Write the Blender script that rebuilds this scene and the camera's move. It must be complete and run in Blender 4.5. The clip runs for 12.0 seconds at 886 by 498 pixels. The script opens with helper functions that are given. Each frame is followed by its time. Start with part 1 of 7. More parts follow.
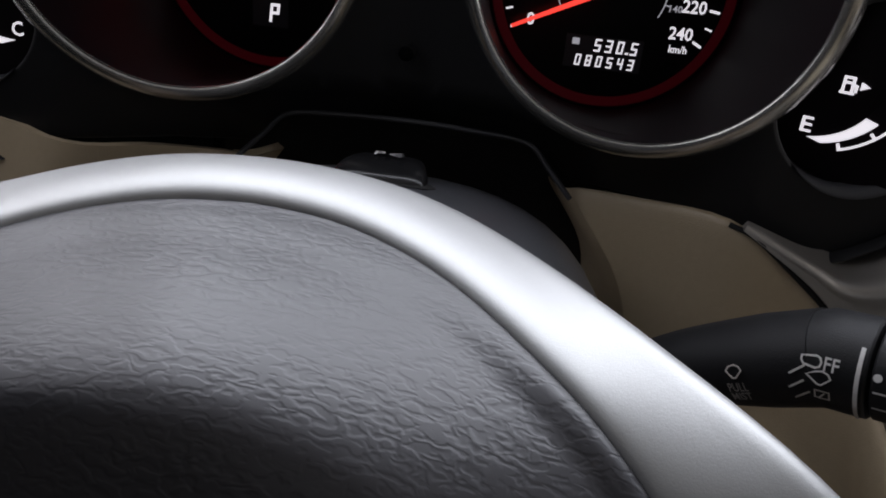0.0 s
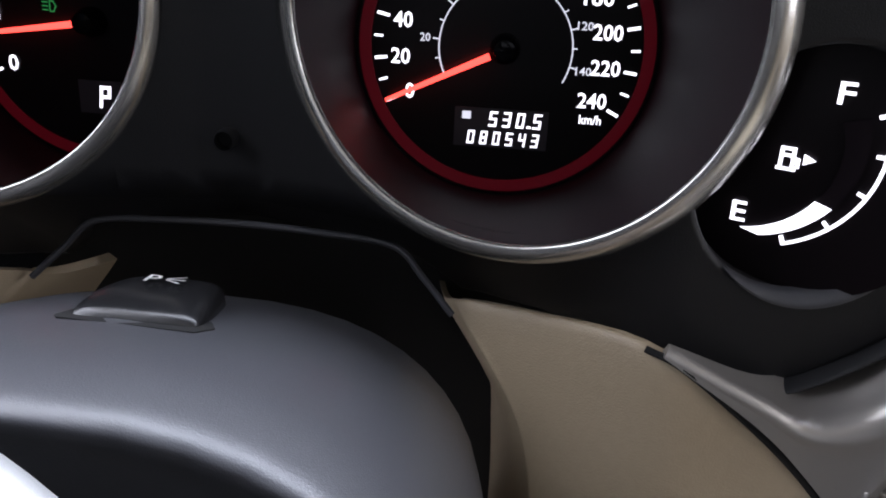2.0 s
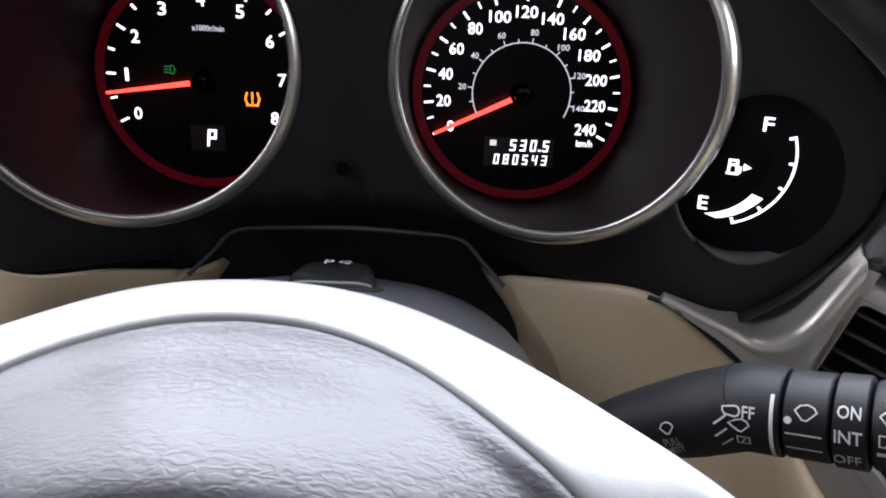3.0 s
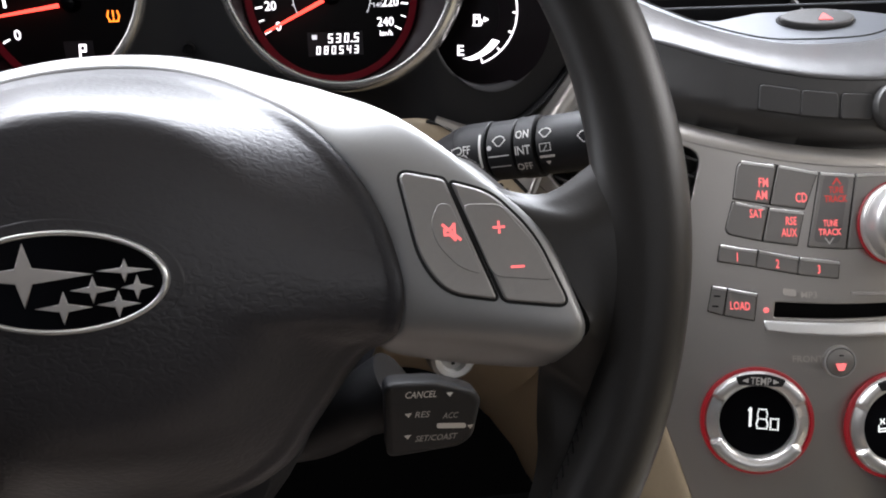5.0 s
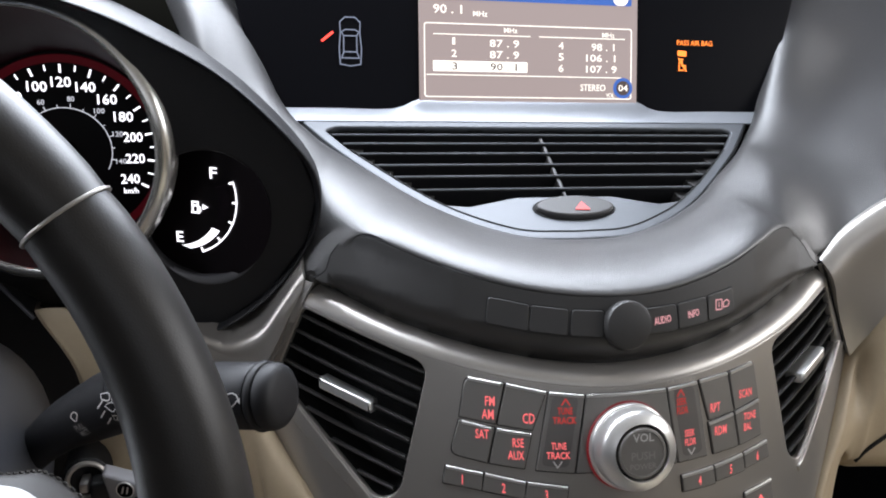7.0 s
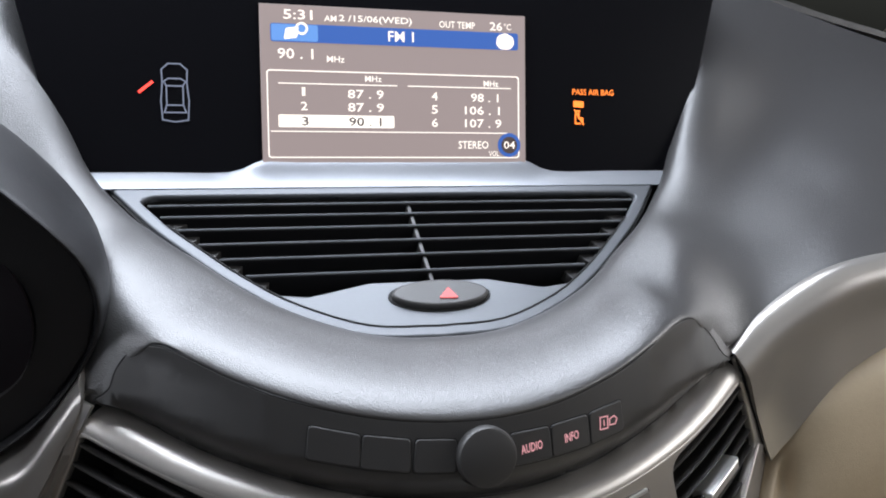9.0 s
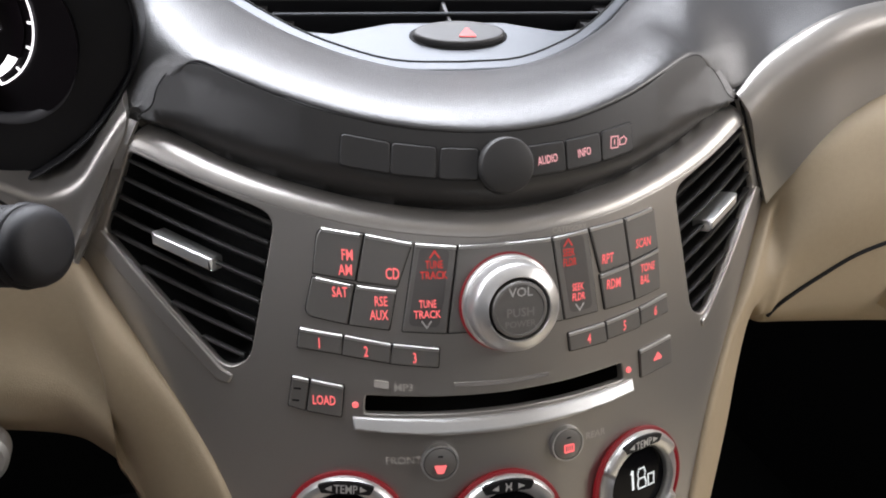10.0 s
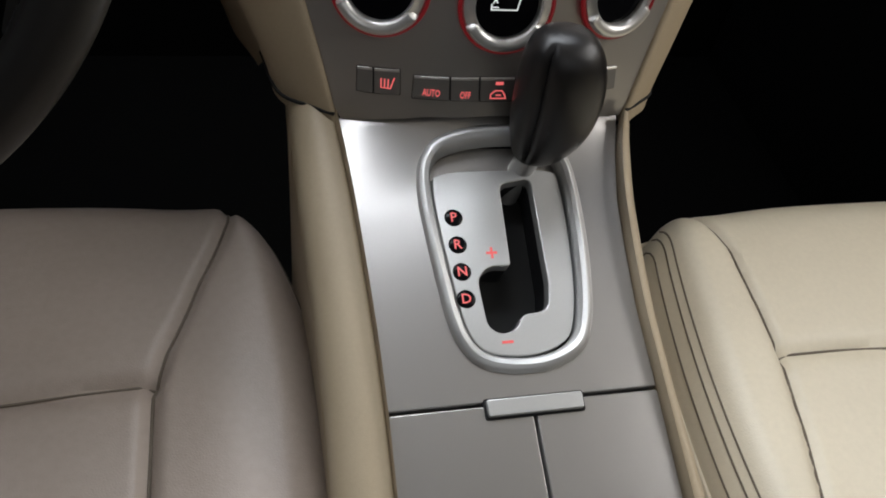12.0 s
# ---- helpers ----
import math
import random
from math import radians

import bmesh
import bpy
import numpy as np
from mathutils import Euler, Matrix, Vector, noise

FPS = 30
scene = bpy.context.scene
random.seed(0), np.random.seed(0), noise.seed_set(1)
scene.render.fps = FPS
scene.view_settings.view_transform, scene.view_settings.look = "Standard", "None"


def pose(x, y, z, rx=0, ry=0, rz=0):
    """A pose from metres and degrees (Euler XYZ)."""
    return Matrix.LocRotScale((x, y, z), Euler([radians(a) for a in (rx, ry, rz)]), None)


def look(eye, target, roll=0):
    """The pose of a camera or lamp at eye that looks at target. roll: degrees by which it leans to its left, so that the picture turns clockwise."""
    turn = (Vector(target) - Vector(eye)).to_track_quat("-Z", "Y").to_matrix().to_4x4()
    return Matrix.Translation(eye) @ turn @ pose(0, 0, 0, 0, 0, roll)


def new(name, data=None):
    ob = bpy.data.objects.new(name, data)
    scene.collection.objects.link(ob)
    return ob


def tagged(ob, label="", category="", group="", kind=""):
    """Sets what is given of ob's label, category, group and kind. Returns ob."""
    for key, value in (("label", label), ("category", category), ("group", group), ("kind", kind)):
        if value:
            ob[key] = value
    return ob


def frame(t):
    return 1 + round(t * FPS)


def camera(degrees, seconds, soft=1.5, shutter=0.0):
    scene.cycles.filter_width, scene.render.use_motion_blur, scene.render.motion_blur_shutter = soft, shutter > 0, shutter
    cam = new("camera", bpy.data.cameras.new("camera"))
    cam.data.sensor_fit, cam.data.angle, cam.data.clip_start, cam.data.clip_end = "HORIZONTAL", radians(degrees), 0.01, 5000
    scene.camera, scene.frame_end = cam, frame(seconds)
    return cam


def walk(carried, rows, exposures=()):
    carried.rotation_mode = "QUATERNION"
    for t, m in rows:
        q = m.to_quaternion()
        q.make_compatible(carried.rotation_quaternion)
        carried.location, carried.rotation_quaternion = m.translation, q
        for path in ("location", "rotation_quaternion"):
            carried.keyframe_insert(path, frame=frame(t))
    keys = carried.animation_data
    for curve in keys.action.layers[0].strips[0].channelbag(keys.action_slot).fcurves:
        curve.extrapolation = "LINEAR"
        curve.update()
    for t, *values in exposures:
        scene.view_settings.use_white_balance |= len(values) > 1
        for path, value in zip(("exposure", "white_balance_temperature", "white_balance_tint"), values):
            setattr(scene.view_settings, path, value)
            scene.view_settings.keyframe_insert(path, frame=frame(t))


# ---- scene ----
# camera and its walk; the car has axes of its own (x right, y ahead, z up, middle of the
# centre stack at x = 0) and set level by CAR
cam = camera(57.2, 12.0, 1.9)
CAR = pose(0, -0.0938, 0.0, -9, 0, 0)
METRES, TILT, LEAN, TURN = 0.9, -25.655, -5.194, 7.197
ROWS = [
    (0.0, 0.0, 0.0, 0.0, -0.0, 0.0, -0.0),
    (0.5, 0.0297, 0.0426, 0.0099, 0.6, 3.0, 0.75),
    (1.0, 0.0542, 0.0776, 0.0143, 1.71, 4.13, 1.22),
    (1.5, 0.0621, 0.0896, 0.0166, 1.15, 4.86, 1.91),
    (2.0, 0.0565, 0.0847, 0.0211, -0.07, 5.16, 2.52),
    (2.5, 0.0217, 0.0317, 0.0274, -2.46, 4.85, 3.87),
    (2.7, 0.0028, 0.0045, 0.0239, -3.80, 5.52, 4.42),
    (4.3, -0.0355, -0.1435, -0.0858, -7.78, 6.50, 10.62),
    (4.5, -0.0267, -0.1478, -0.0964, -8.46, 5.99, 11.42),
    (5.0, 0.007, -0.1534, -0.1133, -10.97, 4.92, 12.35),
    (5.5, 0.0602, -0.142, -0.1153, -13.12, 3.26, 13.11),
    (6.0, 0.0958, -0.1461, -0.0903, -14.18, 4.49, 12.16),
    (6.5, 0.1216, -0.1537, -0.0619, -15.84, 5.23, 11.7),
    (7.0, 0.1469, -0.155, -0.0376, -16.89, 6.5, 11.06),
    (7.2, 0.1458, -0.1469, -0.0233, -18.07, 6.32, 11.12),
    (8.8, 0.2399, -0.0895, 0.0052, -20.52, 8.07, 11.97),
    (9.0, 0.2457, -0.0953, 0.0009, -19.47, 7.27, 11.74),
    (9.5, 0.2324, -0.0991, -0.0383, -19.67, 2.94, 12.58),
    (10.0, 0.214, -0.108, -0.063, -19.61, -2.8, 11.97),
    (10.5, 0.1956, -0.1307, -0.0861, -19.33, -9.9, 10.37),
    (11.0, 0.1797, -0.1653, -0.1019, -18.74, -14.61, 8.06),
    (11.5, 0.1647, -0.1958, -0.1207, -18.29, -20.02, 5.83),
    (12.0, 0.1526, -0.2206, -0.148, -17.79, -25.38, 4.96),
]
walk(cam, [(t, CAR @ pose(-0.3251, -0.1883, 0.8780, TILT, LEAN, TURN) @ pose(METRES * x, METRES * y, METRES * z, 90 + pitch, roll, yaw))
           for t, x, y, z, yaw, pitch, roll in ROWS],
     [(0.0, -0.95, 6350, 16), (0.7, -0.8, 6200, 16), (1.5, 0.65, 6000, 17), (2.5, 0.5, 6050, 17), (4.5, 0.62, 6450, 15), (5.5, 0.78, 6350, 14), (7.0, 0.34, 6200, 13), (9.0, 0.12, 6150, 13),
      (9.5, 0.15, 6250, 14), (10.0, 0.5, 6450, 15), (10.5, 0.82, 6700, 15), (11.0, 0.88, 6700, 14), (11.5, 0.4, 6550, 12), (12.0, -0.1, 6450, 11)])

# ---- light ----
world = bpy.data.worlds.new("world")
scene.world = world
world.use_nodes = True
wn = world.node_tree.nodes
sky = wn.new("ShaderNodeTexSky")
sky.sky_type, sky.sun_disc = "NISHITA", False
sky.sun_elevation, sky.sun_rotation = radians(55), radians(200)
wn["Background"].inputs[1].default_value = 0.012
world.node_tree.links.new(sky.outputs[0], wn["Background"].inputs[0])


def window_light(name, eye, target, w, h, watts, colour, spread=180):
    d = bpy.data.lights.new(name, "AREA")
    d.spread = radians(spread)
    d.shape, d.size, d.size_y, d.energy, d.color = "RECTANGLE", w, h, watts, colour
    ob = new(name, d)
    ob.matrix_world = CAR @ look(eye, target)
    return ob


window_light("windscreen_daylight", (-0.27, 0.39, 1.105), (-0.27, 0.152, 0.665), 0.95, 0.70, 25.0, (0.90, 0.95, 1.0), 175)
window_light("passenger_window_daylight", (0.73, -0.14, 1.06), (0.0, 0.04, 0.6), 0.7, 0.3, 3.8, (1.0, 0.98, 0.94))
window_light("driver_window_daylight", (-0.71, 0.16, 1.12), (-0.1, 0.14, 0.80), 0.6, 0.36, 3.6, (0.95, 0.97, 1.0))


# added fill lamp before the closed rear wall, brightens spokes and fascia
window_light("rear_window_daylight", (0.0, -1.15, 1.10), (0.0, 0.0, 0.86), 1.1, 0.3, 1.0, (0.96, 0.98, 1.0))


# ---- materials ----
def mat(name, colour, rough=0.5, metal=0.0, vary=0.08, scale=60.0, bump=0.0, bump_scale=400.0, kind="noise",
        emit=0.0, coat=0.0, spec=0.5, fleck=0.0):
    m = bpy.data.materials.new(name)
    m.use_nodes = True
    nt = m.node_tree
    b = nt.nodes["Principled BSDF"]
    lk = nt.links.new
    b.inputs["Roughness"].default_value = rough
    b.inputs["Metallic"].default_value = metal
    b.inputs["Specular IOR Level"].default_value = spec
    b.inputs["Coat Weight"].default_value = coat
    b.inputs["Coat Roughness"].default_value = 0.12
    c = (*colour, 1.0)
    b.inputs["Base Color"].default_value = c
    if emit:
        b.inputs["Base Color"].default_value = (*(0.12 * v for v in colour), 1.0)
        b.inputs["Emission Color"].default_value = c
        b.inputs["Emission Strength"].default_value = emit
        return m
    tc = nt.nodes.new("ShaderNodeTexCoord")
    if vary:
        n1 = nt.nodes.new("ShaderNodeTexNoise")
        n1.inputs["Scale"].default_value, n1.inputs["Detail"].default_value = scale * 0.15, 6.0
        n2 = nt.nodes.new("ShaderNodeTexNoise")
        n2.inputs["Scale"].default_value, n2.inputs["Detail"].default_value = scale * 8, 3.0
        lk(tc.outputs["Object"], n1.inputs["Vector"])
        lk(tc.outputs["Object"], n2.inputs["Vector"])
        mx = nt.nodes.new("ShaderNodeMath")
        mx.operation = "MULTIPLY_ADD"
        mx.inputs[1].default_value = 0.5
        lk(n2.outputs[0], mx.inputs[0])
        lk(n1.outputs[0], mx.inputs[2])
        ramp = nt.nodes.new("ShaderNodeMapRange")
        ramp.inputs[1].default_value, ramp.inputs[2].default_value = 0.45, 1.05
        ramp.inputs[3].default_value, ramp.inputs[4].default_value = 1 - vary, 1 + vary
        lk(mx.outputs[0], ramp.inputs[0])
        mul = nt.nodes.new("ShaderNodeMix")
        mul.data_type, mul.blend_type = "RGBA", "MULTIPLY"
        mul.inputs[0].default_value = 1.0
        mul.inputs[6].default_value = c
        lk(ramp.outputs[0], mul.inputs[7])
        lk(mul.outputs[2], b.inputs["Base Color"])
        r2 = nt.nodes.new("ShaderNodeMapRange")
        r2.inputs[1].default_value, r2.inputs[2].default_value = 0.3, 0.7
        r2.inputs[3].default_value, r2.inputs[4].default_value = rough * 0.95, min(1.0, rough * 1.06)
        lk(n1.outputs[0], r2.inputs[0])
        lk(r2.outputs[0], b.inputs["Roughness"])
    if bump:
        if kind == "leather":
            t1 = nt.nodes.new("ShaderNodeTexVoronoi")
            t1.feature = "DISTANCE_TO_EDGE"
            t1.inputs["Scale"].default_value = bump_scale
            warp = nt.nodes.new("ShaderNodeTexNoise")
            warp.inputs["Scale"].default_value = bump_scale * 0.35
            add = nt.nodes.new("ShaderNodeMix")
            add.data_type, add.blend_type = "RGBA", "LINEAR_LIGHT"
            add.inputs[0].default_value = 0.0014
            lk(tc.outputs["Object"], add.inputs[6])
            lk(tc.outputs["Object"], warp.inputs["Vector"])
            lk(warp.outputs[1], add.inputs[7])
            lk(add.outputs[2], t1.inputs["Vector"])
            sm = nt.nodes.new("ShaderNodeMapRange")
            sm.interpolation_type = "SMOOTHSTEP"
            sm.inputs[1].default_value, sm.inputs[2].default_value = 0.0, 0.4
            lk(t1.outputs["Distance"], sm.inputs[0])
            height = sm.outputs[0]
        elif kind == "wrinkle":
            # small soft pads with winding gaps, drawn out along one way
            mp = nt.nodes.new("ShaderNodeMapping")
            mp.inputs["Rotation"].default_value = (0.3, 0.5, 0.9)
            mp.inputs["Scale"].default_value = (1.0, 2.1, 1.3)
            lk(tc.outputs["Object"], mp.inputs["Vector"])
            t1 = nt.nodes.new("ShaderNodeTexNoise")
            t1.inputs["Scale"].default_value, t1.inputs["Detail"].default_value, t1.inputs["Distortion"].default_value = bump_scale, 0.6, 0.9
            lk(mp.outputs[0], t1.inputs["Vector"])
            sm = nt.nodes.new("ShaderNodeMapRange")
            sm.interpolation_type = "SMOOTHSTEP"
            sm.inputs[1].default_value, sm.inputs[2].default_value = 0.34, 0.60
            lk(t1.outputs[0], sm.inputs[0])
            height = sm.outputs[0]
        else:
            t1 = nt.nodes.new("ShaderNodeTexNoise")
            t1.inputs["Scale"].default_value, t1.inputs["Detail"].default_value = bump_scale, 4.0
            lk(tc.outputs["Object"], t1.inputs["Vector"])
            height = t1.outputs[0]
        bp = nt.nodes.new("ShaderNodeBump")
        bp.inputs["Strength"].default_value, bp.inputs["Distance"].default_value = bump, 0.0006
        lk(height, bp.inputs["Height"])
        lk(bp.outputs[0], b.inputs["Normal"])
    return m


SILVER = mat("satin_silver_paint", (0.40, 0.38, 0.352), 0.33, 0.70, 0.02, 90, 0.12, 3000)
PANEL = mat("satin_console_silver", (0.43, 0.415, 0.40), 0.29, 0.78, 0.02, 90, 0.08, 3000)
SILVER_L = mat("pale_satin_silver", (0.56, 0.56, 0.55), 0.40, 0.75, 0.04, 90, 0.08, 3000)
SPOKE = mat("satin_spoke_silver", (0.33, 0.33, 0.325), 0.46, 0.75, 0.03, 90, 0.08, 3000)
# paler than the parts it edges: their highlights are put into this colour
STRIP = mat("pale_key_edge", (0.62, 0.61, 0.58), 0.32, 0.7, 0.02, 60)
KNOBM = mat("brushed_knob_metal", (0.66, 0.65, 0.63), 0.32, 0.75, 0.05, 90, 0.05, 3000)
BRIGHT = mat("bright_satin_metal", (0.82, 0.82, 0.80), 0.3, 0.85, 0.03, 60)
PAD = mat("grained_grey_dash_plastic", (0.050, 0.049, 0.049), 0.32, 0, 0.08, 60, 0.19, 1000, "leather", spec=0.85)
BAND = mat("smooth_charcoal_plastic", (0.032, 0.031, 0.030), 0.43, 0, 0.025, 60, 0.12, 2500)
BLACK = mat("black_housing_plastic", (0.009, 0.009, 0.010), 0.5, 0, 0.1, 60, 0.25, 2500, spec=0.3)
GLOSS = mat("gloss_black_lens", (0.004, 0.004, 0.005), 0.12, 0, 0.0, spec=0.1)
KNOBL = mat("polished_black_leather", (0.012, 0.011, 0.011), 0.3, 0, 0.1, 60, 0.12, 1500, "leather")
DARK = mat("dark_gap", (0.004, 0.004, 0.004), 0.8, 0, 0.0)
BEIGE = mat("beige_trim_plastic", (0.41, 0.33, 0.222), 0.48, 0, 0.06, 50, 0.3, 1500)
SEAT = mat("ivory_seat_leather", (0.62, 0.55, 0.42), 0.42, 0, 0.07, 30, 0.16, 620, "leather")
# the driver seat's shade is put into this darker, greyer leather
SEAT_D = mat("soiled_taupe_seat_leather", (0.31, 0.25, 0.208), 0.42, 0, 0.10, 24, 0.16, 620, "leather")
THREAD = mat("seat_seam_thread", (0.12, 0.095, 0.07), 0.8, 0, 0.1, 200)
HUBL = mat("grained_airbag_cover", (0.031, 0.030, 0.033), 0.38, 0, 0.1, 60, 0.12, 330, "wrinkle")
RIML = mat("black_rim_leather", (0.020, 0.0185, 0.017), 0.40, 0, 0.12, 60, 0.05, 1000, "leather", spec=0.4)
COWL = mat("grey_column_plastic", (0.050, 0.051, 0.057), 0.34, 0, 0.1, 60, 0.15, 2200)
BTN = mat("warm_grey_button", (0.215, 0.205, 0.192), 0.42, 0.5, 0.025, 60, 0.1, 2500)
WINDOW = mat("smoky_key_window", (0.15, 0.142, 0.135), 0.35, 0.3, 0.03, 60)
SWITCH = mat("gloss_black_switch", (0.010, 0.010, 0.011), 0.27, 0, 0.0)
KEYGREY = mat("grey_key_plastic", (0.30, 0.30, 0.31), 0.42, 0, 0.06, 90, 0.1, 2500)
KEYRED = mat("pale_red_rubber", (0.62, 0.17, 0.20), 0.55, 0, 0.05, 90)
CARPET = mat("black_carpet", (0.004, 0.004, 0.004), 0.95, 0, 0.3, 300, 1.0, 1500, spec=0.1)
LINER = mat("pale_headliner_cloth", (0.55, 0.52, 0.47), 0.9, 0, 0.08, 60, 0.4, 2500)
PINK = mat("pale_red_backlight", (1.0, 0.46, 0.47), emit=0.75)
RED = mat("red_backlight", (1.0, 0.17, 0.165), emit=0.85)
REDEDGE = mat("red_edge_glow", (0.45, 0.012, 0.02), emit=0.2)
REDDIM = mat("dim_red_backlight", (0.75, 0.06, 0.05), emit=0.55)
NEEDLE = mat("red_needle_light", (1.0, 0.06, 0.04), emit=2.4)
REDRING = mat("red_dial_ring_light", (0.22, 0.0, 0.010), emit=0.11)
WHITE = mat("white_gauge_light", (1.0, 0.98, 1.0), emit=1.6)
DIMLIT = mat("dim_white_gauge_light", (0.8, 0.8, 0.85), emit=0.7)
DIMW = mat("pale_print", (0.58, 0.57, 0.55), 0.6, 0, 0.0)
GREYP = mat("worn_print", (0.27, 0.255, 0.24), 0.6, 0, 0.0)
FAINT = mat("faint_print", (0.5, 0.47, 0.43), 0.6, 0, 0.0)
AMBER = mat("amber_lamp", (1.0, 0.22, 0.02), emit=1.8)
GREENL = mat("green_lamp", (0.02, 0.22, 0.05), emit=0.5)
LCD = mat("pale_lcd_segments", (0.9, 0.95, 0.92), emit=0.85)


# ---- builders ----
def arc(cx, cy, rx, ry, a0, a1, n):
    return [(cx + rx * math.cos(radians(a0 + (a1 - a0) * i / n)), cy + ry * math.sin(radians(a0 + (a1 - a0) * i / n))) for i in range(n + 1)]


def ring_pts(cx, cy, rx, ry=None, n=40):
    return arc(cx, cy, rx, ry or rx, 0, 360, n)[:-1]


def spline(pts, n, closed=False):
    """Catmull-Rom through the points, n steps a span."""
    P, out, k = [Vector(p) for p in pts], [], len(pts)
    for i in range(k if closed else k - 1):
        p0, p1, p2, p3 = (P[(i + j) % k] if closed else P[min(max(i + j, 0), k - 1)] for j in (-1, 0, 1, 2))
        if not closed and i == 0:
            p0 = 2 * p1 - p2
        if not closed and i == k - 2:
            p3 = 2 * p2 - p1
        for s in range(n):
            t = s / n
            out.append(0.5 * (2 * p1 + (p2 - p0) * t + (2 * p0 - 5 * p1 + 4 * p2 - p3) * t * t + (3 * p1 - p0 - 3 * p2 + p3) * t ** 3))
    if not closed:
        out.append(P[-1])
    return out


def rounded(pts, r, n=5):
    """A polygon with its corners rounded by r (one number, or one a corner)."""
    out, k = [], len(pts)
    for i in range(k):
        p, a, b = (Vector((*pts[j % k], 0)) for j in (i, i - 1, i + 1))
        rr = r[i] if isinstance(r, (list, tuple)) else r
        da, db = (a - p), (b - p)
        q = min(rr, da.length * 0.48, db.length * 0.48)
        s, e = p + da.normalized() * q, p + db.normalized() * q
        for j in range(n + 1):
            t = j / n
            v = s * (1 - t) ** 2 + p * 2 * t * (1 - t) + e * t * t
            out.append((v.x, v.y))
    return out


def area2(p):
    return sum(a[0] * b[1] - b[0] * a[1] for a, b in zip(p, p[1:] + p[:1]))


def inset(p, d):
    """A counter-clockwise loop moved inwards by d."""
    out, k = [], len(p)
    for i in range(k):
        a, b, c = p[i - 1], p[i], p[(i + 1) % k]
        e1, e2 = Vector((b[0] - a[0], b[1] - a[1])), Vector((c[0] - b[0], c[1] - b[1]))
        if e1.length < 1e-9 or e2.length < 1e-9:
            out.append(b)
            continue
        n = Vector((-e1.y, e1.x)).normalized() + Vector((-e2.y, e2.x)).normalized()
        n = n.normalized() / max(0.5, n.length / 2) if n.length > 1e-6 else Vector((0, 0))
        out.append((b[0] + n.x * d, b[1] + n.y * d))
    return out


def finer(p, cell):
    out = []
    for a, b in zip(p, p[1:] + p[:1]):
        n = max(1, math.ceil(math.dist(a, b) / cell))
        out += [(a[0] + (b[0] - a[0]) * i / n, a[1] + (b[1] - a[1]) * i / n) for i in range(n)]
    return out


def slab(outline, surf, h0=-0.002, h1=0.0, edge=0.0005, holes=(), cell=None):
    """A plate on the surface surf(a, b, h), cut to the outline, from h0 up to h1, with rounded rims; holes go through it."""
    bm = bmesh.new()
    bend = bm.verts.layers.float_vector.new("bend")
    loops = []
    for k, p in enumerate([outline, *holes]):
        p = list(map(tuple, p))
        if (area2(p) < 0) == (k == 0):
            p.reverse()
        loops.append(finer(p, cell) if cell else p)
    rim = []
    for p in loops:
        steps = [(0, h0), (0, h1 - edge), (edge * 0.3, h1 - edge * 0.3), (edge, h1)] if edge else [(0, h0), (0, h1)]
        rings = [[bm.verts.new((*q, h)) for q in (inset(p, d) if d else p)] for d, h in steps]
        for r0, r1 in zip(rings, rings[1:]):
            for i in range(len(p)):
                j = (i + 1) % len(p)
                bm.faces.new((r0[i], r0[j], r1[j], r1[i]))
        rim += [bm.edges.get((rings[-1][i], rings[-1][(i + 1) % len(p)])) for i in range(len(p))]
    bmesh.ops.triangle_fill(bm, edges=rim, use_beauty=True, use_dissolve=False, normal=(0, 0, 1))
    if cell:
        a = [q[0] for q in loops[0]]
        b = [q[1] for q in loops[0]]
        for axis, lo, hi in ((0, min(a), max(a)), (1, min(b), max(b))):
            n = max(1, round((hi - lo) / cell))
            for i in range(1, n):
                co = [0, 0, 0]
                co[axis] = lo + (hi - lo) * (i + 0.013) / n
                no = [0, 0, 0]
                no[axis] = 1
                bmesh.ops.bisect_plane(bm, geom=bm.verts[:] + bm.edges[:] + bm.faces[:], plane_co=co, plane_no=no, dist=1e-7)
    for v in bm.verts:
        a, b, h = v.co
        v.co = surf(a, b, h)
        if edge and abs(h - h1) < 1e-7:
            # the true slope of the surface, for smooth shading of the top
            e = 0.0004
            n = (surf(a + e, b, h) - surf(a - e, b, h)).cross(surf(a, b + e, h) - surf(a, b - e, h)).normalized()
            v[bend] = n if n.dot(surf(a, b, h + e) - v.co) > 0 else -n
    bmesh.ops.recalc_face_normals(bm, faces=bm.faces)
    return bm


def lathe(profile, surf_m, n=40, arc_of=360):
    """Turns (radius, height) round the axis z of the matrix."""
    bm = bmesh.new()
    full = arc_of >= 360
    rows = []
    for r, h in profile:
        if r < 1e-6:
            rows.append([bm.verts.new(surf_m @ Vector((0, 0, h)))])
        else:
            rows.append([bm.verts.new(surf_m @ Vector((r * math.cos(radians(arc_of) * i / n), r * math.sin(radians(arc_of) * i / n), h))) for i in range(n if full else n + 1)])
    for r0, r1 in zip(rows, rows[1:]):
        for i in range(n):
            a0, a1 = r0[i % len(r0)], r0[(i + 1) % len(r0)]
            b0, b1 = r1[i % len(r1)], r1[(i + 1) % len(r1)]
            vs = list(dict.fromkeys((a0, a1, b1, b0)))
            if len(vs) > 2:
                bm.faces.new(vs)
    bmesh.ops.recalc_face_normals(bm, faces=bm.faces)
    return bm


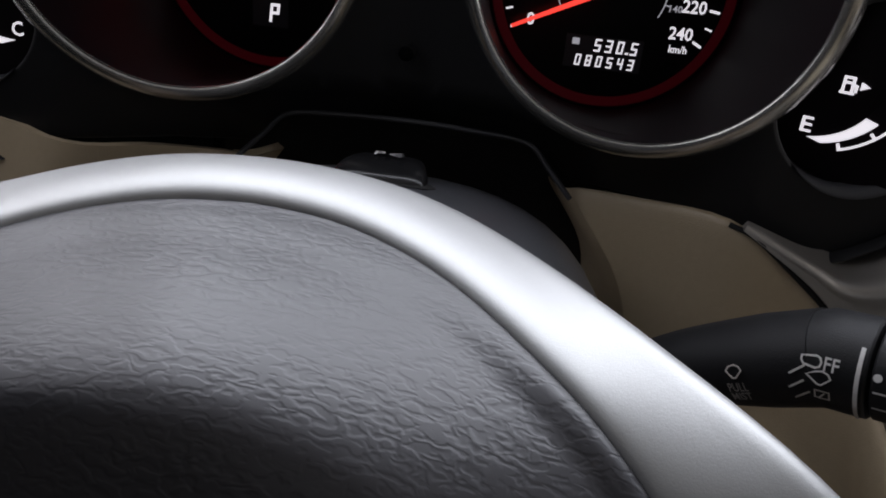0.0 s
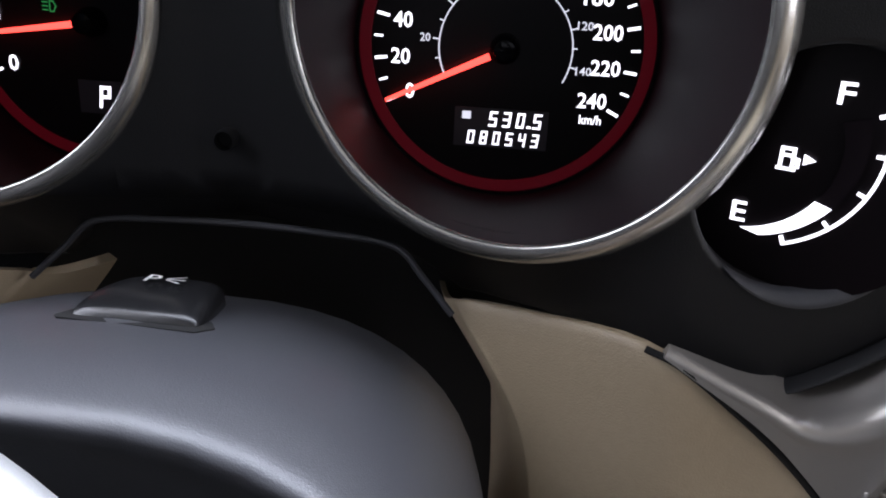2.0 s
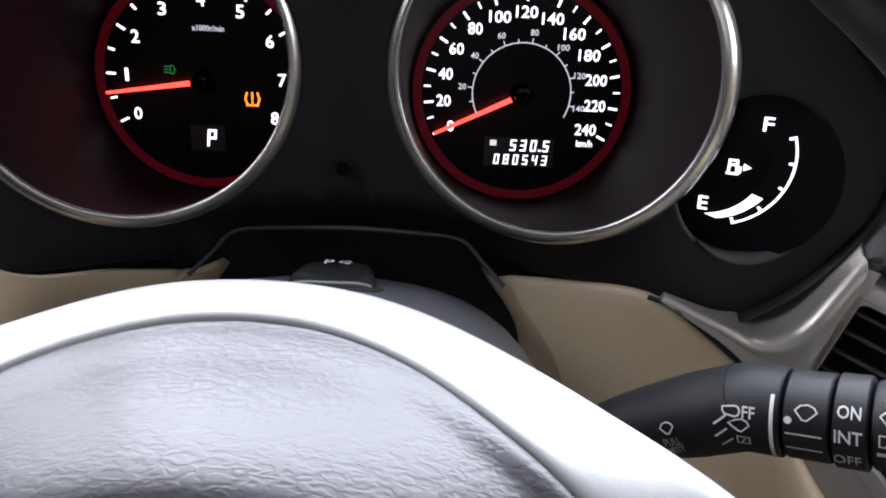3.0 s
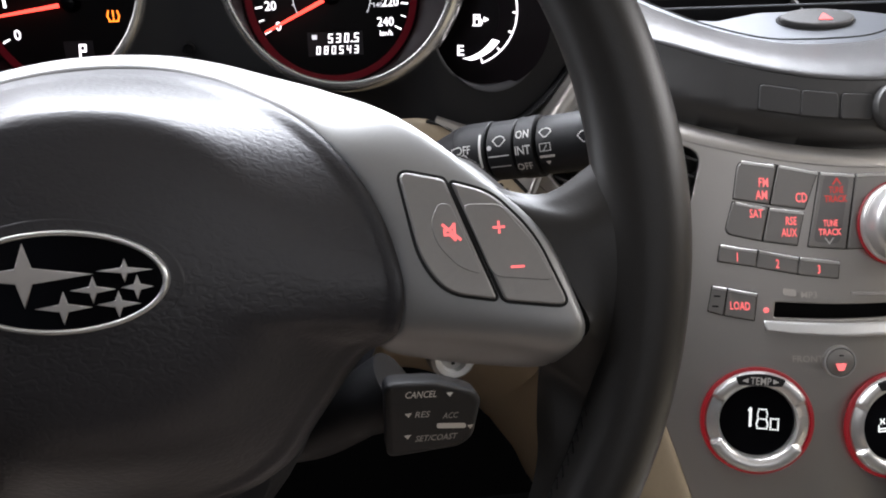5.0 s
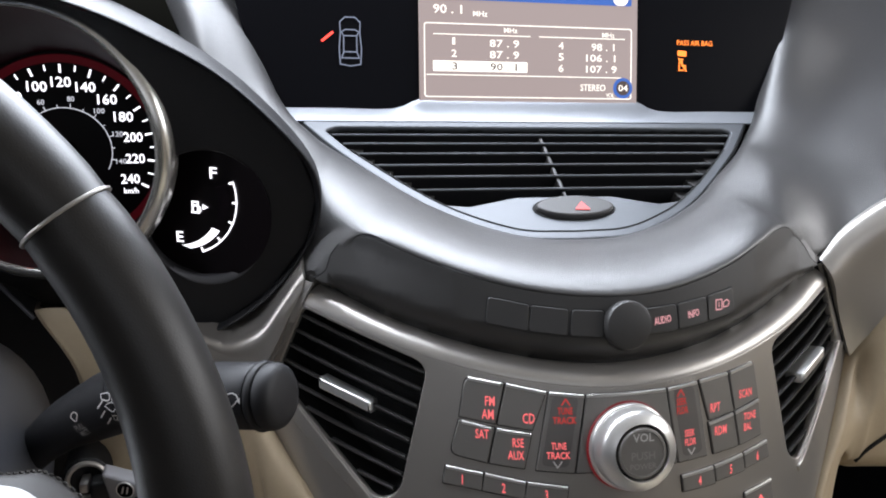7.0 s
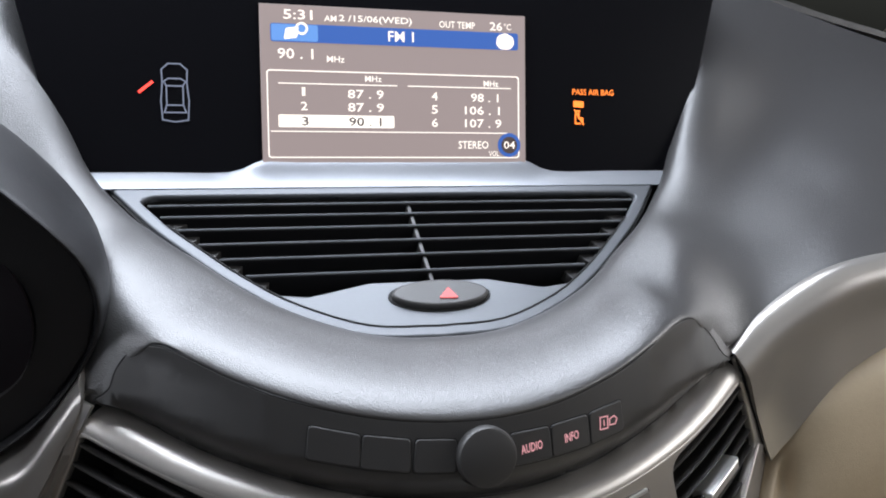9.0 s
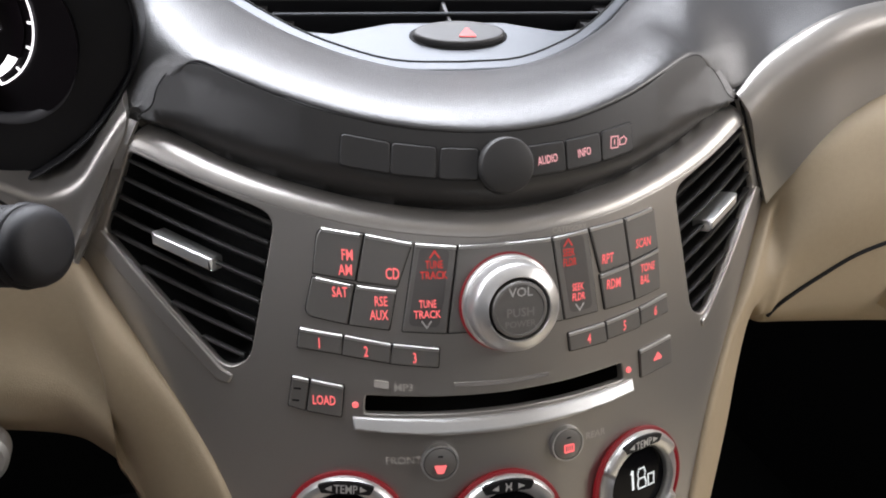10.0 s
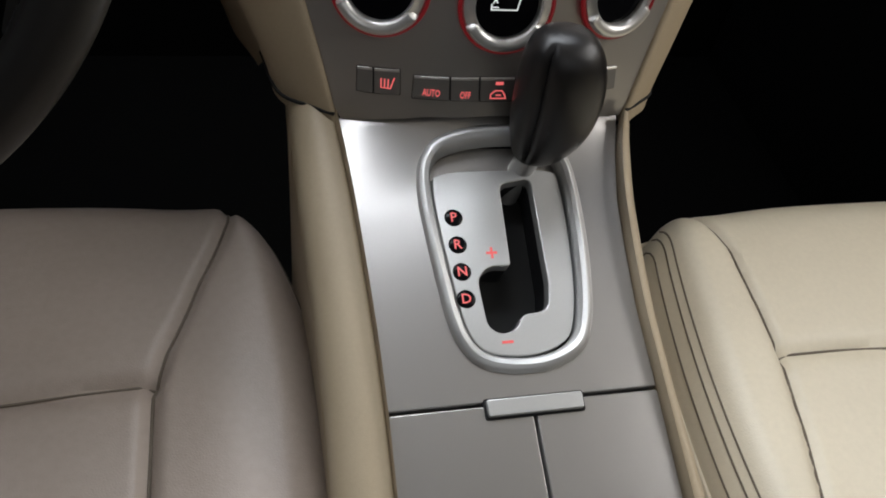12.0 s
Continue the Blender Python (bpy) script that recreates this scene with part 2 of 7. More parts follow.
def grid(rows, close=False, thick=0.0, caps=False):
    """A skin over rows of points; thick: a second skin behind it, joined along the rim."""
    bm = bmesh.new()
    V = [[bm.verts.new(p) for p in r] for r in rows]
    for r0, r1 in zip(V, V[1:]):
        m = len(r0)
        for i in range(m if close else m - 1):
            j = (i + 1) % m
            try:
                bm.faces.new((r0[i], r0[j], r1[j], r1[i]))
            except ValueError:
                pass
    if caps:
        for r in (V[0], V[-1]):
            bm.faces.new(r)
    bmesh.ops.recalc_face_normals(bm, faces=bm.faces)
    if thick:
        bm.normal_update()
        bmesh.ops.solidify(bm, geom=bm.faces[:], thickness=thick)
        bmesh.ops.recalc_face_normals(bm, faces=bm.faces)
    return bm


def loft(sections, nu=6, nv=4, **kw):
    """A smooth skin through rows of a few points each."""
    fine = [spline(s, nv) for s in sections]
    cols = [spline([r[i] for r in fine], nu) for i in range(len(fine[0]))]
    return grid([[c[k] for c in cols] for k in range(len(cols[0]))], **kw)


def tube(path, radii, n=16, squash=None, caps=True, up=(0, 0, 1)):
    """A round bar along a path; squash: (sideways, upwards) factors."""
    rows, k = [], len(path)
    P = [Vector(p) for p in path]
    for i, p in enumerate(P):
        d = (P[min(i + 1, k - 1)] - P[max(i - 1, 0)]).normalized()
        s = d.cross(Vector(up)).normalized()
        w = s.cross(d).normalized()
        r = radii[i] if isinstance(radii, (list, tuple)) else radii
        a, b = squash or (1, 1)
        rows.append([p + s * r * a * math.cos(2 * math.pi * j / n) + w * r * b * math.sin(2 * math.pi * j / n) for j in range(n)])
    return grid(rows, close=True, caps=caps)


def join(*bms):
    out = bmesh.new()
    for b in bms:
        me = bpy.data.meshes.new("tmp")
        b.to_mesh(me)
        out.from_mesh(me)
        bpy.data.meshes.remove(me)
        b.free()
    return out


def block(x0, x1, y0, y1, z0, z1, r=0.004):
    bm = bmesh.new()
    bmesh.ops.create_cube(bm, size=1)
    for v in bm.verts:
        v.co = ((x0 + x1) / 2 + v.co.x * (x1 - x0), (y0 + y1) / 2 + v.co.y * (y1 - y0), (z0 + z1) / 2 + v.co.z * (z1 - z0))
    if r:
        bmesh.ops.bevel(bm, geom=bm.edges[:], offset=r, segments=3, affect="EDGES", profile=0.5)
    return bm


def part(name, bm, material, parent=None, label="", sharp=35):
    """Links a bmesh as one mesh, set level with the car, under its thing."""
    me = bpy.data.meshes.new(name)
    bm.to_mesh(me)
    bm.free()
    me.transform(CAR)
    me.materials.append(material)
    for p in me.polygons:
        p.use_smooth = True
    me.set_sharp_from_angle(angle=radians(sharp))
    bend = me.attributes.get("bend")
    if bend:
        turn = CAR.to_3x3()
        slopes = [turn @ Vector(d.vector) for d in bend.data]
        me.attributes.remove(bend)
        if any(s.length > 0.5 for s in slopes):
            me.normals_split_custom_set_from_vertices(slopes)
    ob = new(name, me)
    if parent:
        ob.parent = parent
    if label:
        ob["label"] = label
    return ob


def thing(name, label, category, group="", kind=""):
    return tagged(new(name), label, category, group, kind)


# the surfaces that things are set out on: (a, b) in metres and a height h off them
def on_stack(x, z, h=0.0):
    u = z - 0.6
    y = -0.0009 + 0.2646 * u + 2.043 * x * x
    n = Vector((4.086 * x, -1, 0.2646)).normalized()
    return Vector((x, y, z)) + n * h


def stack_frame(x, z, h=0.0):
    """Matrix at a point of the stack: x along it, z out of it."""
    n = Vector((4.086 * x, -1, 0.2646)).normalized()
    ux = Vector((1, 4.086 * x, 0)).normalized()
    uz = n.cross(ux)
    m = Matrix((ux, uz, n)).transposed().to_4x4()
    m.translation = on_stack(x, z, h)
    return m


WHEEL = Matrix.Translation((-0.3733, -0.1111, 0.7626)) @ pose(0, 0, 0, 90 - 14.74, 0, 0)


def mm(pts):
    return [(a / 1000, b / 1000) for a, b in pts]


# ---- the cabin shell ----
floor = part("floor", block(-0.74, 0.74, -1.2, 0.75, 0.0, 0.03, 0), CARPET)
tagged(floor, "black carpeted car floor with footwells", "floor", kind="structure")
ceiling = part("ceiling", block(-0.6, 0.6, -1.2, -0.08, 1.28, 1.31, 0), LINER)
tagged(ceiling, "pale cloth headliner of the car", "ceiling", kind="structure")
# unseen wall, coloured dark so that less light bounces onto the driver seat
wall_back = part("wall_back", block(-0.74, 0.74, -1.23, -1.2, 0.0, 1.28, 0), CARPET)
tagged(wall_back, "plain dark rear bulkhead closing the cabin", "wall", kind="structure")
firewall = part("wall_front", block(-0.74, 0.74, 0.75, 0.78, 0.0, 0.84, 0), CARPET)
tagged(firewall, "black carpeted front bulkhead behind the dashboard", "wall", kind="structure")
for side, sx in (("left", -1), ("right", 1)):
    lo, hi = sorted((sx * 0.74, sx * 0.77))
    # the left wall is out of view and dark, against bounced light
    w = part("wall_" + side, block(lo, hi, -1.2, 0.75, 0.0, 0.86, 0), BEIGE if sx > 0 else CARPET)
    tagged(w, "plain beige door panel below the side window" if sx > 0 else "plain dark door panel below the side window", "wall", kind="structure")
    pill = part("trim_pillar_" + side, tube([(sx * 0.74, 0.72, 0.86), (sx * 0.68, 0.40, 1.08), (sx * 0.6, 0.0, 1.29)], 0.035, 10), BEIGE)
    tagged(pill, "beige windscreen pillar trim", "pillar", kind="structure")
    pill = part("trim_door_pillar_" + side, tube([(sx * 0.755, -0.8, 0.86), (sx * 0.6, -0.75, 1.29)], 0.05, 10), BEIGE)
    tagged(pill, "beige door pillar trim", "pillar", kind="structure")
    rail = part("trim_roof_rail_" + side, tube([(sx * 0.6, 0.0, 1.29), (sx * 0.62, -1.2, 1.28)], 0.035, 10), LINER)
    tagged(rail, "pale roof rail trim", "trim", kind="structure")

for side, sx in (("left", -1), ("right", 1)):
    lo, hi = sorted((sx * 0.70, sx * 0.739))
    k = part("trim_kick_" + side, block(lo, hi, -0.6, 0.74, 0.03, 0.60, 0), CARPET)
    tagged(k, "black carpeted side of the footwell", "trim", kind="structure")

# ---- dashboard pad ----
dashboard = thing("dashboard", "dark grey grained dashboard with silver and beige trim", "dashboard")
# ---- lettering ----
GLYPHS = {}


def glyphs(s):
    """The outline of a word in the built-in font, as flat triangles, one unit high, centred."""
    if s not in GLYPHS:
        cu = bpy.data.curves.new("word", "FONT")
        cu.body, cu.resolution_u, cu.align_x, cu.offset = s, 2, "LEFT", 0.012
        ob = new("word", cu)
        bpy.context.view_layer.update()
        me = bpy.data.meshes.new_from_object(ob.evaluated_get(bpy.context.evaluated_depsgraph_get()))
        vs, fs = [v.co.copy() for v in me.vertices], [tuple(p.vertices) for p in me.polygons]
        bpy.data.objects.remove(ob)
        bpy.data.curves.remove(cu)
        bpy.data.meshes.remove(me)
        x0, x1 = min(v.x for v in vs), max(v.x for v in vs)
        y0, y1 = min(v.y for v in vs), max(v.y for v in vs)
        GLYPHS[s] = [((v.x - (x0 + x1) / 2) / (y1 - y0), (v.y - (y0 + y1) / 2) / (y1 - y0)) for v in vs], fs
    return GLYPHS[s]


def word(s, surf, a, b, high, wide=None, h=0.0003, turn=0.0):
    """A word laid on a surface: its middle at (a, b), high and wide in metres."""
    vs, fs = glyphs(s)
    bm = bmesh.new()
    w = max(v[0] for v in vs) * 2
    sx = wide / w if wide else high
    c, sn = math.cos(radians(turn)), math.sin(radians(turn))
    V = []
    for x, y in vs:
        p, q = x * sx, y * high
        V.append(bm.verts.new(surf(a + p * c - q * sn, b + p * sn + q * c, h)))
    for f in fs:
        bm.faces.new([V[i] for i in f])
    return bm


def strokes(lines, surf, a, b, size, width, h=0.0003):
    """Small drawn signs: polylines in a unit square, as thin strips."""
    bm = bmesh.new()
    for k, ln in enumerate(lines):
        for (x0, y0), (x1, y1) in zip(ln, ln[1:]):
            p, q = Vector((a + x0 * size, b + y0 * size)), Vector((a + x1 * size, b + y1 * size))
            d = (q - p).normalized() * width / 2
            n = Vector((-d.y, d.x))
            bm.faces.new([bm.verts.new(surf(v.x, v.y, h + 0.00001 * k)) for v in (p - d - n, q + d - n, q + d + n, p - d + n)])
    return bm


SEG = {"0": "abcdef", "1": "bc", "2": "abged", "3": "abgcd", "4": "fgbc", "5": "afgcd", "6": "afgedc", "7": "abc", "8": "abcdefg", "9": "abcdfg", "P": "abefg"}
BARS = {"a": ((0, 1), (.44, 1)), "b": ((.44, 1), (.44, .5)), "c": ((.44, .5), (.44, 0)), "d": ((0, 0), (.44, 0)), "e": ((0, .5), (0, 0)), "f": ((0, 1), (0, .5)), "g": ((0, .5), (.44, .5))}


def segments(s, surf, a, b, high, width, h=0.0003, pitch=0.78, lean=0.1):
    """Seven-segment figures, middle at (a, b)."""
    lines, n = [], sum(ch != "." for ch in s)
    x = -(n * pitch - 0.28) / 2
    for ch in s:
        if ch == ".":
            lines.append([(x - 0.18, -0.5), (x - 0.10, -0.5)])
            continue
        for k in SEG[ch]:
            (x0, y0), (x1, y1) = BARS[k]
            lines.append([(x + x0 + lean * (y0 - .5), y0 - 0.5), (x + x1 + lean * (y1 - .5), y1 - 0.5)])
        x += pitch
    return strokes(lines, surf, a, b, high, width, h)


# ---- centre stack ----
TOP = [(-153, 781), (-117, 767.5), (-71, 757), (-33, 751.8), (0, 750), (33, 751.8), (71, 757), (117, 767.5), (153, 781)]
SIDE = [(186, 719), (161, 680), (145, 655), (132, 630), (122, 603), (109, 560), (100, 527), (96, 520.5)]
LV = [(-158, 768.5), (-98, 748.5), (-113, 683), (-124, 677), (-173, 731)]
top_curve = [(p.x, p.y) for p in spline([(*q, 0) for q in TOP], 12)]
low_curve = [(a * (1 + 0.036 * (abs(a) / 153) ** 6), b - 10 - 0.5 * (abs(a) / 153) ** 6) for a, b in top_curve]
fascia_outline = low_curve + SIDE + [(45, 531), (0, 534), (-45, 531)] + [(-a, b) for a, b in reversed(SIDE)]
lv_hole = rounded(mm(LV), [0.003, 0.008, 0.006, 0.006, 0.003])
rv_hole = [(-a, b) for a, b in reversed(lv_hole)]
slot_hole = rounded(mm([(-64, 670.5), (-30, 669.2), (0, 668.7), (30, 669.2), (64, 670.5), (65, 662), (30, 661.2), (0, 661), (-30, 661.2), (-65, 662)]), 0.0012, 2)


KNOBS = ((-75.5, 606.5, 0.953), (-1.5, 603.5, 1.0), (74, 606.5, 0.955))


def top_edge(x):
    return float(np.interp(x, [p[0] / 1000 for p in top_curve], [p[1] / 1000 for p in top_curve]))


stack = thing("centre_stack", "satin silver centre stack panel with radio and climate controls", "control panel")
part("fascia", slab(mm(fascia_outline), on_stack, -0.004, 0.0, 0.0008, [lv_hole, rv_hole, slot_hole] + [ring_pts(x / 1000, z / 1000, 0.0200 * k, 0.0194) for x, z, k in KNOBS], 0.005), SILVER, stack)
rows = []
for (x1, z1), (x0, z0) in zip(mm(top_curve), mm(low_curve)):
    # the upper edge rolls back towards the band
    prof = [(10 * math.sin(radians(a)), -14 * (1 - math.cos(radians(a)))) for a in (0, 6, 12, 18, 25, 32, 40, 48, 56, 64, 73, 82)]
    q = [on_stack(x0 + (x1 - x0) * d / 10, z0 + (z1 - z0) * d / 10, h / 1000) for d, h in prof]
    rows.append(q + [on_stack(x1, z1 - 0.002, -0.020)])
part("rolled_edge", grid(rows), SILVER, stack, "bright rolled upper edge of the panel", 80)
part("backing", slab(mm([(-180, 774), (0, 746), (180, 774), (180, 722), (120, 610), (95, 525), (-95, 525), (-120, 610), (-180, 722)]), on_stack, -0.05, -0.042, 0.001, cell=0.02), DARK, stack)

band_top = [(-152.5, 783.5), (-146, 788.5), (-143, 796), (-137, 803), (-129, 806.5), (-120, 806), (-99, 799.5), (-78, 793.5), (-56, 789), (-34, 786), (0, 784.5),
            (35, 787.5), (69, 796), (86, 802.5), (105, 807.5), (121, 806.5), (135, 796), (142.5, 786), (152.5, 780)]
seam_line = [(p.x, p.y) for p in spline([(*q, 0) for q in band_top], 4)]
band_outline = [(a, b - 2) for a, b in top_curve] + seam_line[::-1]


def on_band(x, z, h=0.0):
    """The band, drawn in behind the silver panel along its lower edge."""
    e = top_edge(x)
    deep = 0.41 * max(0.008, float(np.interp(x, [p[0] / 1000 for p in band_top[1:-1]], [p[1] / 1000 for p in band_top[1:-1]])) - e)
    d = min(1.0, max(0.0, 1 - (z - e) / deep))
    back = 0.008 * min(1.0, max(0.0, (abs(x) - 0.085) / 0.045)) * min(1.0, max(0.0, (z - e) / 0.03))
    return on_stack(x, z, h - 0.0145 * d ** 2) + Vector((0, back, 0))


part("upper_band", slab(mm(band_outline), on_band, -0.008, 0.0002, 0.0007, cell=0.005), BAND, stack, "smooth charcoal plastic band above the silver panel")


apron = [(a * 1.06, b - 3) for a, b in top_curve] + [(157, 780), (148, 788), (141, 796), (133, 803)] + band_top[15:4:-1] + [(-138, 804), (-145, 797.5), (-149, 791), (-158, 785)]
part("apron", slab(mm(apron), on_band, -0.010, -0.0009, 0.0, cell=0.005), PAD, stack, "grained pad round the ends of the band")
part("band_seam", tube([on_band(a / 1000, b / 1000, -0.0004) for a, b in seam_line], 0.0006, 8), DARK, stack)


# the pad above the band
LEFT_RIBS = [  # inner rim, crown, face, outer rim, going down round the display recess on the driver's side
    [(-0.205, 0.30, 0.985), (-0.216, 0.288, 0.986), (-0.228, 0.278, 0.978), (-0.238, 0.268, 0.962), (-0.24, 0.26, 0.94)],
    [(-0.188, 0.235, 0.925), (-0.198, 0.224, 0.926), (-0.206, 0.208, 0.912), (-0.209, 0.196, 0.892), (-0.206, 0.19, 0.868)],
    [(-0.166, 0.203, 0.868), (-0.174, 0.192, 0.870), (-0.182, 0.178, 0.858), (-0.185, 0.163, 0.843), (-0.181, 0.155, 0.826)],
    [(-0.146, 0.182, 0.846), (-0.154, 0.171, 0.846), (-0.161, 0.155, 0.836), (-0.165, 0.136, 0.818), (-0.165, 0.119, 0.792)],
]
LEFT_RIBS += [[(-0.128, 0.165, 0.835), (-0.134, 0.154, 0.8365), (-0.143, 0.134, 0.8300), (-0.1500, 0.1150, 0.8140), (-0.1530, 0.0995, 0.7825)]]
RIGHT_OUT = {0: ((0.33, 0.28, 0.955), (0.48, 0.2, 0.90), (0.56, 0.112, 0.8285)), 1: ((0.26, 0.215, 0.905), (0.31, 0.16, 0.88), (0.35, 0.101, 0.8335)), 2: ((0.212, 0.178, 0.863), (0.238, 0.14, 0.848), (0.243, 0.104, 0.8290)),
             3: ((0.176, 0.152, 0.836), (0.193, 0.125, 0.825), (0.195, 0.106, 0.8145))}


def front_rib(xs, xi):
    """From the vent's rim at xi down over the front to the band's seam at xs."""
    rim = on_band(xs, float(np.interp(xs, [p[0] / 1000 for p in band_top[3:-2]], [p[1] / 1000 for p in band_top[3:-2]])), 0.0)
    b = float(np.interp(abs(xi), (0, 0.0347, 0.068, 0.092, 0.115), (-0.005, -0.0025, 0.012, 0.0295, 0.0515)))
    up = Vector((0, 0.835, 0.55))
    top = Vector((xi, 0.114, 0.80)) + up * (b - 0.0012) + Vector((0, -0.0008, 0.0012))
    flat = Vector((rim.x - top.x, rim.y - top.y, 0)).normalized()
    c1, c2 = top + flat * 0.024 + Vector((0, 0, 0.0004)), rim + Vector((0, 0.0022, 0.0085))
    return [top * (1 - t) ** 3 + c1 * 3 * t * (1 - t) ** 2 + c2 * 3 * t * t * (1 - t) + rim * t ** 3 for t in (0, 0.3, 0.6, 0.84, 1)]


FRONT = [front_rib(xs, xi) for xs, xi in ((-0.129, -0.109), (-0.112, -0.095), (-0.092, -0.079), (-0.063, -0.055), (-0.032, -0.028), (0, 0), (0.032, 0.028), (0.063, 0.055), (0.088, 0.077), (0.107, 0.093), (0.122, 0.107))]
RIGHT_RIBS = [[(-x, y, z) for x, y, z in q] for q in reversed(LEFT_RIBS)]
for k, q in RIGHT_OUT.items():
    RIGHT_RIBS[-1 - k][2:] = q
RIGHT_RIBS[0][3:] = [(0.154, 0.1110, 0.808), (0.1500, 0.0990, 0.7880)]
pad_ribs = []
for q in LEFT_RIBS + FRONT + RIGHT_RIBS:
    # both rims turn down behind the neighbouring parts
    (x0, y0, z0), (x1, y1, z1) = q[0], q[-1]
    pad_ribs.append([(x0, y0 + 0.004, z0 - 0.014), *q, (x1, y1 + 0.006, z1 - 0.003)])
part("upper_pad", loft(pad_ribs, 5, 6), PAD, dashboard, "dark grey grained pad curving round the display")


def button(parent, name, poly, face, strip, material=BTN, proud=0.0012, base=0.0, surf=on_stack, r=0.0009, label=""):
    """A push button on the stack in a dark joint; strip: a pale line for the highlight along its upper edge."""
    poly = mm(poly) if max(abs(v) for p in poly for v in p) > 2 else poly
    if area2(poly) < 0:
        poly = poly[::-1]
        r = r[::-1] if isinstance(r, (list, tuple)) else r
    part("joint", slab(rounded(inset(poly, -0.0004), r, 4), surf, base - 0.001, base + 0.0003, 0.0, cell=0.008), DARK, parent)
    b = part(name, slab(rounded(poly, r, 4), surf, base - 0.001, base + proud, 0.0007, cell=0.008), material, parent, label)
    if strip:
        tops = sorted(poly, key=lambda p: -p[1])[:2]
        (x0, z0), (x1, z1) = sorted(tops)
        m = 0.0003 if not isinstance(r, (list, tuple)) else 0.0016
        st = [[surf(x, z, base + h) for h, z in ((proud - 0.0014, zz + 0.0002), (proud - 0.0003, zz + 0.0002), (proud + 0.00025, zz - 0.0003), (proud + 0.0002, zz - 0.0014), (proud - 0.0005, zz - 0.0016))]
              for x, zz in ((x0 + m + (x1 - x0 - 2 * m) * i / 3, z0 + (z1 - z0) * i / 3) for i in range(4))]
        part("edge_strip", grid(st, close=True, caps=True), STRIP, b, "pale silver upper edge")
    for make in face:
        make(b)
    return b


def width_of(s):
    return 2 * max(v[0] for v in glyphs(s)[0])


def lit(s, x, z, high=0.0052, wide=None, m=None, surf=on_stack, h=0.0015, turn=0.0):
    return lambda b: part("lettering", word(s, surf, x / 1000, z / 1000, high * 0.92, wide * 1.15 if wide else high * 0.56 * width_of(s), h, turn), m or RED, b)


def sign(lines, x, z, size, width=0.0006, m=None, surf=on_stack, h=0.0015):
    return lambda b: part("symbol", strokes(lines, surf, x / 1000, z / 1000, size, width, h), m or RED, b)


# radio keys, driver's side then passenger's
button(stack, "radio_key", [(-80.5, 744.3), (-61.5, 742.3), (-66, 722), (-83.5, 724.5)], [lit("FM", -68.5, 733.3), lit("AM", -69.7, 726.8)], True, r=[0.0045, 0.0006, 0.0006, 0.0006])
button(stack, "radio_key", [(-60.7, 742.2), (-40.8, 738.6), (-48, 719.5), (-65.2, 721.7)], [lit("CD", -49.8, 725.5, 0.0055)], True)
button(stack, "radio_key", [(-83.8, 722.8), (-66.4, 720.3), (-70.2, 702.6), (-88.3, 706)], [lit("SAT", -72.5, 717, 0.005)], True, r=[0.0006, 0.0006, 0.0006, 0.0045])
button(stack, "radio_key", [(-65.6, 720), (-48.4, 718), (-52.2, 700.5), (-69.4, 702.5)], [lit("RSE", -55.2, 713.4, 0.0048), lit("AUX", -56.3, 707.3, 0.0048)], True)
button(stack, "tune_key", [(-39.6, 738.4), (-21.3, 736.8), (-27, 698.3), (-46.6, 699.8)],
       [lit("TUNE", -31.6, 729.2, 0.0038, None, REDDIM), lit("TRACK", -31.9, 724.6, 0.0038, 0.0105, REDDIM), lit("TUNE", -35, 712, 0.0038), lit("TRACK", -35.3, 707.4, 0.0038, 0.0105),
        sign([[(-.5, .3), (0, -.4), (.5, .3)]], -35.8, 703, 0.004, 0.0007, DIMW), sign([[(-.5, -.3), (0, .4), (.5, -.3)]], -31.3, 733.4, 0.004, 0.0007, REDDIM)], True)
button(stack, "seek_key", [(24.3, 737), (42.8, 738.4), (48.8, 699.4), (30.6, 698.6)],
       [lit("SEEK", 32.5, 729.5, 0.0038, None, REDDIM), lit("FLDR", 33, 725, 0.0038, None, REDDIM), lit("SEEK", 37.3, 713, 0.0038), lit("FLDR", 37.7, 708.4, 0.0038),
        sign([[(-.5, .3), (0, -.4), (.5, .3)]], 38.2, 703.6, 0.004, 0.0007, DIMW), sign([[(-.5, -.3), (0, .4), (.5, -.3)]], 32, 733.8, 0.004, 0.0007, REDDIM)], True)
button(stack, "radio_key", [(43.9, 738.6), (63, 740), (67.2, 719.3), (50.2, 717.3)], [lit("RPT", 54, 723.4, 0.005)], True)
button(stack, "radio_key", [(63.8, 740), (82.6, 742.2), (86.2, 722.3), (68, 719.4)], [lit("SCAN", 75.5, 727, 0.0048)], True, r=[0.0006, 0.0030, 0.0006, 0.0006])
button(stack, "radio_key", [(49.9, 716), (67, 718.2), (70.5, 700), (53, 699.3)], [lit("RDM", 57.5, 711, 0.005)], True)
button(stack, "radio_key", [(67.8, 718.4), (86.2, 721.5), (88, 702), (71.3, 700.1)], [lit("TONE", 78.6, 714.5, 0.0044), lit("BAL", 77, 709, 0.0044)], True)
for k, (a, b) in enumerate((((-90.5, 700), (-72.4, 697.8)), ((-71.6, 697.7), (-51.7, 694.3)), ((-50.9, 694.2), (-30.3, 691.8)))):
    button(stack, "preset_key", [a, b, (b[0] - 0.9, b[1] - 8.8), (a[0] - 1.6, a[1] - 8.9)], [lit(str(k + 1), (a[0] + b[0]) / 2 - 1, (a[1] + b[1]) / 2 - 5, 0.0052)], True)
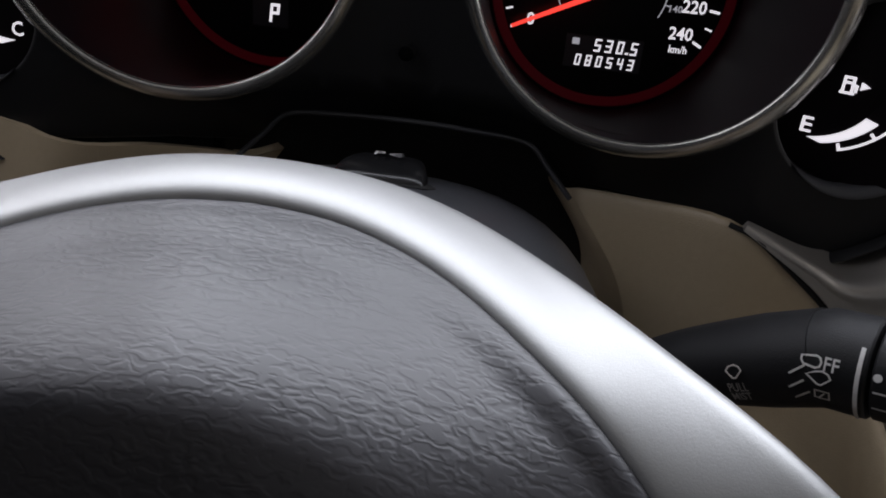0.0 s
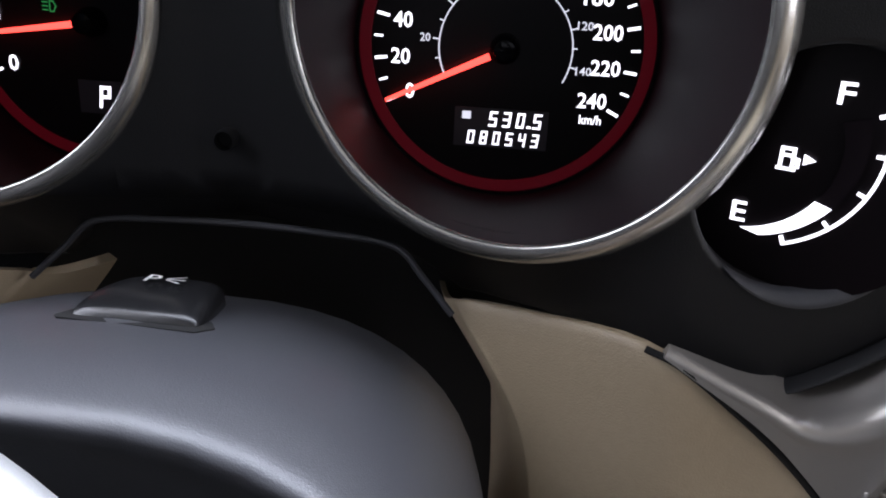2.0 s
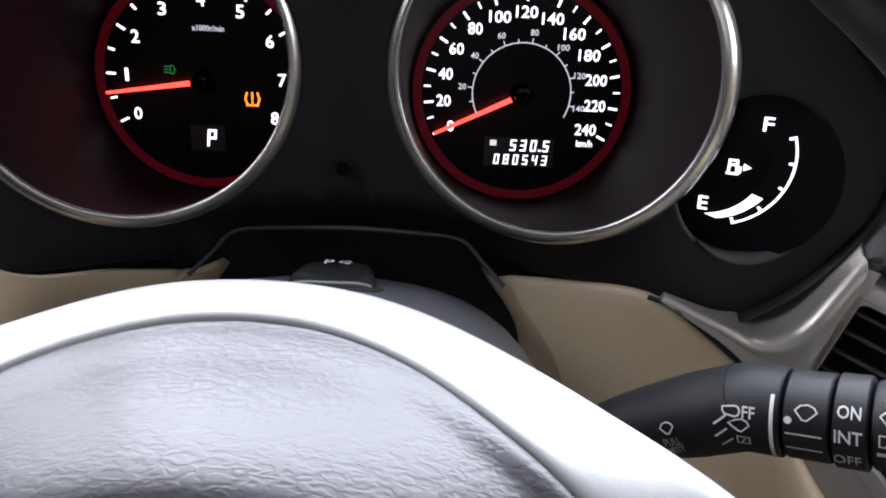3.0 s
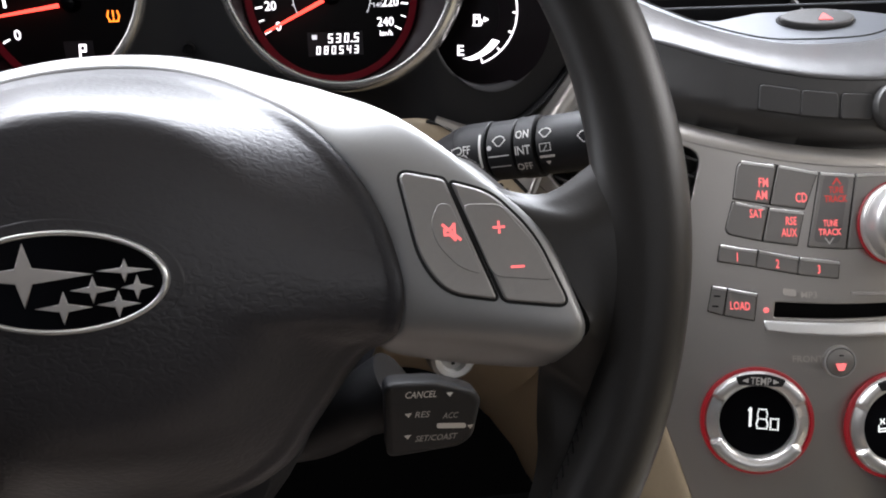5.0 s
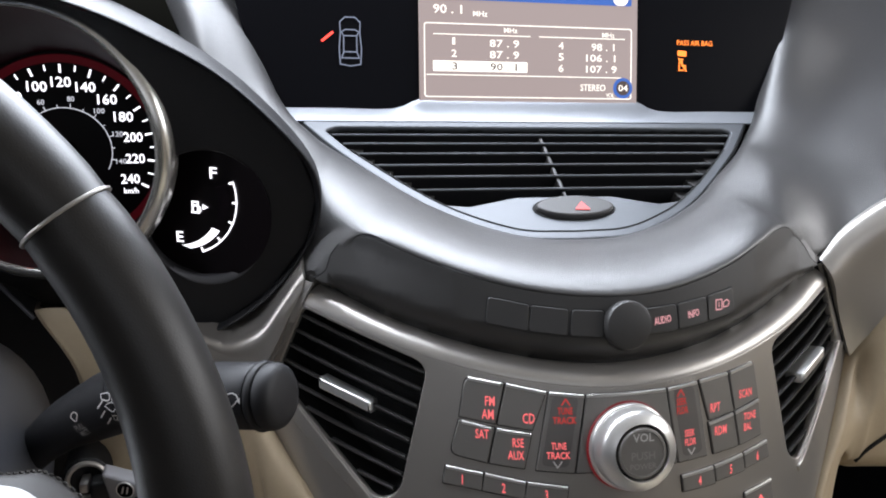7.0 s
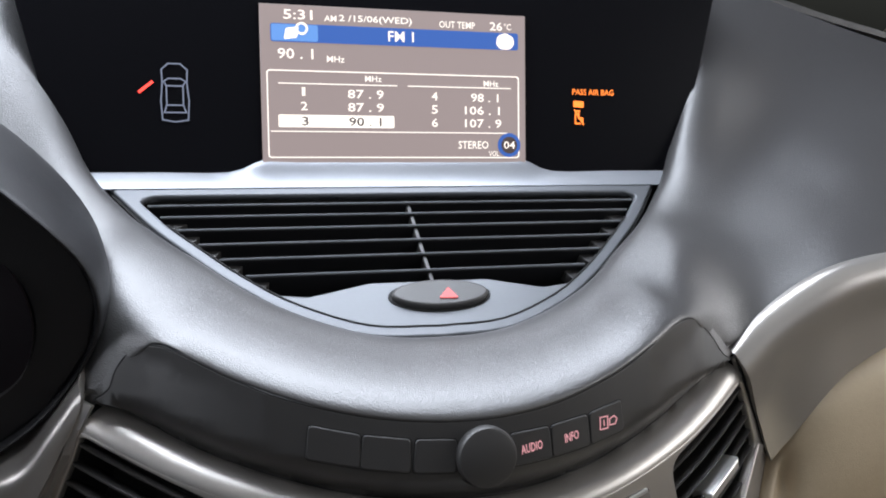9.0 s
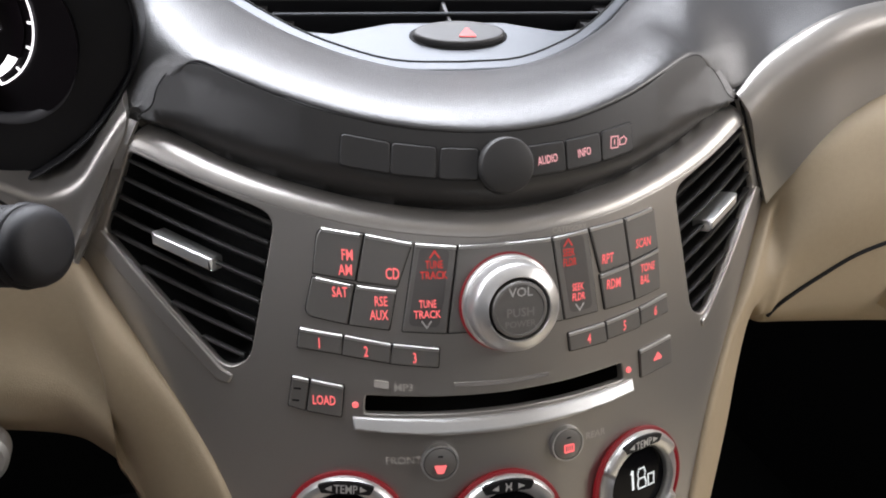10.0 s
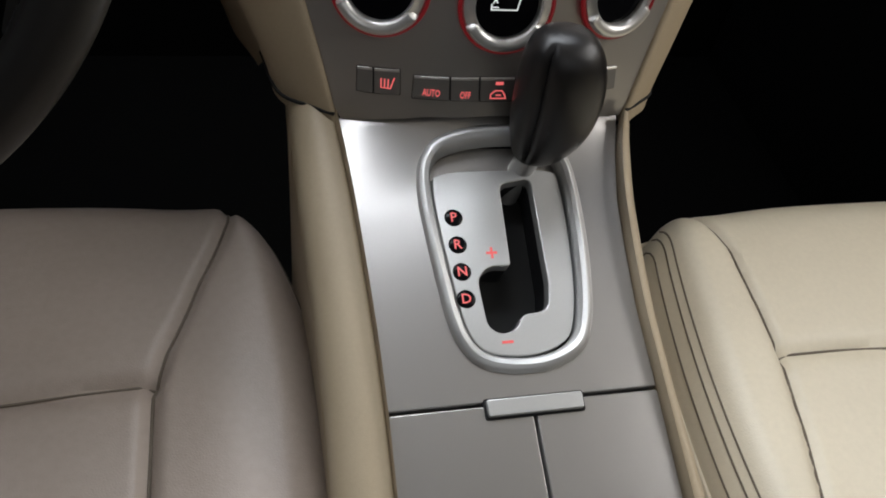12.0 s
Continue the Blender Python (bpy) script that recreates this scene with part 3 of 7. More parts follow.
for k, (a, b) in enumerate((((32.3, 691.8), (52.6, 693.1)), ((53.4, 693.2), (73.4, 695.3)), ((74.2, 695.4), (92.6, 697.9)))):
    button(stack, "preset_key", [a, b, (b[0] + 1.8, b[1] - 9.5), (a[0] + 1.0, a[1] - 8.6)], [lit(str(k + 4), (a[0] + b[0]) / 2 + 1, (a[1] + b[1]) / 2 - 5, 0.0052)], True)
button(stack, "load_key", [(-95, 677.8), (-87.9, 677), (-90.4, 662.4), (-97.6, 664)], [sign([[(-.5, 0), (.5, 0)]], -93, 672.5, 0.0022, 0.0009, DARK), sign([[(-.5, 0), (.5, 0)]], -94, 667, 0.0022, 0.0009, DARK)], True)
button(stack, "load_key", [(-87.2, 676.9), (-73, 674.8), (-75, 660.3), (-89.7, 662.3)], [lit("LOAD", -81.8, 668, 0.0048)], True)
button(stack, "eject_key", [(74.6, 673.9), (96, 675.8), (97.8, 661.4), (76, 660)], [sign([[(-.5, 0), (0, .6), (.5, 0), (-.5, 0)]], 86.5, 667, 0.004, 0.0014)], True)
part("slot_lip", slab(mm([(-70, 660.6), (-30, 659.2), (0, 659), (30, 659.2), (70.5, 660.8), (70.2, 655.4), (30, 652.4), (0, 651.8), (-30, 652.3), (-69.7, 655.3)]), lambda x, z, h: on_stack(x, z, h * (0.25 + 0.75 * min(1, max(0, (0.6605 - z) / 0.006)))), -0.001, 0.0042, 0.0014, cell=0.003), SILVER_L, stack, "bright silver ledge under the disc slot")
for x in (-68.6, 68.2):
    part("slot_lamp", lathe([(0, 0.0012), (0.0012, 0.001), (0.0016, 0)], stack_frame(x / 1000, 0.666), 12), RED, stack)
for s, x, z, hi in (("FRONT", -48.3, 640.6, 0.0036), ("MP3", -47, 674.6, 0.0036), ("CATEGORY", 33, 740.2, 0.0025), ("REAR", 47.5, 640, 0.0034)):
    part("lettering", word(s, on_stack, x / 1000, z / 1000, hi, None, 0.0013), FAINT, stack)
part("disc_mark", slab(rounded(mm([(-60, 677.8), (-53.5, 677), (-53.5, 673.6), (-60, 674.4)]), 0.0008), on_stack, 0.0, 0.0006, 0), FAINT, stack)
part("print_bar", slab(mm([(-24, 675.6), (0, 674.6), (22, 675.2), (22, 673.4), (0, 672.8), (-24, 673.8)]), on_stack, 0.0, 0.0006, 0, cell=0.01), GREYP, stack)

# key windows and the plate behind the volume knob
for q in ([(-37.6, 737), (-24.4, 735.8), (-30.2, 701.2), (-44, 702.4)], [(27.6, 735.8), (40.2, 737), (45.6, 702), (33.4, 701.2)]):
    part("legend_window", slab(rounded(mm(q), 0.003, 4), on_stack, 0.001, 0.00128, 0.0001, cell=0.008), WINDOW, stack, "smoky window over the key's lettering")
button(stack, "knob_plate", [(-20.5, 736.9), (23.5, 737), (29.8, 698.6), (-26.2, 698.3)], [], True)

# volume knob
vm = stack_frame(0.0015, 0.7108)
vol = part("volume_knob", lathe([(0.0222, 0.001), (0.0222, 0.0042), (0.0216, 0.0052), (0.0209, 0.0056), (0.0209, 0.0080), (0.0206, 0.0120), (0.0199, 0.0138), (0.0186, 0.0150), (0.0158, 0.0166), (0.0146, 0.0170), (0.0141, 0.0164), (0.0139, 0.0120), (0.0, 0.0120)], vm, 72), KNOBM, stack, "brushed silver volume knob")
part("knob_gap", lathe([(0.0128, 0.0122), (0.0141, 0.0122), (0.0141, 0.0150)], vm, 48), DARK, vol)
part("red_ring", lathe([(0.0222, 0.0004), (0.0228, 0.0008), (0.0230, 0.0014), (0.0227, 0.0022), (0.0221, 0.0024)], vm, 64), REDEDGE, vol, "red lit ring behind the knob")
part("cap", lathe([(0.0129, 0.0120), (0.0129, 0.0166), (0.0123, 0.0173), (0.0112, 0.0175), (0.0110, 0.0171), (0.0, 0.0172)], vm, 48), BTN, vol, "warm grey push cap")


def on_vol(x, y, h=0.0):
    return vm @ Vector((x, y, 0.0173 + h))


part("lettering", word("VOL", on_vol, 0.0002, 0.0080, 0.0042), DIMW, vol)
part("lettering", word("PUSH", on_vol, 0, -0.001, 0.004), GREYP, vol)
part("lettering", word("POWER", on_vol, 0, -0.0062, 0.003), GREYP, vol)

# defroster buttons
for x, nm in ((-32.0, "front"), (31.0, "rear")):
    fm = stack_frame(x / 1000, 0.639)
    b = part("defrost_button", lathe([(0.0078, 0), (0.0078, 0.002), (0.0074, 0.0027), (0.0066, 0.003), (0.0, 0.0034)], fm, 36), BTN, stack)
    part("button_ring", lathe([(0.0078, 0.0), (0.0079, 0.0028), (0.0086, 0.0028), (0.009, 0.0)], fm, 36), SILVER_L, b)
    surf = lambda a, c, h=0.0, fm=fm: fm @ Vector((a, c, 0.0036 + h))
    if nm == "front":
        part("symbol", slab(rounded([(-0.003, -0.0005), (0.003, -0.0005), (0.0015, -0.0045), (-0.0015, -0.0045)], 0.0007, 3), surf, 0, 0.0002, 0), RED, b)
    else:
        part("symbol", slab(rounded([(-0.0028, 0.0005), (0.0028, 0.0005), (0.0028, -0.0038), (-0.0028, -0.0038)], 0.0007, 3), surf, 0, 0.0002, 0, [rounded([(-0.002, -0.0003), (0.002, -0.0003), (0.002, -0.003), (-0.002, -0.003)], 0.0004, 3)]), RED, b)
        part("symbol", strokes([[(-.25, 0), (-.25, .6)], [(0, 0), (0, .6)], [(.25, 0), (.25, .6)]], surf, 0, -0.0030, 0.004, 0.0005, 0.0003), RED, b)
    part("lamp_window", slab(rounded([(-0.0012, 0.0042), (0.0012, 0.0042), (0.0012, 0.0034), (-0.0012, 0.0034)], 0.0003, 2), surf, 0, 0.0002, 0), DARK, b)


# climate knobs
def dots(lines, surf, a, b, step=0.00115, size=0.00042):
    """Figures of a dotted display: square dots along each line (in metres, about (a, b))."""
    marks = []
    for line in lines:
        for (x0, y0), (x1, y1) in zip(line, line[1:]):
            n = max(1, round(math.hypot(x1 - x0, y1 - y0) / step))
            for i in range(n):
                x, y = a + x0 + (x1 - x0) * i / n, b + y0 + (y1 - y0) * i / n
                marks.append(slab([(x - size, y - size), (x + size, y - size), (x + size, y + size), (x - size, y + size)], surf, 0, 0.0001, 0))
    return join(*marks)


def climate_knob(x, z, inner):
    fm = stack_frame(x / 1000, z / 1000)
    profile = [(0.0283, 0.0), (0.0283, 0.0030), (0.0278, 0.0050), (0.0268, 0.0062), (0.0252, 0.0067), (0.0230, 0.0064), (0.0212, 0.0055), (0.0201, 0.0040), (0.0198, 0.0022), (0.0198, -0.0010)]
    turns = []
    for i in range(144):
        # the ring is hollowed out on both sides, for the fingers
        a = 2 * math.pi * i / 144
        off = abs((math.degrees(a) + 90) % 180 - 90 + 1)
        sunk = min(1.0, max(0.0, (33 - off) / 5)) ** 2
        turns.append([fm @ Vector((q * math.cos(a), q * math.sin(a), h - sunk * 0.0036 * min(1.0, max(0.0, (q - 0.0216) / 0.002)) * (h > 0.001))) for q, h in profile])
    kn = part("climate_knob", grid(turns + [turns[0]]), KNOBM, stack, "silver climate knob with a round display", 28)
    part("red_ring", lathe([(0.0280, 0.0), (0.0297, 0.0004), (0.0301, 0.0012), (0.0298, 0.0024), (0.0280, 0.0030)], fm, 64), REDEDGE, kn, "red lit ring round the knob")
    part("display_glass", lathe([(0.0199, 0.0000), (0.0195, 0.0006), (0.0, 0.0012)], fm, 48), GLOSS, kn)
    at = lambda a, c, h=0.0: fm @ Vector((a, c, 0.0014 + h))
    rim = lambda a, c, h=0.0: fm @ Vector((a, c, 0.0067 - 0.05 * (0.0252 - c) + h))
    part("legend_plate", slab(rounded(arc(0, -0.006, 0.0333, 0.0333, 67, 113, 10) + [(-0.0112, 0.0209), (0.0112, 0.0209)], 0.0006, 2), rim, -0.002, 0.0004, 0.0002), BLACK, kn)
    if inner == "TEMP":
        part("lettering", word("TEMP", rim, 0, 0.0236, 0.0042, 0.0108, 0.0006, 0), DIMW, kn)
    else:
        part("symbol", strokes([[(-.35, -.45), (-.15, 0), (-.35, .45)], [(.35, -.45), (.15, 0), (.35, .45)], [(-.3, -.1), (.3, .1)]], rim, 0, 0.0238, 0.0036, 0.0008, 0.0006), DIMW, kn)
    w = 0.0064 if inner == "TEMP" else 0.0048
    for sd in (-1, 1):
        part("arrow", slab([(sd * w, 0.0250), (sd * w, 0.0222), (sd * (w + 0.0032), 0.0233)], rim, 0.0003, 0.0006, 0), DIMW, kn)
    if inner == "TEMP":
        one = [[(-0.0008, 0.0044), (0, 0.0056), (0, -0.0056)], [(0.0006, 0.0052), (0.0006, -0.0056)]]
        eight = [[(-0.0024, -0.0054), (-0.0030, -0.003), (-0.0022, 0), (-0.0026, 0.0028), (-0.0018, 0.0054), (0.0018, 0.0054), (0.0026, 0.0028), (0.0020, 0), (0.0030, -0.003), (0.0024, -0.0054), (-0.0024, -0.0054)], [(-0.002, 0), (0.002, 0)]]
        nought = [[(-0.0020, -0.0030), (-0.0020, 0.0030), (0.0020, 0.0030), (0.0020, -0.0030), (-0.0020, -0.0030)]]
        part("figure", join(dots(one, at, -0.0036, 0.0014), dots(eight, at, 0.0030, 0.0012), dots(nought, at, 0.0094, -0.0014)), LCD, kn)
    else:
        part("figure", strokes([[(-.55, -.25), (.42, -.25), (.5, .15)], [(-.55, -.25), (-.55, -.05)], [(-.5, -.16), (-.3, -.16)]], at, -0.0005, 0.0010, 0.0165, 0.0008, 0), LCD, kn)
        part("figure", strokes([[(-.5, -.5), (-.1, .05), (.3, .1), (.6, .5)], [(-.5, .3), (-.1, .3)], [(.1, .1), (.1, -.4), (.5, -.4)]], at, 0.0060, 0.0076, 0.0052, 0.0009, 0), LCD, kn)
        part("figure", strokes([[(-.3, -.35), (-.1, 0), (-.3, .35)], [(.3, -.35), (.1, 0), (.3, .35)]], at, -0.0074, 0.0024, 0.0036, 0.0008, 0), LCD, kn)
    return kn


for (x, z, k), inner in zip(KNOBS, ("TEMP", "FAN", "TEMP")):
    climate_knob(x, z, inner)

# lower row of keys
button(stack, "heater_key", [(-87, 557.5), (-77.8, 558.2), (-77.3, 542.3), (-87, 542)], [], True)
button(stack, "heater_key", [(-77, 558.2), (-61.8, 559.6), (-61, 544), (-76.6, 542.4)], [sign([[(-.5, .3), (-.5, -.3)], [(-.2, .3), (-.2, -.3)], [(.1, .3), (.1, -.3)], [(-.5, -.45), (.3, -.45), (.6, .5)]], -69, 550.5, 0.007, 0.0008)], True)
button(stack, "climate_key", [(-53.4, 557.4), (-31.7, 558.3), (-30.6, 543.8), (-53.6, 543)], [lit("AUTO", -42.2, 548, 0.005)], True)
button(stack, "climate_key", [(-30.9, 558.3), (-13.3, 559.2), (-11.9, 544), (-29.8, 543.8)], [lit("OFF", -21, 548, 0.005)], True)
button(stack, "recirculation_key", [(-12.5, 559.2), (9.9, 559.3), (11.2, 544.2), (-11.1, 544)], [sign([[(-.7, -.3), (-.7, .1), (-.3, .4), (.3, .4), (.6, 0), (.7, -.3), (-.7, -.3)], [(-.2, 0), (.2, 0)]], 0, 548.5, 0.007, 0.0008), sign([[(-.5, 0), (.5, 0)]], 0, 556, 0.003, 0.002)], True)
button(stack, "climate_key", [(10.7, 559.3), (30, 558.8), (31, 543.8), (12, 544.2)], [lit("A/C", 20.5, 548, 0.005)], True)
button(stack, "climate_key", [(30.8, 558.8), (52.5, 557.6), (53.5, 543), (31.8, 543.8)], [lit("REAR", 42, 548, 0.0045)], True)
button(stack, "heater_key", [(61.5, 559.6), (83.5, 558), (85.5, 543), (61, 544)], [], True)

# upper row of keys on the band
BK = dict(material=BAND, base=0.0, proud=0.0010)
row = lambda x: 0.7755 + 1.35 * x * x
for x0, x1 in ((-68.5, -48.4), (-47.7, -28.8), (-26.9, -10.2)):
    z0, z1 = 1000 * row(x0 / 1000), 1000 * row(x1 / 1000)
    button(stack, "blank_key", [(x0, z0 + 2.2), (x1, z1 + 2.2), (x1 - 0.5, z1 - 11), (x0 - 1.5, z0 - 11)], [], False, r=0.002, **BK)
for x0, x1, s in ((12.3, 30.4, "AUDIO"), (31.2, 49.3, "INFO"), (50.1, 67.5, "")):
    z0, z1 = 1000 * row(x0 / 1000), 1000 * row(x1 / 1000)
    mk = [lit(s, (x0 + x1) / 2 + 0.5, (z0 + z1) / 2 - 4.6, 0.0040, None, PINK, on_stack, 0.0014, 7)] if s else [
        sign([[(-.8, -.5), (-.8, .5), (0, .5), (0, -.5), (-.8, -.5)], [(.2, -.3), (.8, -.3), (1.0, .1), (.7, .4), (.2, .2), (.2, -.3)], [(-.4, -.2), (-.4, .2)]], (x0 + x1) / 2 + 0.5, (z0 + z1) / 2 - 4.4, 0.0050, 0.0005, PINK, on_stack, 0.0014)]
    button(stack, "menu_key", [(x0, z0 + 2.2), (x1, z1 + 2.2), (x1 + 1.5, z1 - 11), (x0 + 0.5, z0 - 11)], mk, False, r=0.002, **BK)
dm = stack_frame(0.0015, 0.7705, -0.002)
part("selector_knob", lathe([(0.0125, 0), (0.0125, 0.0058), (0.0119, 0.0070), (0.0105, 0.0075), (0.0, 0.0070)], dm, 56), BAND, stack, "round charcoal selector knob")
part("joint", lathe([(0.0126, 0.0012), (0.0134, 0.0012)], dm, 40), DARK, stack)


# ---- stack side vents ----
def clip_line(poly, z_mid, slope, x_mid):
    xs = []
    for (x0, z0), (x1, z1) in zip(poly, poly[1:] + poly[:1]):
        f0, f1 = z0 - z_mid - slope * (x0 - x_mid), z1 - z_mid - slope * (x1 - x_mid)
        if f0 * f1 < 0:
            xs.append(x0 + (x1 - x0) * f0 / (f0 - f1))
    return (min(xs), max(xs)) if len(xs) > 1 else None


for sx, hole in ((-1, lv_hole), (1, rv_hole)):
    vent = thing("air_vent", "black slatted air vent with a chrome tab beside the radio", "air vent", "stack vents")
    ccw = hole if area2(hole) > 0 else hole[::-1]
    rows = [[on_stack(*p, h) for p in q] for q, h in ((ccw, -0.0036), (inset(ccw, 0.002), -0.03))]
    part("duct", grid(rows, close=True, caps=False), DARK, vent)
    part("duct_back", slab(ccw, on_stack, -0.036, -0.031, 0), DARK, vent)
    xm, slope = sx * 0.135, sx * 0.34
    for k in range(11):
        z_mid = 0.7640 - 0.0094 * k
        span = clip_line(hole, z_mid, slope, xm)
        if not span or span[1] - span[0] < 0.008:
            continue
        x0, x1 = span[0] + 0.0008, span[1] - 0.0008
        sec = []
        for i in range(7):
            x = x0 + (x1 - x0) * i / 6
            z = z_mid + slope * (x - xm)
            q = [(-0.0012, z + 0.0016), (-0.0020, z + 0.0021), (-0.0045, z + 0.0020), (-0.016, z - 0.0042), (-0.016, z - 0.0056), (-0.0040, z + 0.0004), (-0.0014, z + 0.0006)]
            sec.append([on_stack(x, zz, h) for h, zz in q])
        part("slat", grid(sec, close=True, caps=True), BAND, vent)
        if k == 4:
            tx0, tx1 = (x0 + (x1 - x0) * 0.30, x0 + (x1 - x0) * 0.70) if sx < 0 else (x0 + (x1 - x0) * 0.28, x0 + (x1 - x0) * 0.68)
            zt = lambda x: z_mid + slope * (x - xm) + 0.0008
            part("tab", slab(rounded([(tx0, zt(tx0) + 0.0028), (tx1, zt(tx1) + 0.0028), (tx1, zt(tx1) - 0.003), (tx0, zt(tx0) - 0.003)], 0.0008, 3), on_stack, -0.008, 0.0026, 0.0014), BRIGHT, vent, "chrome adjusting tab")
    s = lambda pts: [(-sx * a / 1000 * -1, b / 1000) for a, b in pts] if sx > 0 else [(-a / 1000, b / 1000) for a, b in pts]
    part("lower_bezel", slab(rounded(s([(173.5, 731.5), (125, 677), (120.8, 675), (122.5, 670.8), (127.5, 671.5), (181, 727.5)]), 0.0012, 3), on_stack, -0.001, 0.0014, 0.001, cell=0.008), SILVER, vent, "satin silver lower surround")
    part("seam", slab(s([(153.6, 781), (154.4, 781.4), (184.8, 721.6), (183.9, 721)]), on_stack, -0.001, 0.0004, 0, cell=0.008), DARK, vent)

# ---- driver's and passenger's silver trim ----
secs = []
for back, ridge, foot in (((-0.2385, 0.1012, 0.7655), (-0.2385, 0.1002, 0.7650), (-0.2385, 0.1000, 0.7642)), ((-0.2135, 0.106, 0.7560), (-0.2125, 0.0975, 0.7535), (-0.2135, 0.0965, 0.7490)),
                          ((-0.1955, 0.116, 0.7540), (-0.1970, 0.0965, 0.7470), (-0.1990, 0.0945, 0.7368)), ((-0.179, 0.116, 0.7625), (-0.181, 0.0955, 0.7515), (-0.1868, 0.0910, 0.7240)),
                          ((-0.166, 0.115, 0.780), (-0.168, 0.0965, 0.7675), (-0.1855, 0.0885, 0.7190)), ((-0.156, 0.112, 0.796), (-0.1565, 0.0995, 0.782), (-0.1865, 0.0875, 0.7185))):
    # a nearly flat upper face and a nearly flat side that meet in a ridge
    back, ridge, foot = Vector(back), Vector(ridge), Vector(foot)
    secs.append([back, back.lerp(ridge, 0.35), back.lerp(ridge, 0.7), ridge, ridge.lerp(foot, 0.3), ridge.lerp(foot, 0.65), foot])
trim = loft(secs, 5, 4, thick=-0.003)
part("driver_trim", trim, SILVER, dashboard, "satin silver trim spreading under the gauges", 60)
part("trim_seam", tube(spline([(-0.2430, 0.1020, 0.7650), (-0.2330, 0.0975, 0.7622), (-0.2138, 0.0958, 0.7482), (-0.1995, 0.0938, 0.7360), (-0.1872, 0.0900, 0.7230)], 6), 0.0011, 8), DARK, dashboard)
ptop = [(0.154, 0.0965, 0.781), (0.172, 0.1005, 0.798), (0.2, 0.1005, 0.8165), (0.225, 0.1, 0.8255), (0.26, 0.098, 0.83), (0.34, 0.095, 0.832), (0.5, 0.10, 0.828), (0.74, 0.12, 0.815)]
pbot = [(0.1865, 0.0995, 0.7190), (0.193, 0.0945, 0.735), (0.207, 0.094, 0.7545), (0.228, 0.096, 0.771), (0.26, 0.095, 0.785), (0.34, 0.092, 0.795), (0.5, 0.097, 0.79), (0.74, 0.117, 0.775)]
secs = []
for a, b in zip(ptop, pbot):
    a, b = Vector(a), Vector(b)
    secs.append([a + Vector((0, 0.012, -0.004)), a + Vector((0, 0.004, 0.0008)), a + Vector((0, 0.0, -0.0005)), a.lerp(b, 0.14) + Vector((0, -0.0035, 0)), a.lerp(b, 0.5), b])
part("passenger_trim", loft(secs, 5, 4, thick=-0.003), SILVER, dashboard, "satin silver trim sweeping across the passenger side", 60)

for sx in (-1, 1):
    ends = [(on_stack(sx * (0.1525 + 0.0335 * k / 6), 0.7815 - 0.0625 * k / 6, -0.0012), Vector((sx * (0.1562 + 0.0305 * k / 6), 0.1000 - 0.012 * k / 6 if sx < 0 else 0.0970 + 0.0025 * k / 6, 0.7820 - 0.0635 * k / 6))) for k in range(7)]
    part("side_flange", grid([[a, a.lerp(b, 0.5), b] for a, b in ends], thick=0.002 * sx), SILVER, dashboard)

# ---- top of the dashboard ----
part("dash_top", loft([[(-0.74, 0.22, 0.93), (-0.74, 0.4, 0.93), (-0.74, 0.74, 0.9)], [(-0.375, 0.2, 0.975), (-0.375, 0.42, 0.985), (-0.375, 0.74, 0.93)], [(-0.205, 0.305, 0.988), (-0.2, 0.45, 1.0), (-0.2, 0.74, 0.95)],
                       [(0.205, 0.305, 0.988), (0.2, 0.45, 1.0), (0.2, 0.74, 0.95)], [(0.33, 0.285, 0.957), (0.34, 0.45, 0.97), (0.36, 0.74, 0.93)], [(0.74, 0.22, 0.87), (0.74, 0.42, 0.89), (0.74, 0.74, 0.87)]], 5, 5, thick=-0.004), PAD, dashboard)

# ---- lower dash ----
knee_r = [
    [(-0.310, 0.200, 0.740), (-0.290, 0.195, 0.712), (-0.284, 0.180, 0.68), (-0.283, 0.16, 0.645), (-0.283, 0.16, 0.632), (-0.283, 0.2, 0.625)],
    [(-0.3035, 0.160, 0.7465), (-0.2825, 0.145, 0.718), (-0.2755, 0.125, 0.686), (-0.275, 0.100, 0.648), (-0.275, 0.11, 0.635), (-0.275, 0.2, 0.628)],
    [(-0.299, 0.147, 0.7505), (-0.2765, 0.127, 0.722), (-0.2695, 0.105, 0.69), (-0.27, 0.085, 0.651), (-0.27, 0.10, 0.636), (-0.27, 0.2, 0.63)],
    [(-0.2945, 0.1435, 0.7525), (-0.273, 0.1235, 0.7245), (-0.265, 0.100, 0.69), (-0.265, 0.0815, 0.651), (-0.265, 0.095, 0.637), (-0.265, 0.2, 0.63)],
    [(-0.272, 0.127, 0.7575), (-0.258, 0.112, 0.729), (-0.250, 0.092, 0.69), (-0.248, 0.078, 0.651), (-0.248, 0.09, 0.638), (-0.25, 0.2, 0.63)],
]
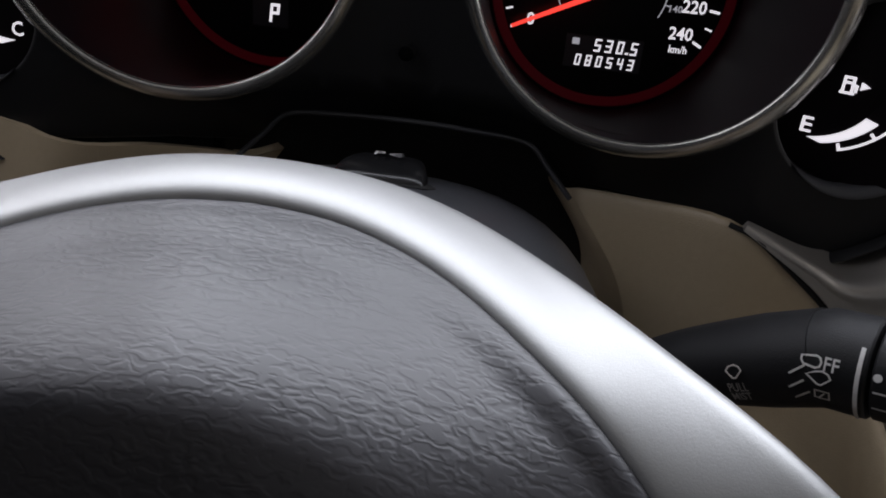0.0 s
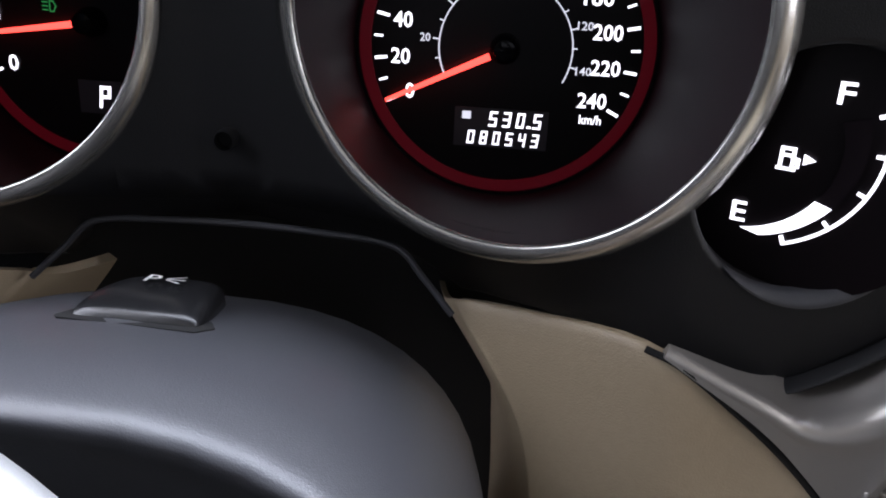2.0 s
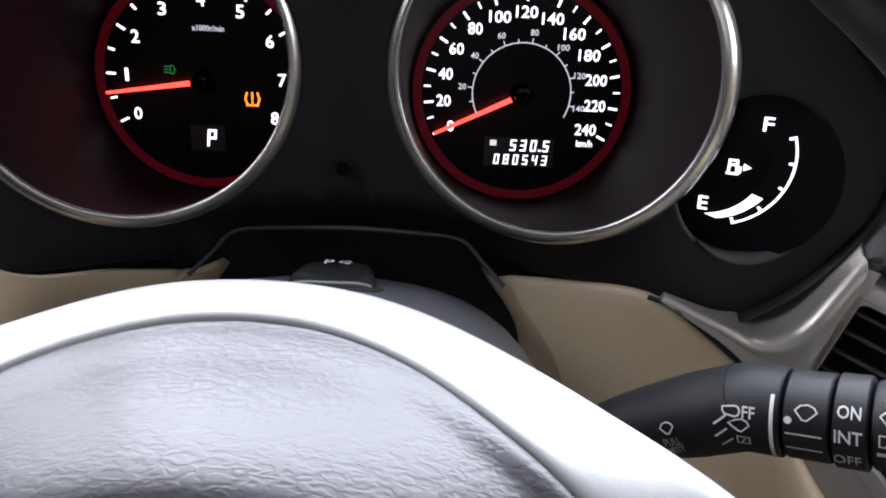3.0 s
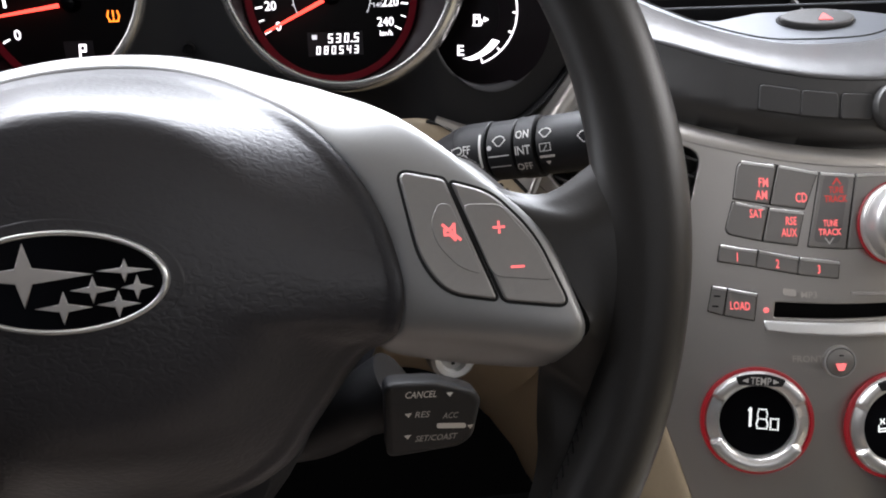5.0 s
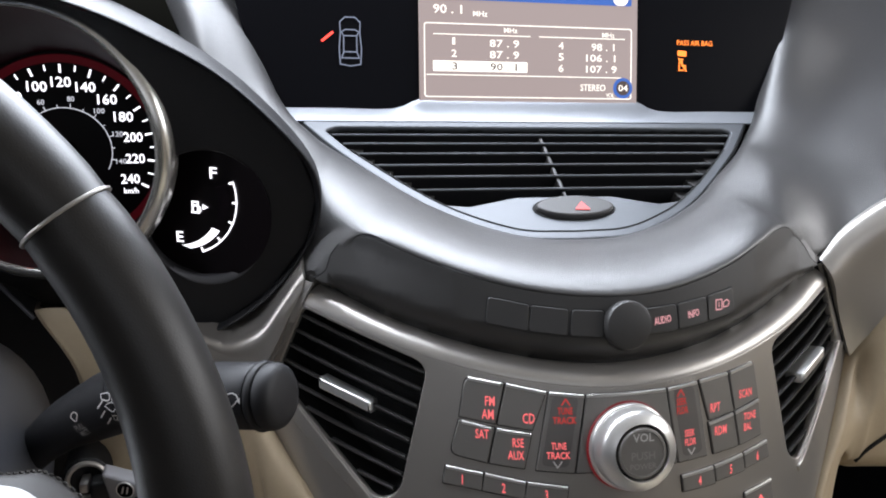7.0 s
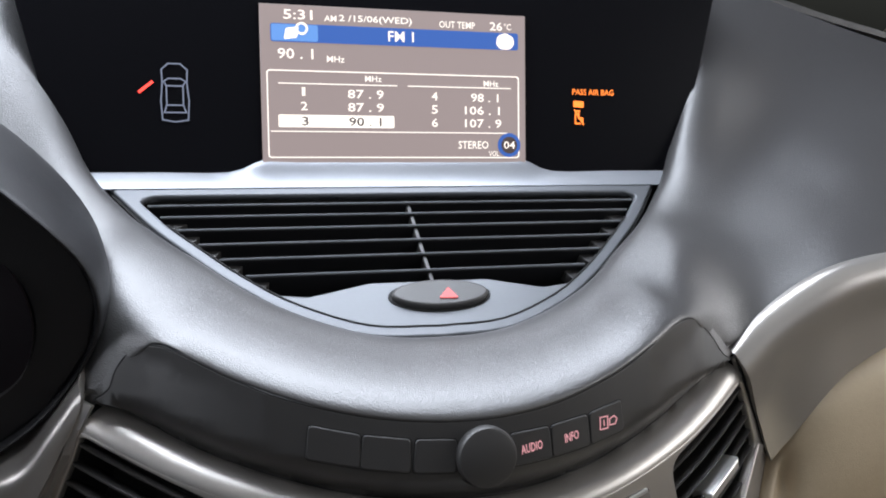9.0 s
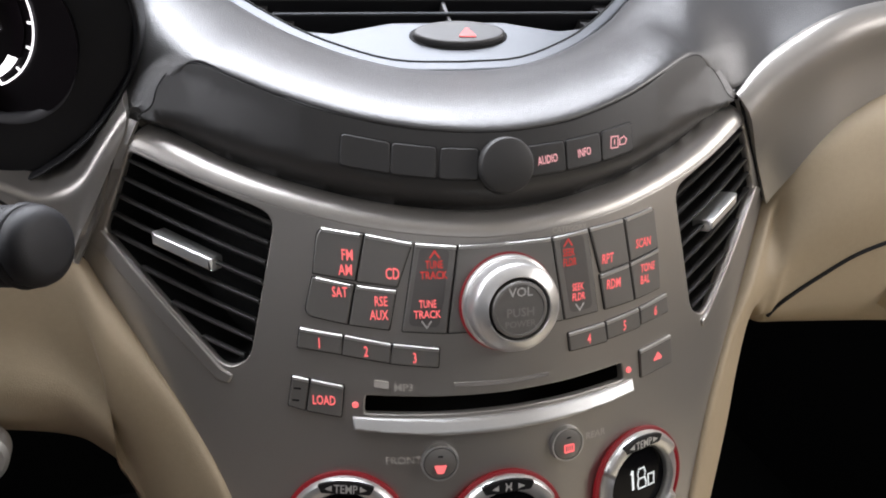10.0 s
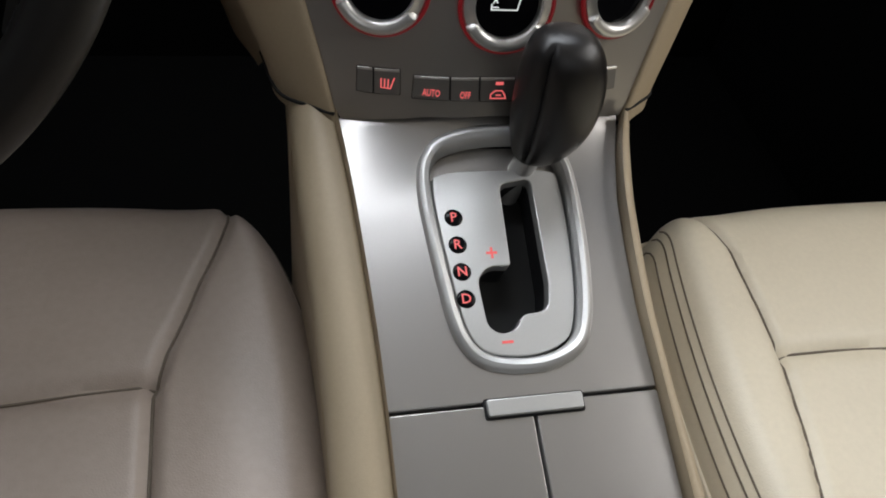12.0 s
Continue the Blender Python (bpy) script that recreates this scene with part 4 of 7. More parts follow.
knee_r += [
    [(-0.242, 0.1015, 0.7632), (-0.236, 0.097, 0.735), (-0.228, 0.088, 0.69), (-0.222, 0.076, 0.648), (-0.222, 0.088, 0.636), (-0.23, 0.2, 0.63)],
    [(-0.2150, 0.0970, 0.7478), (-0.212, 0.094, 0.722), (-0.204, 0.084, 0.682), (-0.199, 0.074, 0.645), (-0.200, 0.085, 0.630), (-0.21, 0.2, 0.625)],
    [(-0.2008, 0.0945, 0.7355), (-0.199, 0.089, 0.711), (-0.191, 0.078, 0.672), (-0.187, 0.070, 0.638), (-0.191, 0.083, 0.622), (-0.20, 0.2, 0.618)],
    [(-0.1885, 0.0895, 0.7222), (-0.187, 0.082, 0.703), (-0.180, 0.073, 0.665), (-0.178, 0.067, 0.630), (-0.184, 0.08, 0.613), (-0.19, 0.2, 0.61)],
]
hems = [(-0.283, 0.240, 0.546), (-0.275, 0.236, 0.546), (-0.270, 0.235, 0.546), (-0.265, 0.235, 0.546), (-0.250, 0.231, 0.546), (-0.231, 0.228, 0.541), (-0.215, 0.224, 0.531), (-0.205, 0.221, 0.522), (-0.199, 0.218, 0.516),
        (-0.192, 0.214, 0.508), (-0.187, 0.212, 0.503), (-0.1815, 0.207, 0.496), (-0.176, 0.203, 0.489), (-0.169, 0.195, 0.480), (-0.160, 0.178, 0.463), (-0.1500, 0.142, 0.470), (-0.1440, 0.095, 0.492)]
beside = []
for q, hem in zip(knee_r, hems):
    q, hem = [Vector(p) for p in q], Vector(hem)
    beside.append([q[0] + Vector((0, 0.006, 0.002))] + q[:4] + [q[3].lerp(hem, 0.5) + Vector((0, -0.006, -0.006)), hem, hem + Vector((0.004, 0.02, 0.02))])
for x, z, xo, yo, drop in ((0.174, 0.70, 0.180, 0.081, 0.094), (0.161, 0.68, 0.177, 0.082, 0.083), (0.145, 0.655, 0.1735, 0.083, 0.069), (0.132, 0.63, 0.169, 0.083, 0.056), (0.122, 0.603, 0.163, 0.082, 0.040),
                           (0.109, 0.56, 0.1525, 0.077, 0.013), (0.1, 0.527, 0.143, 0.07, 0.0), (0.098, 0.514, 0.14, 0.066, 0.0)):
    # turns down into the side of the centre stack
    e = on_stack(-x, z) + Vector((-0.0012, -0.0015 - 0.0125 * min(1, max(0, (z - 0.655) / 0.06)), 0))
    bulge = 0.012 * min(1, max(0, (z - 0.62) / 0.08))
    q = [on_stack(-x, z) + Vector((0.001, 0.012, 0))]
    for f, g in ((0, 0), (0.3, 0.1), (0.6, 0.27), (0.88, 0.52), (1, 1)):
        q.append(Vector((e.x + (-xo - e.x) * f, e.y + (yo - e.y) * g - bulge * math.sin(math.pi * f), z - drop * (0.75 * f if f < 1 else 1))))
    beside.append(q + [Vector(hems[len(beside)]), Vector(hems[len(beside)]) + Vector((0.004, 0.02, 0.02))])
part("knee_panel", loft(beside, 5, 5), BEIGE, dashboard, "beige panel sweeping from the column down the side of the stack", 60)
knee_l = [[(-0.747 - x, y, z) for x, y, z in q] for q in knee_r[:6]] + [
    [(-0.56, 0.112, 0.772), (-0.56, 0.105, 0.735), (-0.56, 0.09, 0.69), (-0.56, 0.08, 0.65), (-0.56, 0.09, 0.638), (-0.56, 0.2, 0.63)],
    [(-0.74, 0.12, 0.80), (-0.74, 0.11, 0.74), (-0.74, 0.095, 0.69), (-0.74, 0.085, 0.65), (-0.74, 0.095, 0.64), (-0.74, 0.2, 0.63)],
]
part("knee_panel", loft(knee_l, 5, 5, thick=0.004), BEIGE, dashboard, "beige lower dash panel beside the steering column")
# near-black sheet stands in for the shade in the hollow behind the column
part("column_recess", grid([[(-0.47, 0.185, 0.770), (-0.47, 0.185, 0.60)], [(-0.277, 0.185, 0.770), (-0.277, 0.185, 0.60)]], thick=-0.004), DARK, dashboard)
for sx in (1,):
    legs = []
    for x, z, w in ((0.098, 0.514, 0.039), (0.1, 0.527, 0.040), (0.109, 0.56, 0.044), (0.122, 0.603, 0.047), (0.132, 0.63, 0.044), (0.145, 0.655, 0.042), (0.161, 0.68, 0.035), (0.174, 0.70, 0.028), (0.186, 0.719, 0.018)):
        w *= 1.0 if sx < 0 else 0.8
        back = on_stack(sx * x, z) + Vector((-sx * 0.001, 0.012, 0))
        p = on_stack(sx * x, z) - Vector((0, (0.0125 if sx < 0 else 0.005) * min(1, max(0, (z - 0.655) / 0.06)), 0))
        if sx > 0 and z > 0.66:
            # turns into the panel over the glovebox
            k = (z - 0.655) / 0.064
            legs.append([back, p + Vector((0.001, -0.002, 0)), p + Vector((0.010 - 0.005 * k, -0.004 * k, -0.010 * k)), Vector((0.173 + 0.017 * k, 0.078 - 0.002 * k, 0.655 + 0.025 * k)),
                         Vector((0.181 + 0.012 * k, 0.096, 0.652 - 0.010 * k)), Vector((0.183 + 0.010 * k, 0.2, 0.652 - 0.012 * k))])
            continue
        legs.append([back, p + Vector((sx * 0.0012, -0.0015, 0)), p + Vector((sx * (0.002 + w * 0.35), 0.003 + w * 0.1, 0)), p + Vector((sx * (0.003 + w * 0.8), 0.012 + w * 0.3, 0)), p + Vector((sx * (0.003 + w), 0.03 + w, 0)), p + Vector((sx * (0.003 + w), 0.22, 0))])
    if sx > 0:
        for (bx, by, bz), gx in list(zip(pbot, (0.188, 0.197, 0.215, 0.24, 0.28, 0.36, 0.51, 0.74)))[1:]:
            b = Vector((bx, by, bz))
            zb = 0.640 - 0.02 * min(1, max(0, (gx - 0.19) / 0.2))
            k = min(1, 0.35 + (bx - 0.19) / 0.09)
            legs.append([b + Vector((0, 0.006, 0.001)), b + Vector((0, -0.007 * k, 0.001 * k)), b + Vector((0.003, -0.022 * k, -0.014)), Vector((gx, 0.085 - 0.02 * k, (bz + zb) / 2)), Vector((gx, 0.095, zb)), Vector((gx, 0.2, zb - 0.01))])
        part("glovebox_panel", loft(legs, 5, 5), BEIGE, dashboard, "beige padded panel sweeping from the stack over the glovebox", 60)
lid_line = [spline(q, 20)[k] + Vector((0, -0.0003, 0)) for q, k in zip(legs[8:], (74, 70, 66, 62, 60, 60, 60, 60))]
part("glovebox_joint", tube(spline(lid_line, 6), 0.0013, 8), DARK, dashboard)
part("glovebox_handle", join(block(0.268, 0.40, 0.068, 0.09, 0.652, 0.668, 0.003)), BEIGE, dashboard, "beige glovebox handle")

# ---- centre display ----
display = thing("centre_display", "wide black display panel with a lit radio screen", "screen")


def on_screen(x, b, h=0.0):
    """b: up along the tilted panel from its lower edge."""
    return Vector((x, 0.2035 + 0.2 * b - 0.98 * h, 0.8635 + 0.98 * b + 0.2 * h))


SCREEN = mat("lit_radio_screen", (0.36, 0.285, 0.26), emit=0.85)
SCRLINE = mat("pale_screen_text", (1.0, 0.9, 0.78), emit=1.15)
SCRBLUE = mat("blue_screen_bar", (0.03, 0.10, 0.36), emit=1.1)
SCRLIGHT = mat("light_blue_screen_bar", (0.12, 0.28, 0.62), emit=1.1)
SCRDARK = mat("dark_screen_text", (0.06, 0.04, 0.035), emit=1.0)
PANE = mat("black_display_pane", (0.004, 0.004, 0.005), 0.35, 0, 0.0, spec=0.03)
part("panel", slab(mm([(-172, -12), (172, -12), (192, 70), (203, 120), (-203, 120), (-192, 70)]), on_screen, -0.008, -0.002, 0.0008), PANE, display)
scr = part("lit_screen", slab(mm([(-76.5, 0.5), (73.5, 0.5), (73.5, 85.5), (-76.5, 85.5)]), on_screen, -0.003, 0.0, 0.0003), SCREEN, display, "glowing radio screen with white lettering")
part("blue_bar", slab(rounded(mm([(-71, 65.8), (69, 65.8), (69, 75.4), (-71, 75.4)]), 0.0015), on_screen, 0, 0.0003, 0), SCRBLUE, scr)
part("bar_tab", slab(rounded(mm([(-70.5, 66.3), (-45.8, 66.3), (-45.8, 75), (-70.5, 75)]), 0.0012), on_screen, 0.0002, 0.0005, 0), SCRLIGHT, scr)
part("bar_icon", slab(rounded(mm([(-64, 67), (-57, 68), (-56, 74), (-63, 73)]), 0.001), on_screen, 0.0004, 0.0007, 0), SCRLINE, scr)
part("bar_icon", lathe([(0.0022, 0), (0.0022, 0.0003), (0.0034, 0.0003), (0.0034, 0)], Matrix.Translation(on_screen(-0.0545, 0.073, 0.0006)) @ pose(0, 0, 0, 90 - 11.5, 0, 0), 20), SCRLINE, scr)
part("bar_icon", slab(rounded(mm([(55.5, 69), (58, 66), (64, 66), (66.5, 69), (66, 73), (61, 75.4), (56.5, 73.5)]), 0.0015), on_screen, 0.0004, 0.0007, 0), SCRLINE, scr)
part("frame_line", slab(rounded(mm([(-73.6, 4), (69.5, 4), (69.5, 51), (-73.6, 51)]), 0.002), on_screen, 0, 0.0003, 0, [rounded(mm([(-72.9, 4.7), (68.8, 4.7), (68.8, 50.3), (-72.9, 50.3)]), 0.0016)]), SCRLINE, scr)
for q in ([(-67.5, 43.6), (-2.5, 43.6), (-2.5, 44.2), (-67.5, 44.2)], [(3.5, 43.6), (64.5, 43.6), (64.5, 44.2), (3.5, 44.2)], [(-72, 18), (62, 18), (62, 18.6), (-72, 18.6)]):
    part("rule", slab(mm(q), on_screen, 0, 0.0003, 0), SCRLINE, scr)
part("highlight_bar", slab(rounded(mm([(-67.8, 20.5), (-4.5, 20.5), (-4.5, 27.2), (-67.8, 27.2)]), 0.0008), on_screen, 0, 0.0003, 0), mat("pale_chosen_line", (1.0, 0.93, 0.82), emit=1.2), scr)
for s, x, z, hi, wd, m in (("5:31", -56.3, 80.3, 5.2, 15.5, 0), ("AM", -39, 79, 3.2, 6.6, 0), ("2 /15/06(WED)", -14, 79, 4.6, 40.5, 0), ("OUT TEMP", 32.5, 78.6, 3.8, 21, 0), ("26", 55.6, 78.8, 4.8, 7.5, 0), ("°C", 62.5, 78.8, 3.8, 4.2, 0),
                          ("FM 1", 0, 70.8, 5.6, 14.5, 0), ("90 . 1", -58, 59.6, 5.6, 19, 0), ("MHz", -36.5, 57.3, 3.4, 9.6, 0), ("MHz", -16, 47.3, 3.2, 9.2, 0), ("MHz", 52.3, 46.3, 3.2, 9, 0),
                          ("1", -54.2, 39.6, 4.6, 1.8, 0), ("87 . 9", -20.3, 38.8, 4.8, 20, 0), ("2", -54, 31.9, 4.6, 3.6, 0), ("87 . 9", -20.3, 31.6, 4.8, 20, 0), ("3", -53.6, 23.8, 4.8, 3.6, 1), ("90 . 1", -20.8, 23.8, 4.8, 18, 1),
                          ("4", 18.8, 38.6, 4.8, 3.6, 0), ("98 . 1", 48.5, 38.2, 4.8, 16.5, 0), ("5", 18.8, 31.2, 4.8, 3.6, 0), ("106 . 1", 47, 31, 4.8, 21, 0), ("6", 18.8, 23.8, 4.8, 3.6, 0), ("107 . 9", 47.5, 23.7, 4.8, 22, 0),
                          ("STEREO", 41.5, 11.5, 4.4, 18, 0), ("VOL", 53.8, 6.6, 3, 6.2, 0)):
    part("lettering", word(s, on_screen, x / 1000, z / 1000, hi / 1000, wd / 1000, 0.0006, 0), SCRDARK if m else SCRLINE, scr)
part("volume_disc", slab(ring_pts(0.0632, 0.0115, 0.0069), on_screen, 0, 0.0004, 0), SCRBLUE, scr)
part("volume_disc", slab(ring_pts(0.0632, 0.0115, 0.0048), on_screen, 0.0004, 0.0006, 0), SCRDARK, scr)
part("lettering", word("04", on_screen, 0.0632, 0.0115, 0.0044, 0.0068, 0.0008, 0), SCRLINE, scr)
ICON = mat("dim_white_icon", (0.45, 0.5, 0.65), emit=0.38)
car = [[(-.42, -.95), (-.46, -.3), (-.40, .3), (-.42, .75), (-.2, .95), (.2, .95), (.42, .75), (.40, .3), (.46, -.3), (.42, -.95), (0, -1.02), (-.42, -.95)], [(-.36, .35), (-.2, .45), (.2, .45), (.36, .35), (.27, .2), (-.27, .2), (-.36, .35)],
       [(-.27, .2), (-.27, -.45), (.27, -.45), (.27, .2)], [(-.36, -.7), (-.27, -.45)], [(.36, -.7), (.27, -.45)], [(-.36, -.7), (.36, -.7)]]
part("car_icon", strokes(car, on_screen, -0.1203, 0.0382, 0.0152, 0.0007, -0.0014), ICON, display)
part("door_lamp", strokes([[(-.5, -.4), (.5, .4)]], on_screen, -0.1345, 0.0405, 0.006, 0.0014, -0.0014), NEEDLE, display)
part("lettering", word("PASS AIR BAG", on_screen, 0.1172, 0.0432, 0.0034, 0.0268, -0.0014), AMBER, display)
part("airbag_lamp", slab(rounded(mm([(104.6, 38), (111, 37.6), (111, 34), (104.6, 34.4)]), 0.0005), on_screen, -0.0019, -0.0014, 0), AMBER, display)
part("airbag_lamp", strokes([[(-.3, .6), (.1, .6)], [(0, .4), (0, -.2), (.5, -.2), (.5, -.7)], [(-.4, .2), (-.4, -.8), (.2, -.8)], [(-.5, .7), (.6, -.9)]], on_screen, 0.1078, 0.0288, 0.0052, 0.0009, -0.0014), AMBER, display)
VENTS = mat("satin_sill_silver", (0.23, 0.24, 0.26), 0.38, 0.4, 0.05, 90, 0.08, 3000)
sill = []
for x, up in ((-0.166, 0.0), (-0.130, 0.0), (-0.094, 0.0), (-0.0765, 0.0063), (-0.060, 0.0063), (0.0, 0.0063), (0.060, 0.0063), (0.0735, 0.0063), (0.091, 0.0), (0.130, 0.0), (0.166, 0.0)):
    sill.append([(x, 0.1945, 0.8525), (x, 0.1970, 0.8545), (x, 0.2005, 0.8566 + 0.3 * up), (x * 0.998, 0.2030 + 0.05 * up, 0.8580 + 0.75 * up), (x * 0.996, 0.2046 + 0.1 * up, 0.8588 + up), (x * 0.996, 0.2075, 0.8588 + up)])
sill = loft(sill, 3, 2, thick=-0.001)
part("sill", sill, VENTS, display, "pale silver sill under the screen", 25)
hood = []
for t in (0, 0.2, 0.4, 0.6, 0.8, 1):
    x = -0.205 + 0.41 * t
    hood.append([(x, 0.305, 0.988), (x, 0.25, 0.992 + 0.004 * math.sin(math.pi * t)), (x, 0.232, 0.984 + 0.004 * math.sin(math.pi * t)), (x, 0.24, 0.972)])
part("hood", loft(hood, 4, 4, thick=-0.003), PAD, display, "dark grey brow over the display")

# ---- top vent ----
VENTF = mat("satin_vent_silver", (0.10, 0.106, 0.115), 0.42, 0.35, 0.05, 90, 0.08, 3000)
topvent = thing("top_air_vent", "silver-framed half-round air vent under the display", "air vent")
VB = (Vector((0, 0.114, 0.80)), Vector((0, 0.085, 0.056)).normalized())
VN = Vector((0, -VB[1].z, VB[1].y))


def on_vent(x, b, h=0.0):
    return VB[0] + Vector((x, 0, 0)) + VB[1] * b + VN * h


half = [(0, -5), (34.7, -2.5), (68, 12), (92, 29.5), (115, 51.5), (134, 72), (156, 101.5)]
outer = [(p.x, p.y) for p in spline([(*q, 0) for q in half], 4)]
outer = outer + [(-a, b) for a, b in reversed(outer[1:])]
inn = [(0, 29.5), (30, 29.5), (60, 22.5), (75, 24.5), (97, 43), (125, 71), (138, 88), (132, 91)]
inner = inn + [(-a, b) for a, b in reversed(inn)]
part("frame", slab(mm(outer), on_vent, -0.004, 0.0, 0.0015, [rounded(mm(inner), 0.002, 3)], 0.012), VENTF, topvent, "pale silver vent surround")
part("joint", slab(inset(mm(outer) if area2(mm(outer)) > 0 else mm(outer)[::-1], -0.0012), on_vent, -0.004, -0.0022, 0, [mm(inner)], 0.02), DARK, topvent)
ccw = mm(outer) if area2(mm(outer)) > 0 else mm(outer)[::-1]
groove = [p for p in inset(ccw, 0.0062) if p[1] < 0.075]
k = max(range(len(groove)), key=lambda i: math.dist(groove[i], groove[i - 1]))
part("frame_groove", tube([on_vent(a, b, 0.0001) for a, b in groove[k:] + groove[:k]], 0.0005, 6), DARK, topvent)
rows = [[on_vent(a / 1000, b / 1000, h) for a, b in inner] for h in (-0.0035, -0.04)]
part("duct", grid(rows, close=True), DARK, topvent)
part("duct_back", slab(mm(inner), on_vent, -0.046, -0.041, 0), DARK, topvent)
half_w = lambda b: float(np.interp(b, [22.5, 24.5, 43, 71, 88, 91], [60, 75, 97, 125, 138, 134])) / 1000
for b in (84.5, 76.5, 67.5, 57.5, 47.5, 36.5):
    w = half_w(b) - 0.001
    sec = []
    for i in range(13):
        x = -w + 2 * w * i / 12
        q = [(0.0004, 0.0012), (-0.0004, 0.0016), (-0.003, 0.0014), (-0.016, 0.0005), (-0.016, -0.0008), (-0.003, -0.0004), (-0.0004, -0.0002)]
        sec.append([on_vent(x, b / 1000 + db, h - 0.0015) for h, db in q])
    # shade is in the black body's colour, caught light in the paler edge tube
    slat = part("slat", grid(sec, close=True, caps=True), BLACK, topvent)
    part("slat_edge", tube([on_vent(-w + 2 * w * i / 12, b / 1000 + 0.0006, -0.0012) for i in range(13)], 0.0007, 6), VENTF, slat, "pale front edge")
part("divider", slab(mm([(-1.6, 88), (0.4, 88), (4, 29), (2, 29)]), on_vent, -0.012, -0.0025, 0.0004), BAND, topvent)
for sx in (-1, 1):
    for b0, b1 in ((30, 38), (41, 49), (51, 59), (61, 69), (71, 77)):
        w0, w1 = half_w(b0) * 1000, half_w(b1) * 1000
        part("end_fin", slab(mm([(sx * (w0 - 1), b0), (sx * (w1 - 1), b1), (sx * (w1 - 14), b1 - 1)]), on_vent, -0.012, -0.005, 0.0005), BAND, topvent)
hz = slab(ring_pts(0.004, 0.019, 0.0245, 0.0086, 48), on_vent, -0.002, 0.0035, 0.0018)
hz = part("hazard_button", hz, BAND, topvent, "oval dark hazard button")
part("joint", slab(ring_pts(0.004, 0.019, 0.0262, 0.0098, 40), on_vent, -0.001, 0.0004, 0.0), DARK, topvent)
part("hazard_triangle", slab(rounded(mm([(2.2, 15.0), (12, 14.6), (7.8, 21.4)]), 0.001, 3), on_vent, 0.0036, 0.0042, 0), RED, hz, "red triangle")


# ---- centre console ----
console = thing("centre_console", "silver centre console with beige side rails", "console")


def on_console(x, y, h=0.0):
    n = Vector((0, -0.335, 1)).normalized()
    crown = 0.012 * max(0.0, 1 - (x / 0.095) ** 2) * min(1.0, max(0.0, (y + 0.06) / 0.05)) ** 2
    return Vector((x, y, 0.5207 + 0.335 * (y + 0.003) + crown)) + n * h


BEZ = [(-46, -30), (-52.5, -54), (-48.5, -111), (-42, -147), (-26, -163.5), (6, -167), (32, -158), (43.5, -138), (50, -100), (52, -54), (47, -33), (30, -20), (5, -17.5), (-28, -20.5)]
bez = [(p.x / 1000, p.y / 1000) for p in spline([(*q, 0) for q in BEZ], 5, True)]
well = inset(bez if area2(bez) > 0 else bez[::-1], 0.004)
pan = [(-98, -1.5), (-60, -7.5), (0, -11), (60, -7.5), (94.5, -1.5), (86, -33), (80, -64), (77.3, -96), (75.3, -134), (76, -182), (-87.5, -182), (-88.3, -150), (-91.3, -85), (-95.4, -38)]
part("shift_panel", slab(mm(pan), on_console, -0.012, 0.0, 0.001, [well], 0.012), PANEL, console)
part("joint", slab(mm([(-93, -1), (0, -6), (94, -1), (94, -5), (60, -14), (0, -17), (-60, -14), (-93, -5)]), on_console, -0.015, -0.0035, 0, cell=0.02), DARK, console)
ring = inset(bez if area2(bez) > 0 else bez[::-1], 0.0)
rows = []
for d, h in ((-0.0012, -0.001), (-0.001, 0.0012), (0.0008, 0.0034), (0.0034, 0.0044), (0.0062, 0.0036), (0.0078, 0.001), (0.0085, -0.006)):
    rows.append([on_console(x, y, h) for x, y in (inset(ring, d) if d else ring)])
part("gate_bezel", grid(rows, close=True), SILVER_L, console, "raised pale silver shift gate bezel")
GATE = rounded(mm([(1.5, -50), (23, -47), (21.5, -116), (18.5, -132), (1, -133.5), (-3.5, -141.5), (-13.5, -144.5), (-21.5, -139), (-23, -109.5), (-14, -102.5), (-0.5, -103.5)]), [0.005, 0.006, 0.002, 0.007, 0.004, 0.004, 0.007, 0.007, 0.008, 0.006, 0.003], 5)
plate_o = [(p[0], p[1]) for p in inset(ring, 0.0098)]
plate_pts = [(x, min(y, -0.0415 - 4.5 * max(0.0, abs(x) - 0.022) ** 2 - 900 * max(0.0, abs(x) - 0.030) ** 3)) for x, y in plate_o]
part("gate_plate", slab(plate_pts, on_console, -0.012, -0.0016, 0.0010, [GATE], 0.006), SILVER_L, console, "pale silver gate plate")
part("gate_wall", slab(mm([(-46, -24), (46, -26), (48, -44), (-46, -44)]), on_console, -0.012, -0.008, 0.0005), SILVER, console)
part("gate_well", slab(mm([(-30, -40), (30, -40), (30, -152), (-30, -152)]), on_console, -0.034, -0.03, 0), DARK, console)
rows = [[on_console(x, y, h) for x, y in GATE] for h in (-0.0100, -0.031)]
part("gate_side", grid(rows, close=True), BLACK, console)
for s, y in (("P", -71), ("R", -88.4), ("N", -105.4), ("D", -122)):
    fm = Matrix.Translation(on_console(-0.0322, y / 1000, -0.0017)) @ pose(0, 0, 0, 18.5, 0, 0)
    b = part("gear_mark", lathe([(0, 0.0012), (0.0042, 0.001), (0.0056, 0.0003), (0.006, 0)], fm, 28), GLOSS, console, "black round gear mark with a red letter")
    part("lettering", word(s, lambda a, c, h=0.0, fm=fm: fm @ Vector((a, c, 0.0013 + h)), 0, 0, 0.0062, None, 0.0002), RED, b)
part("plus_mark", strokes([[(-.5, 0), (.5, 0)], [(0, -.5), (0, .5)]], on_console, -0.0115, -0.0946, 0.0055, 0.0016, -0.0013), RED, console)
